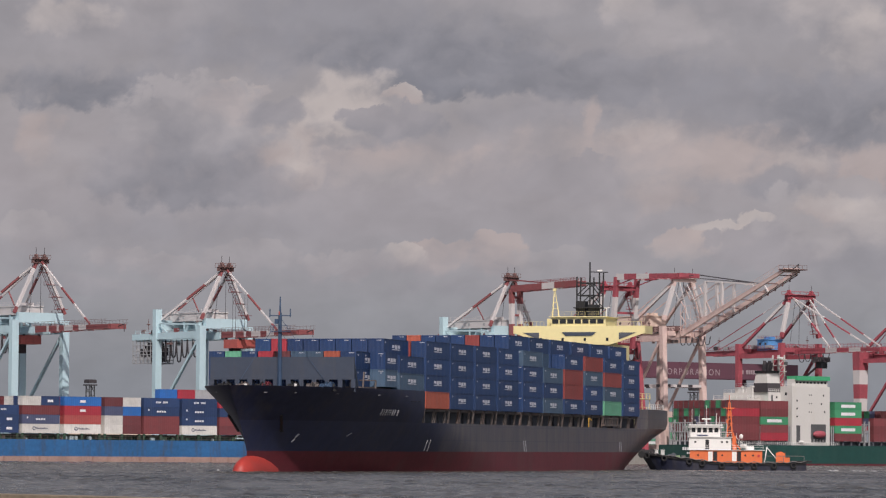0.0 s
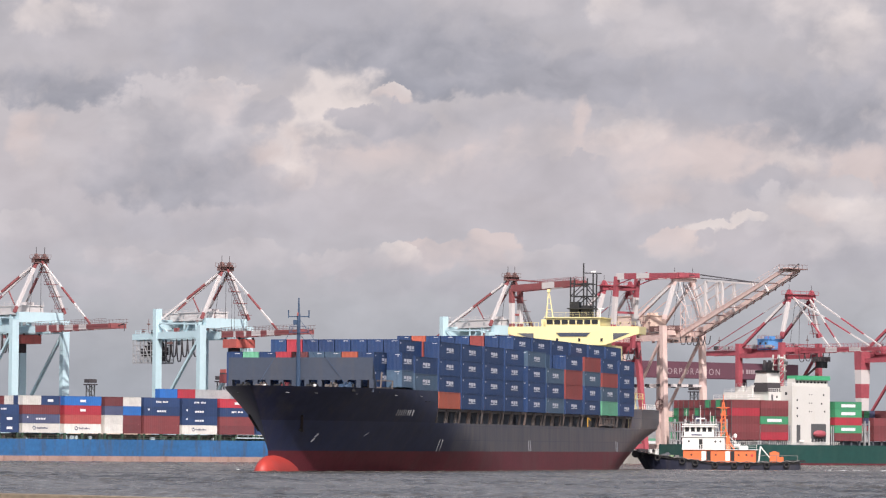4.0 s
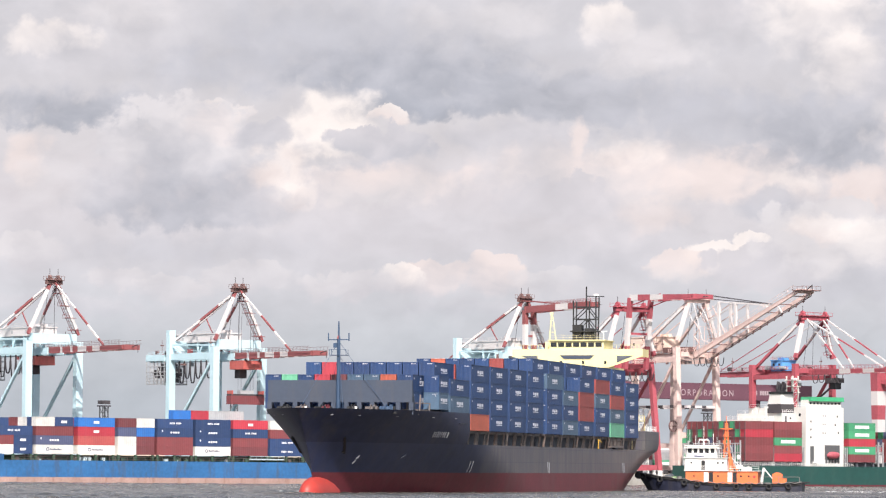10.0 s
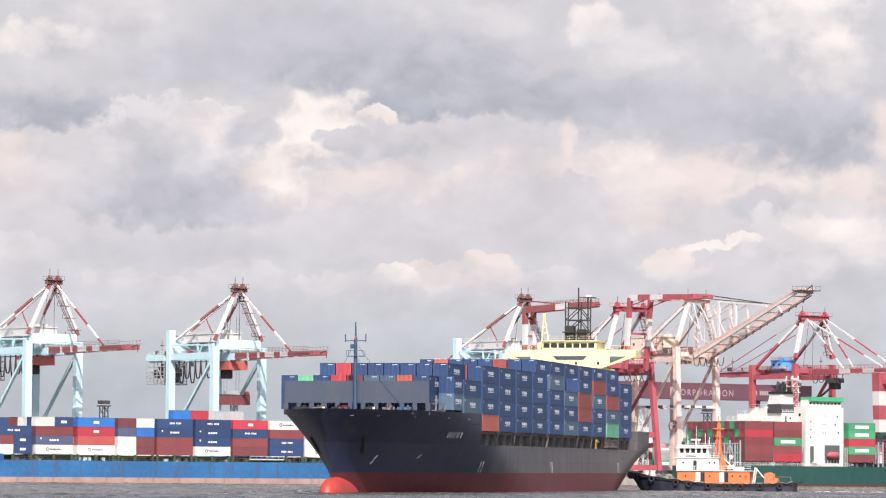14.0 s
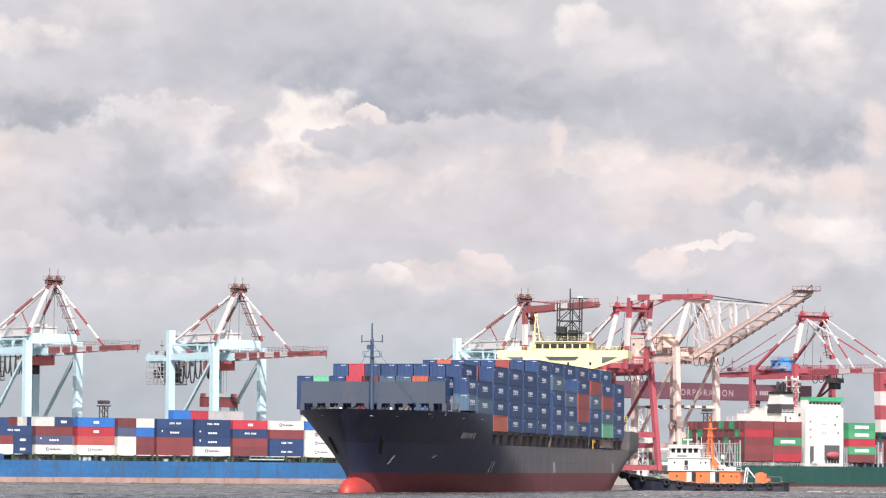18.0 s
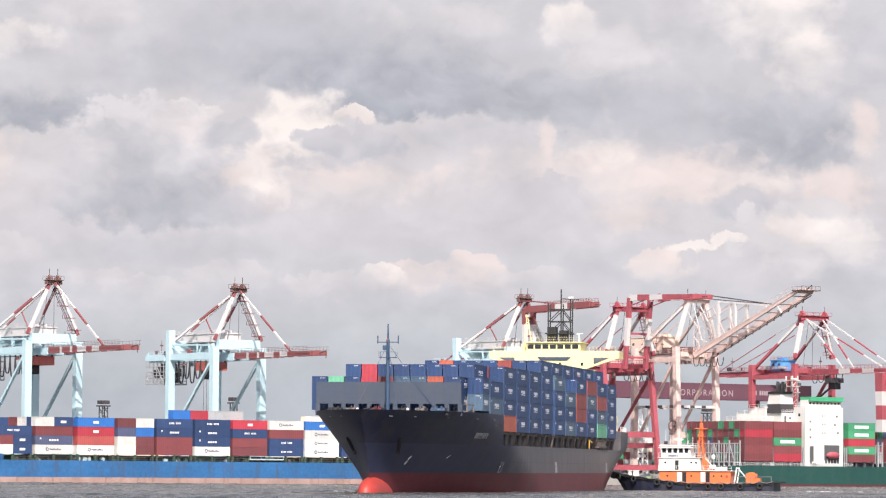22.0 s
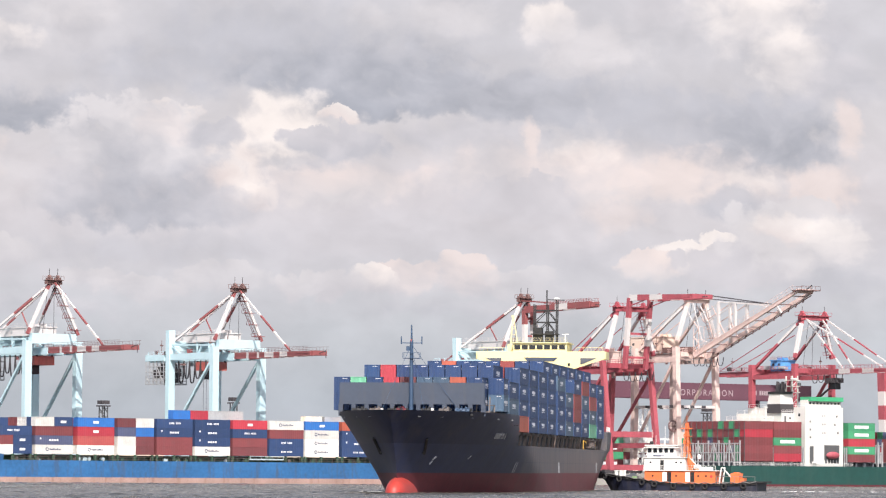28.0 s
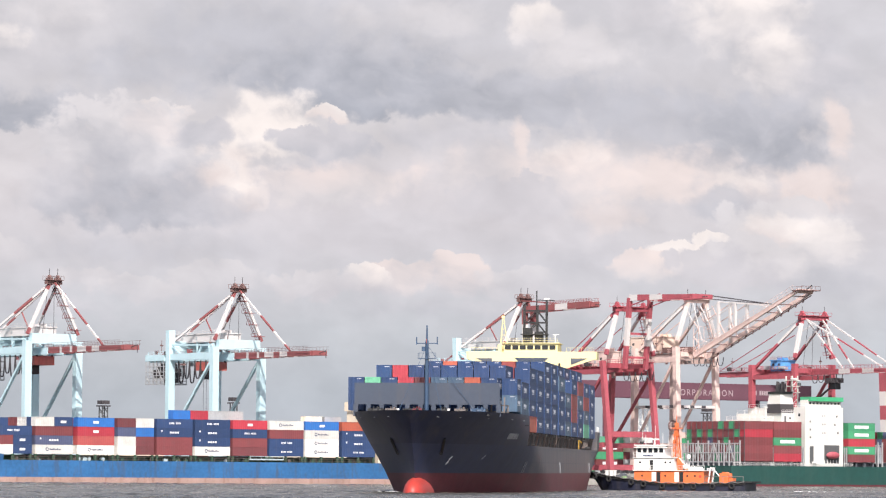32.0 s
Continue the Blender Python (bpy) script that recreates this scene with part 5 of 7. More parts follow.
for x in (290, 372):
    for y in (151, 159):
        part("leg", Shape().beam((x, y, -0.6), (x, y, 27.0), 1.6, 1.6), purple, gantry)
    part("end_tie", Shape().beam((x, 150, -0.2), (x, 160, -0.2), 1.2, 1.2), purple, gantry)
    part("bogie", Shape().box(x - 0.7, x + 0.7, 147, 163, -1.4, -0.5), crane_dark, gantry)


letter_grey = material("lettering_faded", (0.36, 0.29, 0.31), 0.7)


def lettering(parent, words, x, y, z, size, mat):
    cu = bpy.data.curves.new("lettering", "FONT")
    cu.body, cu.size, cu.extrude = words, size, 0.02
    cu.space_character = 1.35
    tmp = new("lettering", cu)
    me = bpy.data.meshes.new_from_object(tmp.evaluated_get(bpy.context.evaluated_depsgraph_get()))
    bpy.data.objects.remove(tmp)
    me.materials.clear()
    me.materials.append(mat)
    ob = new("lettering", me)
    ob.parent = parent
    ob.matrix_basis = pose(x, y, z, 90, 0, 0)
    return tagged(ob, "white lettering")


lettering(gantry, "CORPORATION", 322.3, 149.93, 28.3, 3.3, letter_grey)
lettering(gantry, "C", 303.6, 149.93, 28.3, 3.3, letter_grey)
part("letter_bar", Shape().box(310.0, 311.8, 149.85, 149.98, 28.4, 30.6), letter_grey, gantry)
for i in range(9):
    if i != 3:
        part("letter_bar", Shape().box(360.5 + 1.15 * i, 361.3 + 1.15 * i, 149.85, 149.98, 29.0, 30.6), letter_grey, gantry)
for s0, d0, h, wide in ((72.5, 150, 23.2, 1.1), (98.6, 112, 24.2, 0.9), (321, 130, 24.5, 1.1)):
    tower = thing("floodlight_tower", HARBOUR @ pose(s0, d0, QUAY_Z), "grey lattice floodlight tower with a dark lamp platform", "light tower")
    for x in (-wide, wide):
        for y in (-wide, wide):
            part("post", Shape().beam((x, y, 0), (x * 0.9, y * 0.9, h - 2), 0.3), recess_grey, tower)
    sh = Shape()
    for k in range(8):
        z = (h - 2) * k / 8
        for x in (-wide, wide):
            sh.beam((x, -wide, z), (x, wide, z + (h - 2) / 8), 0.16)
        for y in (-wide, wide):
            sh.beam((-wide, y, z), (wide, y, z + (h - 2) / 8), 0.16)
    part("bracing", sh, recess_grey, tower)
    part("platform", Shape().box(-wide - 0.6, wide + 0.6, -wide - 0.6, wide + 0.6, h - 2, h - 1.6).box(-wide - 0.4, wide + 0.4, -wide - 0.4, wide + 0.4, h - 1.2, h), crane_dark, tower)
mast = thing("lattice_tower", HARBOUR @ pose(238.5, 70, QUAY_Z), "white lattice tower standing on the quay", "lattice tower")
for x in (-1.2, 1.2):
    for y in (-1.2, 1.2):
        part("post", Shape().beam((x, y, 0), (x, y, 22.4), 0.3), white_paint, mast)
for k in range(9):
    for a, b in (((-1.2, -1.2), (1.2, -1.2)), ((-1.2, 1.2), (1.2, 1.2)), ((-1.2, -1.2), (-1.2, 1.2)), ((1.2, -1.2), (1.2, 1.2))):
        part("crossbar", Shape().beam((*a, 2.5 * k + 2.4), (*b, 2.5 * k + 2.4), 0.2), white_paint, mast)
        part("brace", Shape().beam((*a, 2.5 * k), (*b, 2.5 * k + 2.4), 0.14), white_paint, mast)
shed = thing("warehouse", HARBOUR @ pose(0, 0, QUAY_Z), "long cream warehouse behind the container yard", "warehouse")
part("wall", Shape().box(60, 420, 190, 230, 0, 9), house_cream_wall, shed)
part("roof", Shape().hexa([(59, 189, 9), (421, 189, 9), (421, 231, 9), (59, 231, 9)], [(59, 209, 12.5), (421, 209, 12.5), (421, 211, 12.5), (59, 211, 12.5)]), cage_grey, shed)
for i in range(36):
    part("door", Shape().box(64 + 9.8 * i, 68.5 + 9.8 * i, 189.9, 190.02, 0.05, 5), hull_green, shed)


def bands(sh, p, q, w, h, marks, w2=None, h2=None):
    """A beam painted in bands: marks are (end fraction, slot)."""
    p, q = Vector(p), Vector(q)
    w2, h2 = w2 or w, h2 or h
    f0 = 0.0
    for f1, slot in marks:
        sh.beam(p.lerp(q, f0), p.lerp(q, f1), w + (w2 - w) * f0, h + (h2 - h) * f0, slot, w + (w2 - w) * f1, h + (h2 - h) * f1)
        f0 = f1
    return sh


STAY = ((0.05, 0), (0.5, 1), (0.62, 0), (0.84, 1), (1, 0))
BOOM_BANDS = ((0.33, 0), (0.47, 1), (0.62, 0), (0.76, 1), (1, 0))
PALE_BANDS = ((0.16, 0), (0.19, 1), (0.3, 0), (0.33, 1), (0.4, 0), (0.52, 1), (0.6, 0), (0.7, 1), (1, 0))
POST = ((0.12, 0), (0.9, 1), (1, 0))


def quay_crane(s, paint, house_paint, label, boom="out", portal=38.5, apex=59.0, out=41.8, lift=0.0, top=1.4, house=(15, 34.5), boom_half=2.6,
               red=None, boom_mats=None, banded=False, back=23.0, stay_slim=0.5, beams=3.2, house_up=2.6, gauge=21.5, half=8.6, lean=0.0, tall=4.6, stay_at=0.63, leg_wide=1.45, knee_up=-2.4, knee_out=2.4):
    """A ship-to-shore crane. Local x along the quay, y inland from the waterside rail, z from the quay."""
    ob = thing("quay_crane", HARBOUR @ pose(s, 34, QUAY_Z), label, "crane", "cranes along the quay")
    red = red or crane_red
    two = (red, crane_white)
    pale = paint is crane_blue
    head = crane_top if pale else red
    H, A, G, W = portal - QUAY_Z, apex - QUAY_Z, gauge, half

    def one(name, p, q, w, h=None, mats=paint, marks=None, w2=None, h2=None, label=""):
        sh = Shape()
        if marks:
            bands(sh, p, q, w, h or w, marks, w2, h2)
        else:
            sh.beam(p, q, w, h, 0, w2, h2)
        return part(name, sh, mats, ob, label)

    def railing(sh, p, q, count, high=1.1, thick=0.09):
        p, q, up = Vector(p), Vector(q), Vector((0, 0, high))
        for i in range(count + 1):
            c = p.lerp(q, i / count)
            sh.beam(c, c + up, thick)
        sh.beam(p + up, q + up, thick)
        sh.beam(p + up / 2, q + up / 2, thick * 0.7)

    for x in (-W, W):
        for y in (0, G):
            slant = lean if y == 0 else -0.4 * lean
            foot_y, head_y = y - slant * 0.6, y + slant * 0.4
            if banded and y == G:
                leg = one("leg", (x, y, 1.2), (x, y, H + 2.5), 2.8, 2.4, two, ((0.2, 1), (0.38, 0), (0.516, 1), (0.654, 0), (0.79, 1), (1, 0)), 4.6, 3.6, "red and white banded leg")
            else:
                crown = H + (8.0 if pale and y == G and x < 0 else 2.5)
                leg = one("leg", (x, foot_y, 1.2), (x, head_y, crown), 2.2 if pale else leg_wide, 1.9 if pale else leg_wide * 0.95)
            sh = Shape().box(x - 3.2, x + 3.2, foot_y - 0.7, foot_y + 0.7, 0.5, 1.5)
            for k in range(4):
                c = x - 2.6 + 1.73 * k
                sh.tube((c, foot_y - 0.35, 0.4), (c, foot_y + 0.35, 0.4), 0.4, 10)
            part("bogie", sh, crane_dark, leg)
        one("sill_beam", (x, G - 0.9, 9.5), (x, 0.9, 9.5), 1.2, 1.6)
        one("brace", (x, G - 0.8, 10.5), (x, 0.8, H - 1), 0.8, 0.8)
        one("portal_beam", (x, 1, H - 0.2 if pale else H + beams - 2), (x, G - 1, H - 0.2 if pale else H + beams - 2), 1.4 if pale else 1.0, 2.0 if pale else 1.5)
        if pale:      # tie and knee struts over the portal beam
            one("upper_tie", (x, 1, H + 3.0), (x, G - 1, H + 3.6), 0.5, 0.5)
            one("knee_strut", (x, G - 1, H + 3.2), (x, G - 5.5, H + 0.8), 0.4, 0.4)
            one("knee_strut", (x, 7, H + 2.8), (x, 8.4, H + 0.6), 0.4, 0.4)
    for y in (0, G):
        one("cross_beam", (-W + 1.1, y, H + beams), (W - 1.1, y, H + beams), 1.8 if pale else 1.3, 3.0 if pale else 1.6)
        one("tie_beam", (-W + 1.1, y - 0.5 * lean * (y == 0), 4.2 if pale else 2.2), (W - 1.1, y - 0.5 * lean * (y == 0), 4.2 if pale else 2.2), 1.2, 1.8)
        if not pale:
            if y == 0:
                one("tie_beam", (-W + 0.5, y - 0.2 * lean, 13.0), (W - 0.5, y - 0.2 * lean, 13.0), 1.0, 1.9)
            sh = Shape()
            for e in (-0.7, 0.7):
                railing(sh, (-W, y + e, H + beams + 0.8), (W, y + e, H + beams + 0.8), 9)
            part("beam_railing", sh, red, ob)
    # main girder with walkways and rails
    for x in (-boom_half, boom_half):
        girder = one("girder", (x, -2, H - 0.4), (x, G + back, H - 0.4), 1.0, 2.0 if pale else 1.6)
        sh = Shape()
        e = x + (1.1 if x > 0 else -1.1)
        sh.box(min(x, e), max(x, e), 0, G + back, H + 0.75, H + 0.85)
        railing(sh, (e, 0.5, H + 0.8), (e, G + back - 0.5, H + 0.8), 15)
        part("walkway", sh, paint, girder)
    for k in range(6):
        y = 3 + 8 * k
        if y < G + back:
            one("tie", (-boom_half, y, H - 0.4), (boom_half, y, H - 0.4), 0.6, 0.9)
    # machinery house on its frame
    wide = 3.7 if pale or boom_mats else 3.2
    sh = Shape().box(-wide, wide, house[0], house[1], H + house_up, H + house_up + tall)
    sh.box(-wide - 0.2, wide + 0.2, house[0] - 0.3, house[1] + 0.3, H + house_up + tall, H + house_up + tall + 0.3)
    for k in range(0 if pale else 2):
        y = house[0] + (house[1] - house[0]) * (k + 0.5) / 2
        for x in (-wide - 0.02, wide - 0.04):
            sh.box(x, x + 0.06, y - 0.5, y + 0.5, H + house_up + 1.9, H + house_up + 2.7, 1)
    machine = part("machinery_house", sh, (house_paint, crane_dark), ob)
    for k in range(5 if house_up > 0.5 else 0):
        y = house[0] + 0.4 + (house[1] - house[0] - 0.8) * k / 4
        for x in (-wide + 0.3, wide - 0.3):
            part("house_post", Shape().beam((x, y, H + 0.4), (x, y, H + house_up), 0.4), paint, machine)
    zr = H + house_up + tall + 0.3
    sh = Shape()
    for x in (-wide, wide):
        railing(sh, (x, house[0], zr), (x, house[1], zr), 8, 1.1, 0.06)
    part("roof_railing", sh, crane_white if pale else head, machine)
    part("roof_hatch", Shape().box(-1.2, 1.4, house[0] + 1.5, house[0] + 4.2, zr, zr + 0.9), house_paint, machine)
    for k in range(3):
        y = house[0] + (house[1] - house[0]) * (0.2 + 0.3 * k)
        part("louvre", Shape().box(-wide - 0.06, -wide + 0.02, y - 0.5, y + 0.5, zr - tall + 0.4, zr - tall + 1.4), cage_grey, machine)
    # switchgear, drums and lamp posts along the girders
    fit = random.Random(int(s * 10))
    for k in range(12 if pale else 18):
        y = fit.uniform(1, G + back - 2)
        x = fit.choice((-1, 1)) * (boom_half + fit.uniform(-0.2, 1.6))
        w, h = fit.uniform(0.35, 1.1), fit.uniform(0.5, 1.5)
        low = H + fit.choice((-2.6, 0.85, 0.85, 1.2))
        part("switch_box", Shape().box(x - w / 2, x + w / 2, y - w, y + w, low, low + h), fit.choice((crane_dark, crane_top, cage_grey, red)), ob)
    for k in range(6):
        y, x = fit.uniform(-1, G + back - 3), fit.choice((-W, -boom_half - 1, boom_half + 1, W))
        sh = Shape().tube((x, y, H + 1.5), (x, y, H + fit.uniform(4, 7)), 0.09, 5)
        sh.box(x - 0.5, x + 0.5, y - 0.15, y + 0.15, H + 3.6, H + 4.0)
        part("lamp_post", sh, crane_top, ob)
    yb = G + back
    if pale:      # roofed access tower hung from the back end
        sh = Shape()
        for k in range(6):
            y = yb - 10 + 2 * k
            for x in (-4.2, -1.4, 1.4, 4.2):
                sh.beam((x, y, H - 8.3), (x, y, H - 1), 0.2)
            for z in (H - 8, H - 6.2, H - 4.4, H - 2.6):
                sh.beam((-4.2, y, z), (4.2, y, z), 0.16)
        for z in (H - 8.2, H - 7.1, H - 5.5, H - 4.4, H - 2.7):
            for x in (-4.2, 4.2):
                sh.beam((x, yb - 10, z), (x, yb, z), 0.22)
        for k in range(5):
            sh.beam((-4.1, yb - 10 + 2 * k, H - 8.2 + 2.7 * (k % 2)), (-4.1, yb - 8 + 2 * k, H - 5.5 + 2.7 * (k % 2)), 0.3, 0.2)
        tagged(part("access_cage", sh, cage_grey, ob, "grey lattice access cage"), kind="stuff")
        for k, (y, z) in enumerate(((yb - 9, H - 5.6), (yb - 6.6, H - 4.2), (yb - 4.0, H - 5.2), (yb - 1.6, H - 6.0), (yb - 7.6, H - 7.6))):
            part("switch_cabinet", Shape().box(-3.4 + 0.4 * k, 2.6, y - 0.7, y + 0.7, z, z + 2.4), crane_dark, ob)
        part("cage_roof", Shape().box(-4.4, 4.4, yb - 10.2, yb + 0.2, H - 1.0, H + 0.9), paint, ob)
    # festoon cable in loops
    span = 3.0
    for k in range(9 if pale else 5):
        sh = Shape()
        y0 = (G + 9 if pale else -3) - k * span
        deep = (6.2 if pale else 3.0) * fit.uniform(0.85, 1.1)
        prev = None
        for i in range(9):
            p = i / 8
            q = Vector((-boom_half - 0.9, y0 - span * p, H - 1.2 - deep * (1 - (2 * p - 1) ** 4)))
            if prev is not None:
                sh.beam(prev, q, 0.3 if pale else 0.2)
            prev = q
        part("festoon_cable", sh, crane_dark, ob)
    # apex frame
    for x in (-W, W):
        k = top / W
        one("apex_post", (x, 0, H + 4.5), (x * k, 0, A - 1.5), 1.1 if top > 3 else 0.85, 1.1 if top > 3 else 0.85, two, POST)
        if not (pale and x > 0):
            foot_x = 0 if pale else math.copysign(boom_half, x)
            thick = 0.5 if pale else 0.22
            one("back_stay", (0 if pale else x * k, 0.6, A - 1), (foot_x, G + back - (3 if pale else 2), H + 1), thick, thick, two, STAY if pale else ((0.3, 1), (1, 0)))
            if pale:
                one("stay_hanger", Vector((0, 0.6, A - 1)).lerp(Vector((0, G + back - 3, H + 1)), 0.42), (0, 12.8, H + 5.6), 0.3, 0.3, red)
        one("apex_strut", (x * k, 0.4, A - 1.6), (x * 0.9, G, H + 4.4 if pale else H + 1), 0.65 if pale else 0.85, 0.65 if pale else 0.85, two, ((0.25, 1), (0.55, 0), (1, 1)) if pale else ((0.1, 0), (0.48, 1), (1, 0)))
        part("hoist_rope", Shape().tube((x * 0.12, 1.2, A - 1.2), (x * 0.25, 3.0, H + 1), 0.07, 5), crane_dark, ob)
    apex_beam = one("apex_beam", (-top - 1.2, 0, A - 0.8), (top + 1.2, 0, A - 0.8), 1.4 if pale else 1.2 if boom_mats else 1.8, 1.2 if pale or boom_mats else 1.7, head)
    for x in (-top, top):
        sh = Shape().tube((x - 0.35, 0, A + 0.7), (x + 0.35, 0, A + 0.7), 0.62 if pale else 0.85, 12)
        sh.box(x - 0.55, x + 0.55, -1.2, 1.2, A - 0.1, A + 0.5)
        part("sheave", sh, head, apex_beam)
        one("lightning_rod", (x, 0, A + 1), (x, 0, A + 3.2), 0.12, 0.12, crane_dark)
    wide = top + (1.3 if pale else 2)
    sh = Shape()
    for y in (-1.5, 1.5):
        sh.beam((-wide, y, A + 1.0), (wide, y, A + 1.0), 0.1)
        for i in range(6):
            x = -wide + 2 * wide * i / 5
            sh.beam((x, y, A - 0.2), (x, y, A + 1.0), 0.08)
    sh.box(-wide, wide, -1.5, 1.5, A - 0.25, A - 0.12)
    part("apex_platform", sh, head, apex_beam)
    # ladder with landings up one leg of the apex frame
    foot, crown = Vector((W, 0.9, H + 4.5)), Vector((top, 0.9, A - 2))
    sh = Shape()
    for side in (-0.9, 0.9):
        sh.beam(foot + Vector((side, 0.6, 0)), crown + Vector((side, 0.6, 0)), 0.12)
        sh.beam(foot + Vector((side, 0.6, 1.1)), crown + Vector((side, 0.6, 1.1)), 0.1)
    for k in range(12):
        c = foot.lerp(crown, (k + 0.5) / 12)
        sh.beam(c + Vector((-0.9, 0.6, 0)), c + Vector((0.9, 0.6, 0)), 0.12)
    for k in range(4):
        c = foot.lerp(crown, (k + 0.4) / 4)
        sh.box(c.x - 1.5, c.x + 1.5, -0.6, 2.4, c.z, c.z + 0.12)
        sh.box(c.x - 1.5, c.x + 1.5, 2.34, 2.4, c.z + 1.0, c.z + 1.1)
        for dx in (-1.45, 0, 1.45):
            sh.beam((c.x + dx, 2.37, c.z), (c.x + dx, 2.37, c.z + 1.1), 0.08)
    part("stair_tower", sh, red, ob)
    # boom
    bm2 = boom_mats or two
    # on the pink boom the dark ties paint in the shaded gap between girders
    lacing = crane_top if pale or boom_mats else red
    hinge = Vector((0, -2.6, H - 0.2))
    if boom == "out":
        way = Vector((0, -math.cos(lift), math.sin(lift)))
        tip = hinge + way * (out - 2.6)
        for x in (-boom_half, boom_half):
            o = Vector((x, 0, 0))
            one("boom_girder", hinge + o, tip + o, 0.9, 1.9, bm2, PALE_BANDS if pale else BOOM_BANDS, 0.7, 1.1)
            sh = Shape()
            up = Vector((0, math.sin(lift), math.cos(lift)))
            e = o + Vector((1.0 if x > 0 else -1.0, 0, 0))
            for i in range(22):
                c = hinge.lerp(tip, (i + 0.5) / 22) + e
                sh.beam(c + up * 0.4, c + up * 2.0, 0.06)
            sh.beam(hinge + e + up * 2.0, tip + e + up * 2.0, 0.08)
            sh.beam(hinge + e + up * 1.05, tip + e + up * 1.05, 0.12, 0.08)
            part("boom_walkway", sh, crane_top if pale else bm2[0], ob)
            if boom_mats or (pale and x > 0):
                continue
            if pale:
                one("fore_stay", (0, -0.8, A - 1), hinge.lerp(tip, stay_at) + Vector((0, 0, 1)), 0.48, 0.48, two, ((0.05, 0), (0.42, 1), (0.68, 0), (0.9, 1), (1, 0)))
                continue
            one("fore_stay", (x * top / boom_half * 0.9, -0.8, A - 1), hinge.lerp(tip, stay_at) + o + Vector((0, 0, 1)), stay_slim, stay_slim, two, ((0.02, 0), (0.43, 1), (0.76, 0), (1, 1)))
            one("inner_stay", (x * top / boom_half * 0.7, -0.8, A - 1.6), hinge.lerp(tip, 0.37) + o + Vector((0, 0, 1)), 0.45, 0.45, two, ((0.5, 1), (0.8, 0), (1, 1)))
        for k in range(8):
            c = hinge.lerp(tip, (k + 0.5) / 8)
            one("boom_tie", c + Vector((-boom_half, 0, -0.3)), c + Vector((boom_half, 0, -0.3)), 0.3 if boom_mats else 0.5, 0.3 if boom_mats else 0.7, lacing)
            if k < 7 and not boom_mats:
                c2 = hinge.lerp(tip, (k + 1.5) / 8)
                one("boom_lacing", c + Vector((-boom_half, 0, -0.3)), c2 + Vector((boom_half, 0, -0.3)), 0.3, 0.3, lacing)
        one("boom_nose", tip + Vector((-boom_half, 0, 0)), tip + Vector((boom_half, 0, 0)), 1.2, 1.4, bm2[0])
        one("tip_davit", tip + way * 0.4, tip + way * 3.6 + Vector((0, 0, 0.6)), 0.2, 0.2, crane_dark)
        one("tip_hook", tip + way * 3.6 + Vector((0, 0, 0.6)), tip + way * 3.7 + Vector((0, 0, -1.6)), 0.14, 0.14, crane_dark)
    else:
        knee = Vector((0, -knee_out, A + knee_up))
        tip = knee + Vector((0, -out, 0.8 if pale else -0.4))
        folded = ((0.48, 0), (0.67, 1), (1, 0)) if pale else ((0.14, 1), (0.34, 0), (0.55, 1), (1, 0))
        for x in (-boom_half, boom_half):
            o = Vector((x, 0, 0))
            one("boom_inner", hinge + o, knee + o, 1.3, 1.4, bm2, ((0.33, 0), (0.72, 1), (1, 0)), 1.3, 1.5)
            one("boom_outer", knee + o, tip + o, 0.9, 2.1, bm2, folded, 0.7, 1.8 if pale else 1.2)
            if pale:
                sh = Shape()
                railing(sh, knee.lerp(tip, 0.3) + o + Vector((0, 0, 0.9)), tip + o + Vector((0, 0, 0.8)), 14)
                part("boom_railing", sh, red, ob)
            one("fore_stay", (x, -0.8, A - 1), knee.lerp(tip, 0.5) + o + Vector((0, 0, 1)), 0.3, 0.3, red)
        for k in range(7):
            c = knee.lerp(tip, (k + 0.5) / 7)
            one("boom_tie", c + Vector((-boom_half, 0, -0.3)), c + Vector((boom_half, 0, -0.3)), 0.5, 0.7, red)
        for k in range(3):
            c = hinge.lerp(knee, (k + 0.5) / 3)
            one("boom_tie", c + Vector((-boom_half, 0, 0)), c + Vector((boom_half, 0, 0)), 0.5, 0.7, red)
        one("boom_nose", tip + Vector((-boom_half, 0, 0)), tip + Vector((boom_half, 0, 0)), 1.2, 1.4, red)
        one("tip_davit", tip + Vector((0, -0.4, 0)), tip + Vector((0, -3.2, -0.2)), 0.2, 0.2, crane_dark)
    return ob


house_blue = material("machinery_blue", (0.10, 0.30, 0.62), 0.5)
house_cream = material("machinery_cream", (0.70, 0.55, 0.46), 0.5, vary=0.08, stain=(0.5, 0.36, 0.3), stain_amount=0.4, stain_scale=0.4)
pink_two = (crane_pink, crane_pink)


def boom_ropes(crane):
    """Hoist ropes from the apex to the middle of a half-raised boom."""
    H, A, e = PINK_PORTAL - QUAY_Z, PINK_APEX - QUAY_Z, PINK_LIFT
    way, up = Vector((0, -math.cos(e), math.sin(e))), Vector((0, math.sin(e), math.cos(e)))
    foot = Vector((0, -2.6, H - 0.2)) + way * 37 + up * 2.6
    for x in (-1.4, 1.4):
        for dz in (1.6, 0.2):
            part("hoist_rope", Shape().tube((x, -1.0, A + dz), foot + Vector((x, 0, 0)), 0.1, 6), crane_dark, crane)


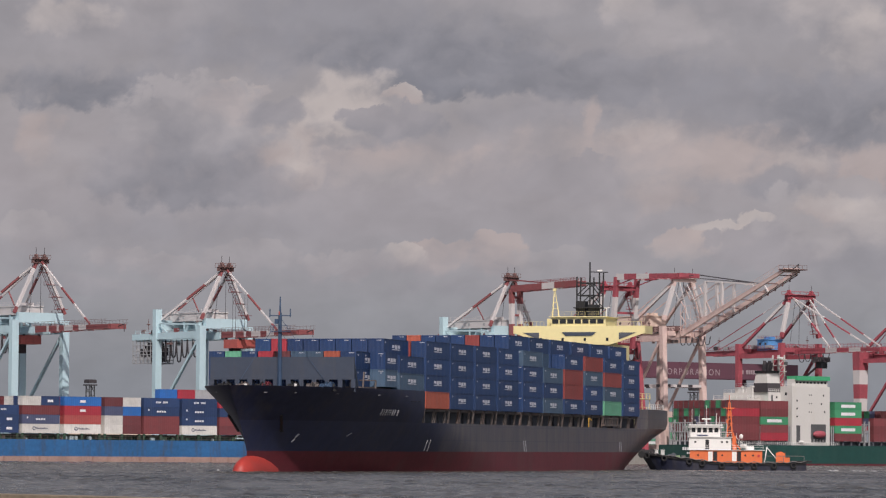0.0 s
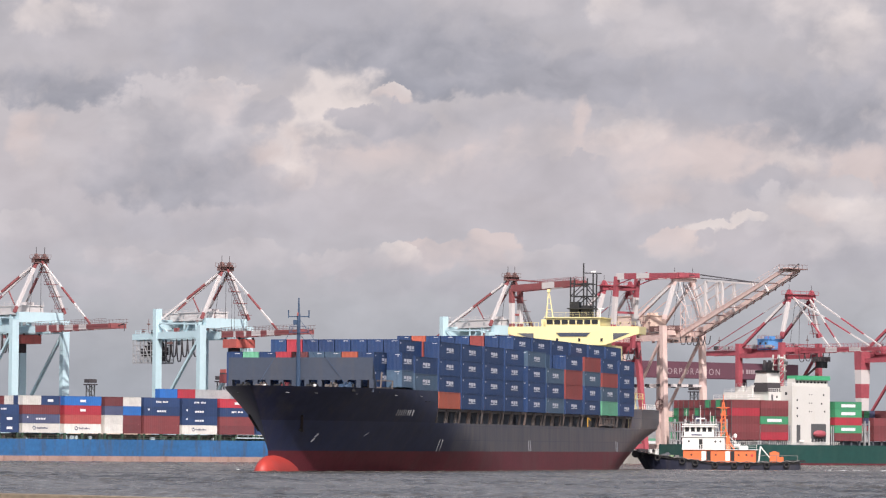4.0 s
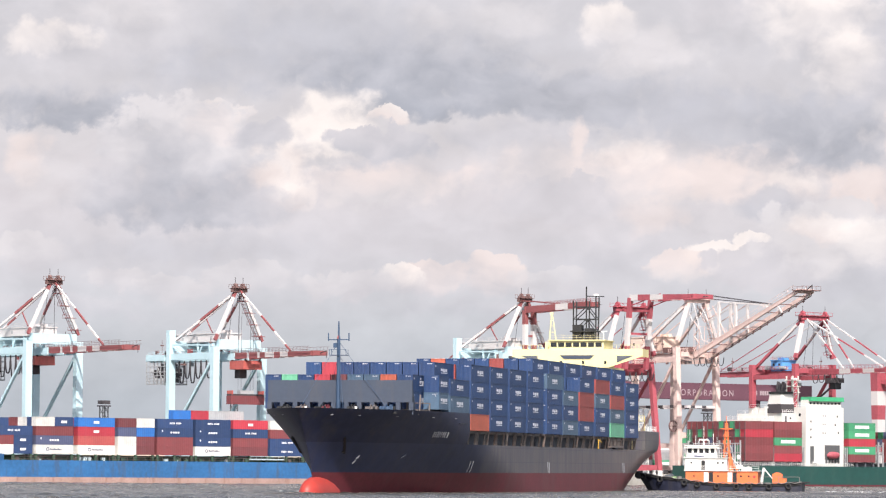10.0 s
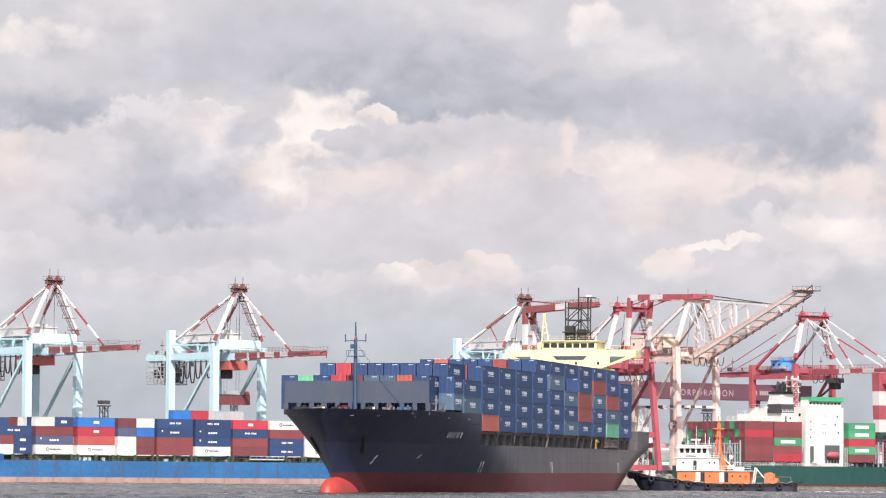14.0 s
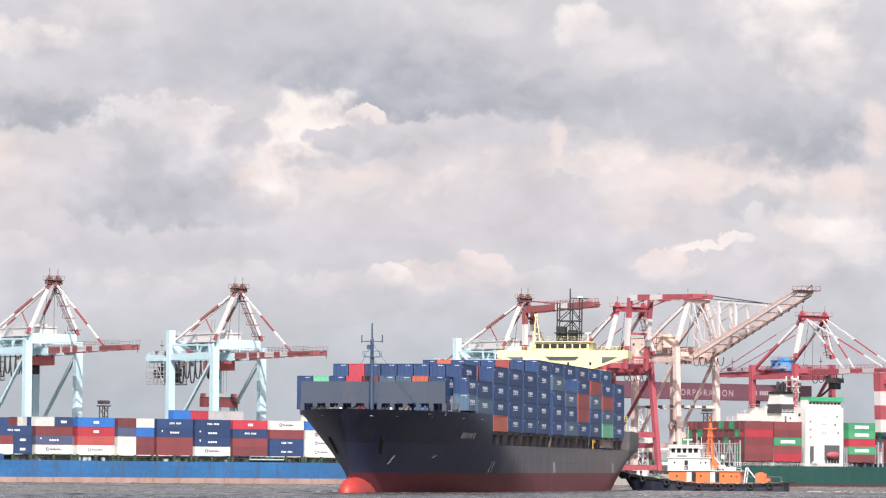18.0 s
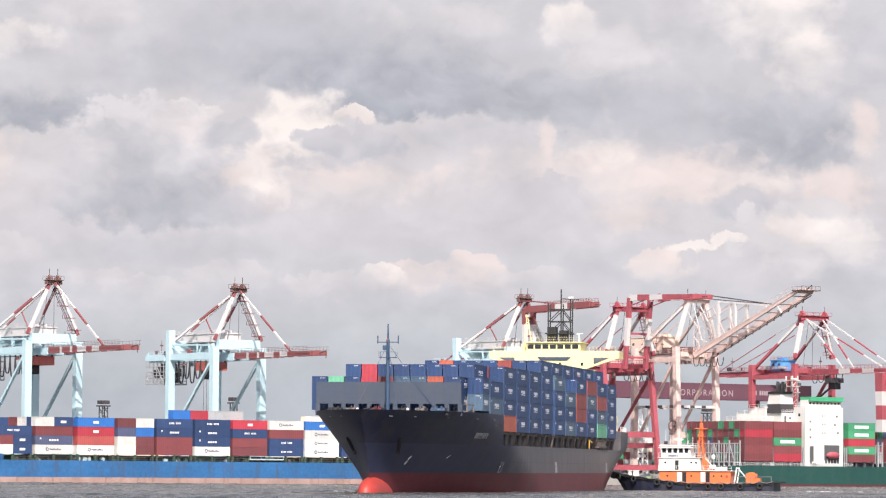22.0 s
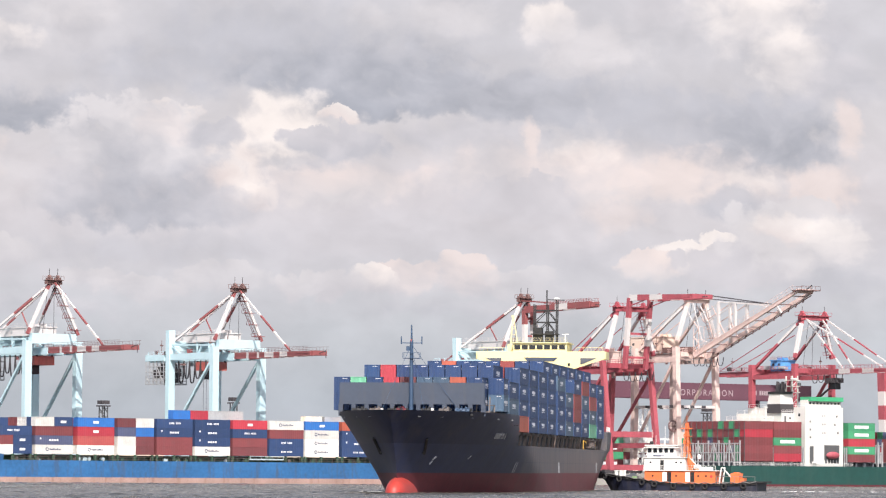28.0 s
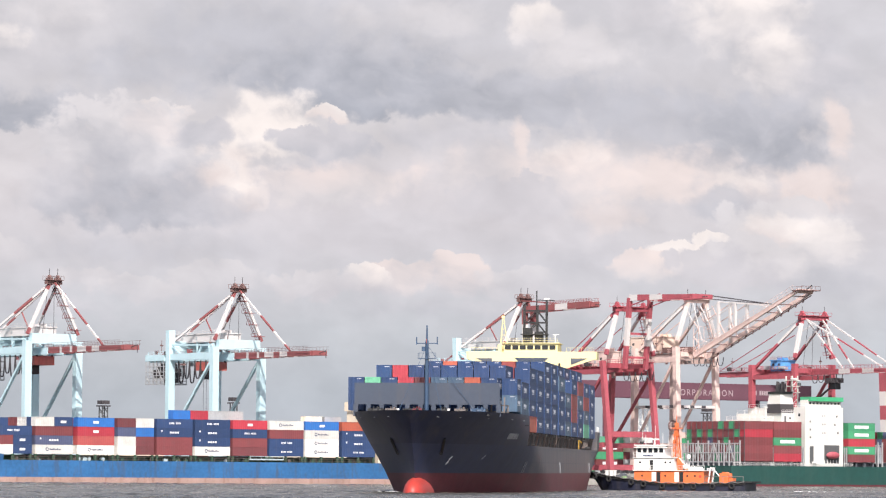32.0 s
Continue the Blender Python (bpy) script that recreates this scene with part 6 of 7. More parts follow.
def cable_reel(crane):
    """A big cable drum on the waterside leg and the striped tie walk between the legs."""
    sh = Shape()
    for i in range(16):
        a0, a1 = 2 * math.pi * i / 16, 2 * math.pi * (i + 1) / 16
        sh.beam((-10.9 + 1.75 * math.cos(a0), -0.6, 16 + 1.75 * math.sin(a0)), (-10.9 + 1.75 * math.cos(a1), -0.6, 16 + 1.75 * math.sin(a1)), 0.35)
        if i % 4 == 0:
            sh.beam((-10.9, -0.6, 16), (-10.9 + 1.75 * math.cos(a0), -0.6, 16 + 1.75 * math.sin(a0)), 0.2)
    sh.beam((-10.9, -0.6, 16), (-9.4, 0, 16), 0.4)
    part("cable_reel", sh, crane_top, crane, "rusty cable reel")
    for y in (0, 21.5):
        part("tie_walk", bands(Shape(), (-7.8, y, 22.5), (7.8, y, 22.5), 0.9, 0.9, ((0.12, 0), (0.3, 1), (0.42, 0), (0.62, 1), (0.74, 0), (1, 1))), (crane_dark, crane_white), crane, "black and white striped tie beam")
    for x in (-8.6, 8.6):
        part("tie_walk", bands(Shape(), (x, 0.9, 22.5), (x, 20.6, 22.5), 0.9, 0.9, ((0.12, 0), (0.3, 1), (0.42, 0), (0.62, 1), (0.74, 0), (1, 1))), (crane_dark, crane_white), crane, "black and white striped tie beam")


def folded_links(crane):
    """The slack, folded fore stays of a half-raised boom: two uprights, a chain of links over them and hanging loops."""
    for x in (-2.6, 2.6):
        def link(name, p, q, w, mat):
            part(name, Shape().beam((x, *p), (x, *q), w), mat, crane)
        link("stay_upright", (-13.8, 43.6), (-13.8, 56.8), 0.9, crane_white)
        link("stay_upright", (-22.0, 46.4), (-22.0, 56.2), 0.8, crane_white)
        link("stay_brace", (-17.6, 45.2), (-13.9, 50.5), 0.3, crane_pink)
        chain = ((-13.8, 56.8), (-22.0, 56.2), (-36.5, 55.0), (-38.5, 52.6))
        for p, q in zip(chain, chain[1:]):
            link("stay_link", p, q, 0.45, crane_white)
        for loop in (((3.0, 56.4), (-0.8, 50.7), (-13.8, 56.4)), ((-4.6, 56.0), (-8.6, 50.4), (-22.0, 56.0)), ((-1.0, 57.0), (-5.5, 44.5), (-9.5, 43.4))):
            for p, q in zip(loop, loop[1:]):
                link("stay_link", p, q, 0.26, crane_pink if x > 0 else crane_white)
    # stair cage and winch frames at the root of the boom
    sh = Shape()
    for y in (-3.0, -5.5):
        for x in (-4.0, -1.6):
            sh.beam((x, y, 39.5), (x, y, 49.0), 0.12)
        for k in range(5):
            sh.beam((-4.0, y, 40.5 + 2.1 * k), (-1.6, y, 40.5 + 2.1 * k), 0.1)
    for k in range(4):
        sh.beam((-4.0, -3.0 - 2.5 * (k % 2), 41.0 + 2.4 * k), (-4.0, -5.5 + 2.5 * (k % 2), 43.4 + 2.4 * k), 0.3, 0.2)
    part("root_stair", sh, crane_pink, crane)
    for y, w in ((2.0, 1.3), (-1.5, 1.0), (6.5, 1.5), (11.0, 1.2)):
        part("winch_box", Shape().box(-4.4, -2.8, y - w, y + w, 40.6, 42.0 + 0.3 * w), crane_top, crane)
    # rollers and hangers between the two girders of the boom
    way = Vector((0, -math.cos(PINK_LIFT), math.sin(PINK_LIFT)))
    hinge = Vector((0, -2.6, PINK_PORTAL - QUAY_Z - 0.2))
    for k in range(13):
        c = hinge + way * (5 + 3.7 * k)
        part("boom_hanger", Shape().beam(c + Vector((3.2, 0, -0.9)), c + Vector((3.2, 0.6, -2.0)), 0.35), crane_top, crane)
    part("boom_trolley_rail", Shape().beam(hinge + Vector((3.2, 0, -1.6)), hinge + way * 53 + Vector((3.2, 0, -1.1)), 0.3, 0.25), crane_top, crane)
    tip = hinge + way * 53
    sh = Shape().box(-4.2, 4.2, tip.y - 3.4, tip.y + 1.2, tip.z + 0.2, tip.z + 0.5)
    for y in (tip.y - 3.3, tip.y + 1.1):
        sh.beam((-4.1, y, tip.z + 1.7), (4.1, y, tip.z + 1.7), 0.1)
        for k in range(5):
            sh.beam((-4.1 + 2.05 * k, y, tip.z + 0.5), (-4.1 + 2.05 * k, y, tip.z + 1.7), 0.08)
    part("tip_platform", sh, crane_top, crane)


PINK_PORTAL, PINK_APEX, PINK_LIFT = 43.3, 62.0, radians(21.5)
PALE = dict(gauge=24.0, back=20.3, house=(4, 30), house_up=4.3, tall=2.3)
crane_one = quay_crane(-18.5, crane_blue, crane_white, "pale blue quay crane with red and white boom lowered", **PALE)
crane_two = quay_crane(46.8, crane_blue, crane_white, "pale blue quay crane with red and white boom lowered", **PALE)
quay_crane(157.5, crane_blue, crane_white, "pale blue quay crane with its jointed boom folded", "fold", portal=39.3, apex=59.8, out=32.5, boom_half=1.7, knee_up=-4.0, **PALE)
quay_crane(202.0, crane_bright_red, crane_pink, "bright red quay crane with its jointed boom folded", "fold", portal=38.0, apex=58.4, knee_up=2.6, knee_out=5.0, out=30.0, beams=1.0, house_up=1.2, top=5.6, boom_half=4.4,
           red=crane_bright_red, back=14, house=(8, 20), half=10.2, lean=4.5, leg_wide=1.65)
pink_crane = quay_crane(231.0, crane_pink, house_cream, "faded pink quay crane with its boom half raised", "out", portal=PINK_PORTAL, apex=PINK_APEX, out=56.0, lift=PINK_LIFT, top=4.0, boom_half=3.2,
                        red=crane_pink, boom_mats=pink_two, house=(13, 33), back=13, beams=0.2, house_up=1.8, tall=4.4, leg_wide=1.85, lean=1.5)
folded_links(pink_crane)
cable_reel(pink_crane)
boom_ropes(pink_crane)
RED = dict(beams=0.2, house_up=0.3, tall=3.6, top=5.2, red=crane_bright_red, stay_slim=0.42, stay_at=0.86, leg_wide=1.8)
red_crane = quay_crane(284.0, crane_bright_red, house_blue, "bright red quay crane with its boom lowered", "out", portal=39.0, apex=58.1, house=(12.5, 18), back=25, **RED)
travelling_crane = quay_crane(342.0, crane_bright_red, house_blue, "bright red quay crane with banded legs, travelling along the quay", "out", portal=38.7, apex=57.7, house=(4, 10), banded=True, back=3, **RED)


# trolleys with their hanging spreaders ride under the girders
def trolley(name, crane, label):
    ob = thing(name, crane.matrix_basis.copy(), label, "crane trolley")
    sh = Shape().box(-3.4, 3.4, -3.6, 3.6, -2.0, 0.6)
    part("trolley_frame", sh, trolley_red, ob)
    sh = Shape().box(-1.4, 1.2, 1.2, 3.8, -4.6, -2.0)
    part("driver_cab", sh, crane_dark, ob, "dark glazed driver cab")
    for x in (-2.6, 2.6):
        for y in (-3.6, 3.4):
            part("wheel", Shape().tube((x - 0.2, y, 0.75), (x + 0.2, y, 0.75), 0.4, 10), crane_dark, ob)
    return ob


def spreader(crane):
    ob = thing("spreader", crane.matrix_basis.copy(), "orange-red lifting spreader carrying a dull red container", "spreader")
    part("frame", Shape().box(-6.0, 6.0, -1.2, 1.2, 0.0, 0.5), crane_dark, ob)
    part("head_block", Shape().box(-2.4, 2.4, -0.9, 0.9, 0.5, 1.6), cage_grey, ob)
    for x in (-5.6, 5.6):
        part("guide_arm", Shape().box(x - 0.25, x + 0.25, -1.3, 1.3, 0.3, 1.5), trolley_red, ob)
    for x in (-2.2, 2.2):
        for y in (-0.8, 0.8):
            part("hoist_rope", Shape().tube((x, y, 1.5), (x, y, 24), 0.05, 5), crane_dark, ob)
    container(ob, 0, 0, -2.6, "brown", 12.19, "", turn=90)
    return ob


trolley_two = trolley("trolley", crane_two, "red trolley with a dark cab under the crane girder")
trolley_one = trolley("trolley", crane_one, "red trolley with a dark cab under the crane girder")
load_two = spreader(crane_two)
trolley_three = thing("trolley", red_crane.matrix_basis.copy(), "dark trolley with its cab and slanting arm under the crane boom", "crane trolley")
part("trolley_frame", Shape().box(-2.4, 2.4, -1.8, 1.8, -1.4, 0.2), crane_dark, trolley_three)
part("driver_cab", Shape().box(-1.3, 1.3, -1.5, 1.5, -3.6, -1.4), glass_dark, trolley_three)
part("tow_arm", Shape().beam((0, 1.2, -2.4), (0, 7.6, -6.2), 0.6, 0.5), crane_dark, trolley_three, "dark slanting arm")


# ---- tug: local x aft, y away from the camera ----
tug_black = material("tug_black", (0.012, 0.015, 0.034), 0.5, vary=0.3, stain=(0.08, 0.07, 0.06), stain_amount=0.5, stain_scale=0.5)
tug_orange = material("tug_orange", (0.72, 0.165, 0.055), 0.5, vary=0.08, stain=(0.45, 0.16, 0.07), stain_amount=0.35, stain_scale=0.6)
rubber = material("tyre_rubber", (0.022, 0.022, 0.024), 0.85, vary=0.3)
tug = thing("tugboat", pose(40, 745, 0), "black-hulled harbour tug with white and orange house", "tugboat")
TUG_N = 24


def tug_line(z):
    line = []
    for i in range(TUG_N + 1):
        x = 34 * i / TUG_N
        rise = 2.3 * max(0, 1 - x / 17) ** 1.5 + 0.25 * max(0, (x - 26) / 8)
        w = 4.9 * (1 - max(0, 1 - x / 11) ** 2.2) ** 0.6 * (1 - 0.14 * max(0, (x - 24) / 10) ** 2)
        line.append((x - 2.6 * (z / 1.6) * max(0, 1 - x / 8), w, z + rise * max(0, z) / 1.6))
    return line


sh = Shape()
levels = [tug_line(z) for z in (-1.0, 0.0, 0.6, 1.1, 1.6)]
for k in range(4):
    for side in (-1, 1):
        v = [(x, side * w, z) for row in levels[k:k + 2] for x, w, z in row]
        sh.faces(v, [(i, i + 1, TUG_N + 2 + i, TUG_N + 1 + i) for i in range(TUG_N)])
    (x, w, z), (x2, w2, z2) = levels[k][-1], levels[k + 1][-1]
    sh.faces([(x, -w, z), (x, w, z), (x2, w2, z2), (x2, -w2, z2)], [(0, 1, 2, 3)])
v = [(x, side * (w - 0.02), z - 0.65) for side in (-1, 1) for x, w, z in levels[-1]]
sh.faces(v, [(i, i + 1, TUG_N + 2 + i, TUG_N + 1 + i) for i in range(TUG_N)])
part("hull", sh, tug_black, tug)
sh = Shape()
for side in (-1, 1):
    for (x, w, z), (x2, w2, z2) in zip(levels[-1], levels[-1][1:]):
        sh.beam((x, side * (w + 0.12), z - 0.25), (x2, side * (w2 + 0.12), z2 - 0.25), 0.3, 0.4)
part("rubbing_strake", sh, rubber, tug)


def tyre_mesh():
    sh = Shape()
    n1, n2 = 12, 6
    v = []
    for i in range(n1):
        a = 2 * math.pi * i / n1
        for j in range(n2):
            b = 2 * math.pi * j / n2
            r = 0.5 + 0.2 * math.cos(b)
            v.append((r * math.cos(a), 0.24 * math.sin(b), r * math.sin(a)))
    sh.faces(v, [(i * n2 + j, i * n2 + (j + 1) % n2, ((i + 1) % n1) * n2 + (j + 1) % n2, ((i + 1) % n1) * n2 + j) for i in range(n1) for j in range(n2)])
    return sh.mesh("tyre", rubber, smooth=True)


tyre = tyre_mesh()
for i in (1, 3, 6, 8, 11, 14, 16, 19, 22):
    x, w, z = levels[-1][i]
    for side in (-1, 1):
        x2, w2, _ = levels[-1][i + 1]
        part("tyre", tyre, (), tug, m=pose(x, side * (w + 0.42), z - 0.65, 0, 0, math.degrees(math.atan2(side * (w2 - w), x2 - x))))
part("bow_fender", Shape().tube((-2.0, -2.0, 3.2), (-2.0, 2.0, 3.2), 0.75, 12), rubber, tug, "black rubber bow fender")
sh = Shape().box(8.6, 24.4, -3.3, 3.3, 0.7, 4.1)
tug_house = part("deckhouse", sh, tug_orange, tug, "orange lower deckhouse")
for x, wd, m in ((12.6, 1.0, white_paint), (13.7, 0.9, dark_steel), (17.8, 1.0, white_paint), (18.9, 0.9, dark_steel)):
    part("door", Shape().box(x, x + wd, -3.36, -3.28, 1.7, 3.8), m, tug_house)
for x in (10.4, 15.7, 20.7, 22.4):
    part("porthole", Shape().tube((x, -3.36, 3.0), (x, -3.28, 3.0), 0.22, 10), dark_steel, tug_house)
part("life_ring", Shape().tube((23.6, -3.36, 2.9), (23.6, -3.28, 2.9), 0.3, 12), marking_red, tug)
part("boat_deck", Shape().box(8.3, 25.0, -3.6, 3.6, 4.1, 4.22), white_paint, tug)
sh = Shape().box(8.4, 17.6, -2.9, 2.9, 4.22, 6.9)
tug_cabin = part("cabin", sh, white_paint, tug, "white upper cabin")
part("door", Shape().box(12.0, 12.8, -2.96, -2.88, 4.3, 6.4), dark_steel, tug_cabin)
part("door", Shape().box(13.0, 13.8, -2.96, -2.88, 4.3, 6.4), white_paint, tug_cabin)
for x in (9.8, 15.6, 16.7):
    part("porthole", Shape().tube((x, -2.96, 5.9), (x, -2.88, 5.9), 0.24, 10), dark_steel, tug_cabin)
part("bridge_deck", Shape().box(8.1, 18.0, -3.2, 3.2, 6.9, 7.02), white_paint, tug)
sh = Shape().box(8.7, 15.2, -2.1, 2.1, 7.02, 9.5)
tug_bridge = part("wheelhouse", sh, white_paint, tug, "white wheelhouse")
for i in range(5):
    x = 8.95 + 1.25 * i
    part("window", Shape().box(x, x + 0.85, -2.16, -2.08, 7.95, 9.0), glass_dark, tug_bridge)
for i in range(3):
    y = -1.7 + 1.2 * i
    part("window", Shape().box(8.64, 8.72, y, y + 0.9, 7.95, 9.0), glass_dark, tug_bridge)
part("wheelhouse_roof", Shape().box(8.3, 15.8, -2.5, 2.5, 9.5, 9.75), white_paint, tug)
part("searchlight", Shape().tube((9.2, -1, 10.2), (9.9, -1, 10.2), 0.35, 10), dark_steel, tug)
sh = Shape()
for y in (-0.8, 0.8):
    sh.beam((17.9, y, 6.9), (17.35, y * 0.6, 14.6), 0.24, 0.24)
    sh.beam((16.7, y, 6.9), (17.1, y * 0.6, 14.6), 0.2, 0.2)
for z in (8.4, 10.0, 11.6, 13.2):
    sh.beam((17.4, -0.8, z), (17.4, 0.8, z), 0.2)
    sh.box(16.6, 18.1, -0.9, 0.9, z, z + 0.1)
    sh.beam((16.6, -0.7, z - 1.4), (17.8, -0.7, z), 0.14)
sh.box(16.9, 17.7, -0.5, 0.5, 11.7, 12.6)
sh.box(16.5, 16.9, -0.4, 0.4, 10.1, 10.8)
sh.beam((15.8, 0, 13.4), (18.6, 0, 13.4), 0.14)
sh.tube((17.2, 0, 14.4), (17.2, 0, 16.2), 0.07, 6)
sh.beam((17.6, -0.8, 7), (19.6, -0.8, 4.3), 0.3)
sh.beam((17.6, 0.8, 7), (19.6, 0.8, 4.3), 0.3)
part("mast", sh, tug_orange, tug, "orange lattice mast")
sh = Shape().beam((18.4, -1.2, 4.2), (18.2, -1.2, 7.2), 0.9, 1.1)
sh.tube((18.1, -1.2, 7.2), (18.0, -1.2, 8.0), 0.22, 8)
part("funnel", sh, tug_orange, tug)
part("radome", Shape().tube((19.8, 0.6, 6.7), (19.8, 0.6, 7.0), 0.25, 12, 0.4).tube((19.8, 0.6, 7.0), (19.8, 0.6, 7.4), 0.4, 12).tube((19.8, 0.6, 7.4), (19.8, 0.6, 7.7), 0.4, 12, 0.15), white_paint, tug)
sh = Shape().box(20.6, 22.6, -2.0, 2.0, 4.22, 5.0)
part("vent_casing", sh, white_paint, tug)
sh = Shape()
for x in (8.4, 10.4, 12.4, 14.4, 16.4, 18.4, 20.4, 22.4, 24.6):
    sh.beam((x, -3.5, 4.2), (x, -3.5, 5.2), 0.06)
    if x < 18:
        sh.beam((x, -3.1, 7.0), (x, -3.1, 8.0), 0.06)
for z in (4.7, 5.2):
    sh.beam((8.4, -3.5, z), (24.6, -3.5, z), 0.06)
for z in (7.5, 8.0):
    sh.beam((8.4, -3.1, z), (17.8, -3.1, z), 0.06)
part("railing", sh, white_paint, tug)
sh = Shape()
for y in (-1.5, 1.5):
    sh.beam((24.8, y, 0.75), (25.4, y, 4.8), 0.25)
sh.beam((25.4, -1.5, 4.8), (25.4, 1.5, 4.8), 0.25)
sh.beam((25.4, 0, 4.8), (28.0, 0, 1.7), 0.2)
part("towing_gantry", sh, white_paint, tug)
sh = Shape().tube((28.4, -1.2, 2.9), (28.4, 1.2, 2.9), 1.0, 14)
sh.box(27.4, 29.4, -1.5, -1.2, 0.75, 3.6)
sh.box(27.4, 29.4, 1.2, 1.5, 0.75, 3.6)
part("towing_winch", sh, tug_orange, tug, "orange towing winch")
part("winch_cover", Shape().box(29.4, 30.4, -1.0, 1.0, 0.75, 2.6), tug_orange, tug)
for x, y in ((1.2, 0), (2.6, 1.2), (2.6, -1.2)):
    part("bollard", Shape().tube((x, y, 2.2), (x, y, 4.0), 0.4, 8).tube((x, y, 4.0), (x, y, 4.15), 0.52, 8), white_paint, tug)
part("bow_winch", Shape().box(3.8, 4.6, -1.4, 1.4, 1.8, 3.2).box(5.6, 6.3, -1.4, 1.4, 1.8, 3.0).tube((5.0, -1.3, 3.0), (5.0, 1.3, 3.0), 0.5, 12), deck_grey, tug, "grey bow winch")
part("stern_platform", Shape().box(30.5, 35.2, -4.0, 4.0, 1.75, 2.1), rubber, tug)


# deck gear, ropes, aerials and stairs
coil_green = material("rope_green", (0.20, 0.30, 0.16), 0.9, vary=0.3, grain=2)
rope_grey = material("rope_grey", (0.17, 0.165, 0.16), 0.9, vary=0.2, grain=2)
for x, y, r0, m in ((5.9, -2.0, 0.7, coil_green), (7.2, -2.6, 0.6, rope_grey), (26.4, -2.4, 0.7, rope_grey), (31.4, -1.6, 0.6, coil_green)):
    part("rope_coil", Shape().tube((x, y, 2.0 if x < 10 else 0.9), (x, y, 2.9 if x < 10 else 1.7), r0, 12, r0 * 0.8), m, tug)
for i in range(0, TUG_N - 1, 2):
    (x, w, z), (x2, w2, z2) = levels[-1][i], levels[-1][i + 2]
    part("fender_rope", Shape().tube((x, -w - 0.5, z + 0.05), ((x + x2) / 2, -(w + w2) / 2 - 0.5, (z + z2) / 2 - 0.3), 0.09, 5).tube(((x + x2) / 2, -(w + w2) / 2 - 0.5, (z + z2) / 2 - 0.3), (x2, -w2 - 0.5, z2 + 0.05), 0.09, 5), rope_grey, tug)
for x, h, y in ((9.0, 3.4, 1.2), (10.6, 2.2, -1.4), (12.2, 4.2, 0.4), (14.4, 2.6, -1.0), (15.0, 1.8, 1.4)):
    part("aerial", Shape().tube((x, y, 9.7), (x, y, 9.7 + h), 0.05, 5), white_paint, tug)
part("radar_scanner", Shape().box(11.2, 13.2, -0.3, 0.3, 10.8, 11.1).tube((12.2, 0, 9.7), (12.2, 0, 10.8), 0.15, 6), white_paint, tug)
part("wheelhouse_brow", Shape().box(8.2, 15.9, -2.6, 2.6, 9.05, 9.25), white_paint, tug)
sh = Shape().beam((18.8, -3.2, 6.9), (21.2, -3.2, 4.3), 0.5, 0.12)
for k in range(5):
    sh.beam((18.8 + 0.6 * k, -3.45, 6.9 - 0.65 * k), (18.8 + 0.6 * k, -3.45, 7.8 - 0.65 * k), 0.06)
part("stair", sh, white_paint, tug)
part("life_raft", Shape().tube((19.6, -2.8, 5.0), (21.0, -2.8, 5.0), 0.42, 12), white_paint, tug)
part("sign_bar", Shape().box(10.2, 12.6, -2.17, -2.09, 7.2, 7.55), marking_navy, tug)
part("bulwark_rail", Shape().tube((25.0, -4.3, 2.9), (33.5, -4.0, 2.9), 0.07, 6).tube((25.0, -4.3, 1.4), (25.0, -4.3, 2.9), 0.07, 6).tube((29.0, -4.2, 1.4), (29.0, -4.2, 2.9), 0.07, 6).tube((33.5, -4.0, 1.4), (33.5, -4.0, 2.9), 0.07, 6), rope_grey, tug)


# the house is low for the tug's length
for o in tug.children:
    low = o.name.split(".")[0] in ("hull", "tyre", "rubbing_strake", "bow_fender", "stern_platform")
    o.matrix_basis = Matrix.Translation((0, 0, 0 if low else 0.25)) @ Matrix.Diagonal((0.91, 0.91, 0.95 if low else 0.91, 1)) @ o.matrix_basis


def foam_patch(name, x0, x1, y0, y1, count, seed, parent, m=None):
    """White water: many small flat flecks lying on the surface."""
    r = random.Random(seed)
    sh = Shape()
    for _ in range(count):
        x, y = r.uniform(x0, x1), r.gauss((y0 + y1) / 2, (y1 - y0) / 4)
        a, b, h = r.uniform(0.3, 1.5), r.uniform(0.2, 0.8), r.uniform(0.03, 0.14)
        pts = [(x + a * math.cos(q) * r.uniform(0.6, 1.2), y + b * math.sin(q) * r.uniform(0.6, 1.2), 0.02) for q in [k * math.pi / 3 for k in range(6)]]
        sh.faces(pts + [(x, y, h)], [(k, (k + 1) % 6, 6) for k in range(6)])
    ob = part(name, sh, foam_white, parent, m=m)
    return tagged(ob, "broken white wake foam", kind="stuff")


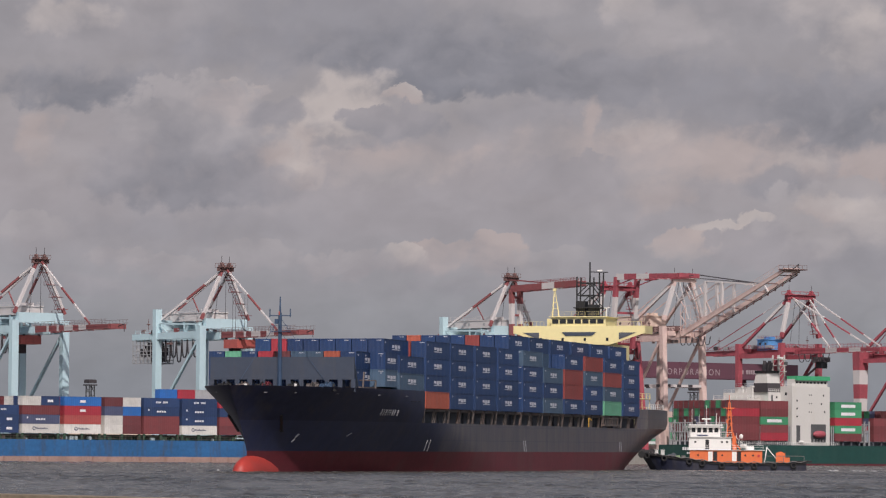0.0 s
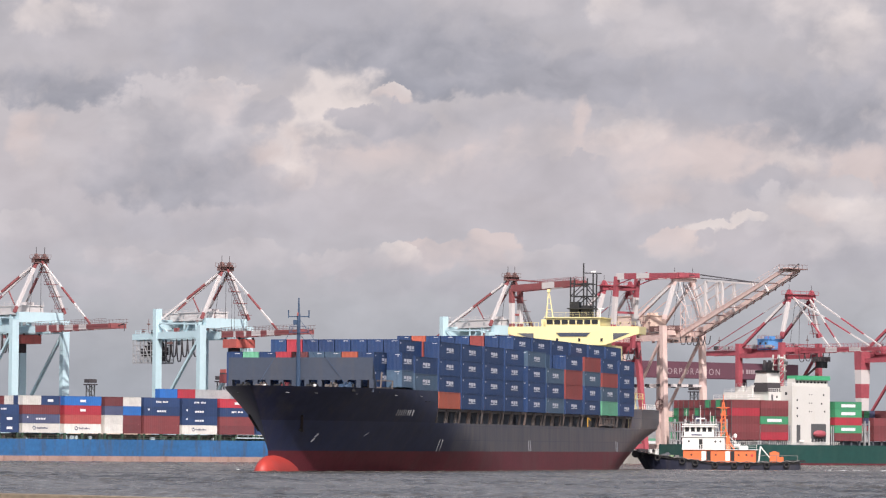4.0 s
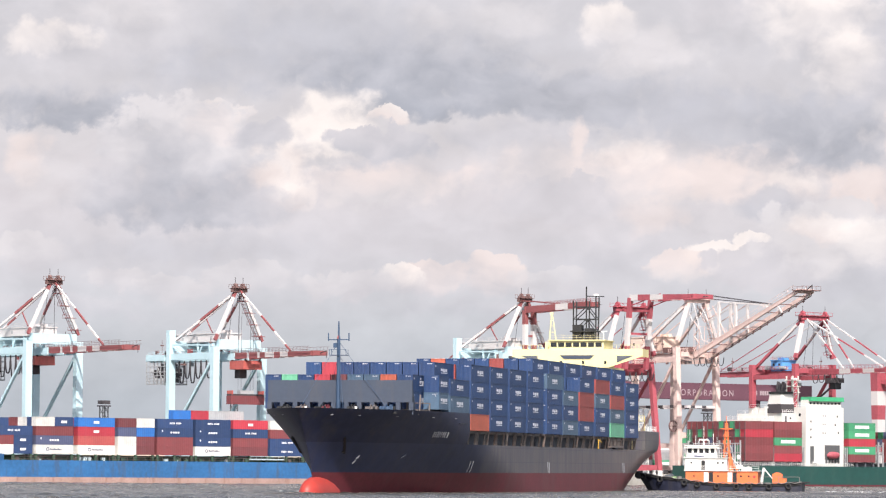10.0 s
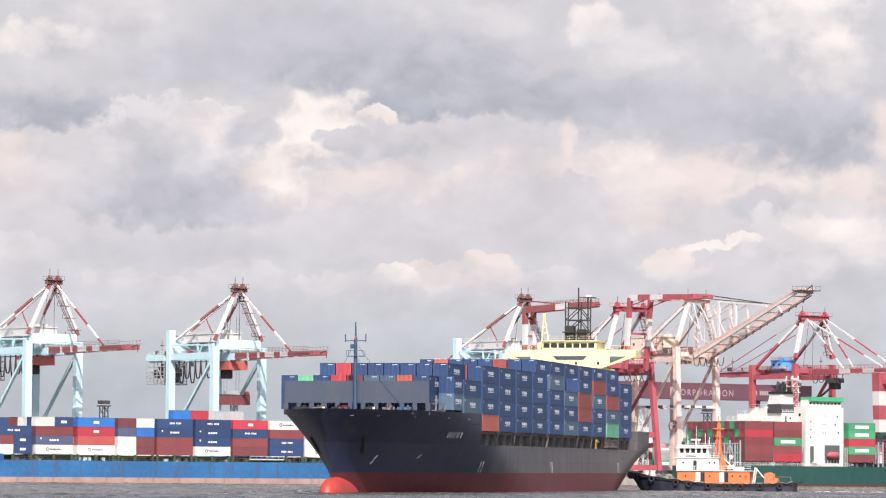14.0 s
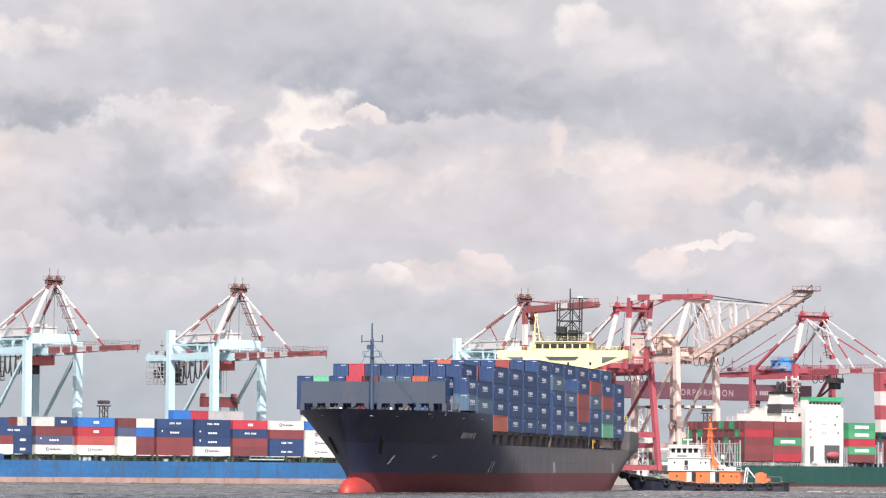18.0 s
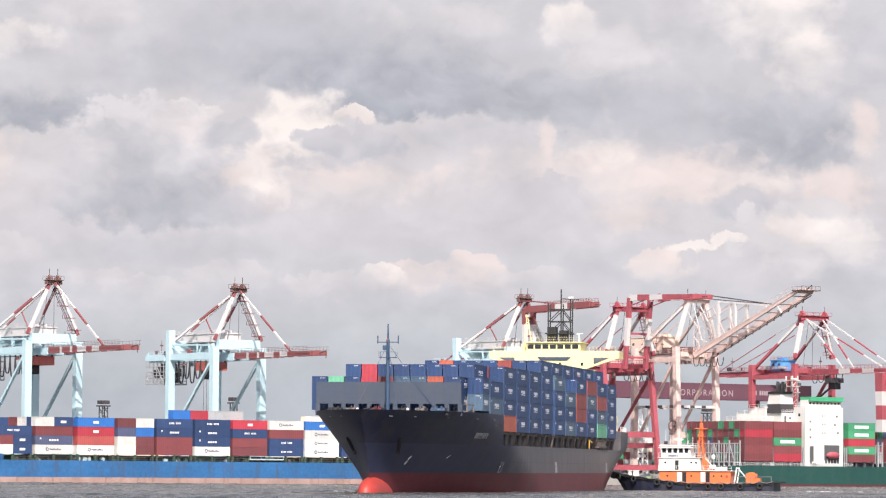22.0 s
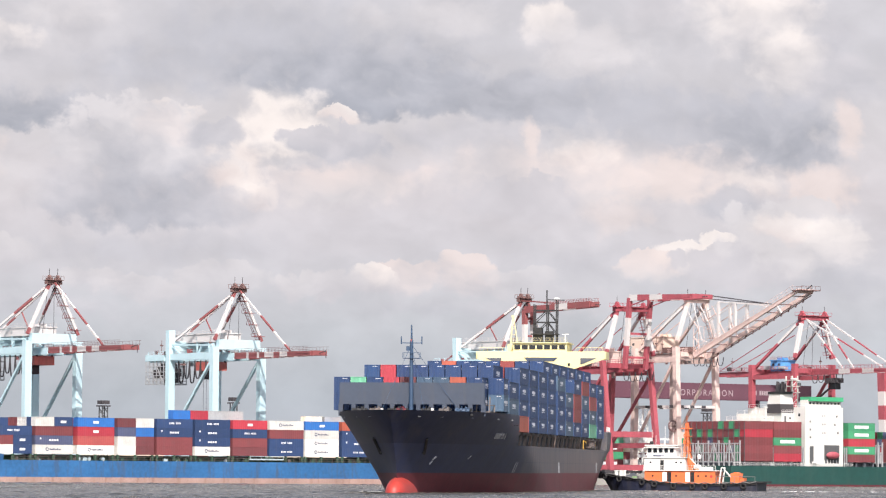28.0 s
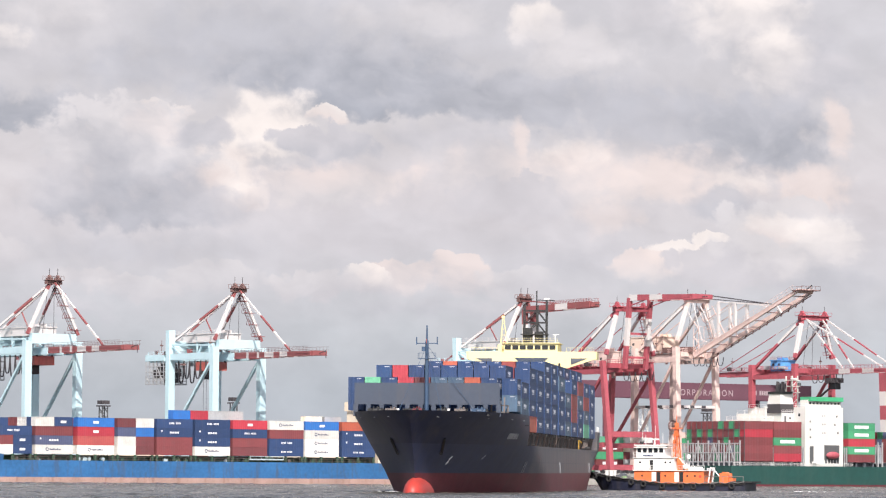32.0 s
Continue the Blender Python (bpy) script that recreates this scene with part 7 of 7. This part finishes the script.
foam_white = material("foam", (0.72, 0.74, 0.74), 0.8, vary=0.2, grain=2)
foam_patch("bow_foam", -6, -2.5, 3, 9, 7, 9, ship)
foam_patch("wake_foam", 35, 56, -3, 4, 60, 3, tug)

# ---- movement ----
def motions():
    # the ship swings its bow round while it is towed by the stern
    rows = []
    for t in (0, 2, 4, 6, 8, 10, 12, 14, 16, 18, 20, 22, 24, 26, 28, 30, 32):
        x = -26.05 + 0.71 * t - 0.0006 * t * t
        y = 533.5 + 1.27 * t - 0.0165 * t * t
        turn = 17.5 - 0.30 * t - 0.001 * t * t
        rows.append((t, pose(x, y, 0.2, 0.12, 0, -turn)))
    walk(ship, rows)
    # the tug keeps to the stern
    walk(tug, [(t, pose(44.6 - 0.296 * t - 0.00295 * t * t, 742, 0, 0, 0, -(5 + 0.5 * t))) for t in (0, 4, 8, 12, 16, 20, 24, 28, 32)])
    # the crane works its trolley and load
    base = crane_two.matrix_basis
    z0 = 38.5 - QUAY_Z - 2.3
    along = ((0, -8.0), (3.5, -7.6), (6, -6.7), (9, -5.3), (11, -2.2), (13, 1.7), (14.5, 4.4), (17, 8.3), (19, 12.2), (21, 14.0), (23, 14.4), (32, 14.4))
    drop = ((0, 10.0), (3.5, 10.0), (6, 9.9), (9, 9.9), (11, 9.9), (13, 9.9), (14.5, 9.9), (17, 9.9), (19, 12.0), (21, 15.5), (23, 20.5), (32, 27.5))
    walk(trolley_two, [(t, base @ pose(0, y, z0)) for t, y in along])
    walk(load_two, [(t, base @ pose(0, y, z0 - d)) for (t, y), (_, d) in zip(along, drop)])
    trolley_one.matrix_basis = crane_one.matrix_basis @ pose(0, 8, z0)
    trolley_three.matrix_basis = red_crane.matrix_basis @ pose(0, -10.5, z0 + 0.2)
    # the last crane travels slowly along its rails
    walk(travelling_crane, [(t, HARBOUR @ pose(342.0 + 0.2 * t, 34, QUAY_Z)) for t in (0, 16, 32)])
    # the chop runs before the wind
    walk(waves, [(t, pose(-7 + 0.45 * t, 0.5 * t - 8, 0)) for t in (0, 8, 16, 24, 32)])
    # the cloud cover drifts
    walk(clouds, [(t, pose(18.3 - 36.6 * t / 32, 0, 0)) for t in (0, 8, 16, 24, 32)])


motions()
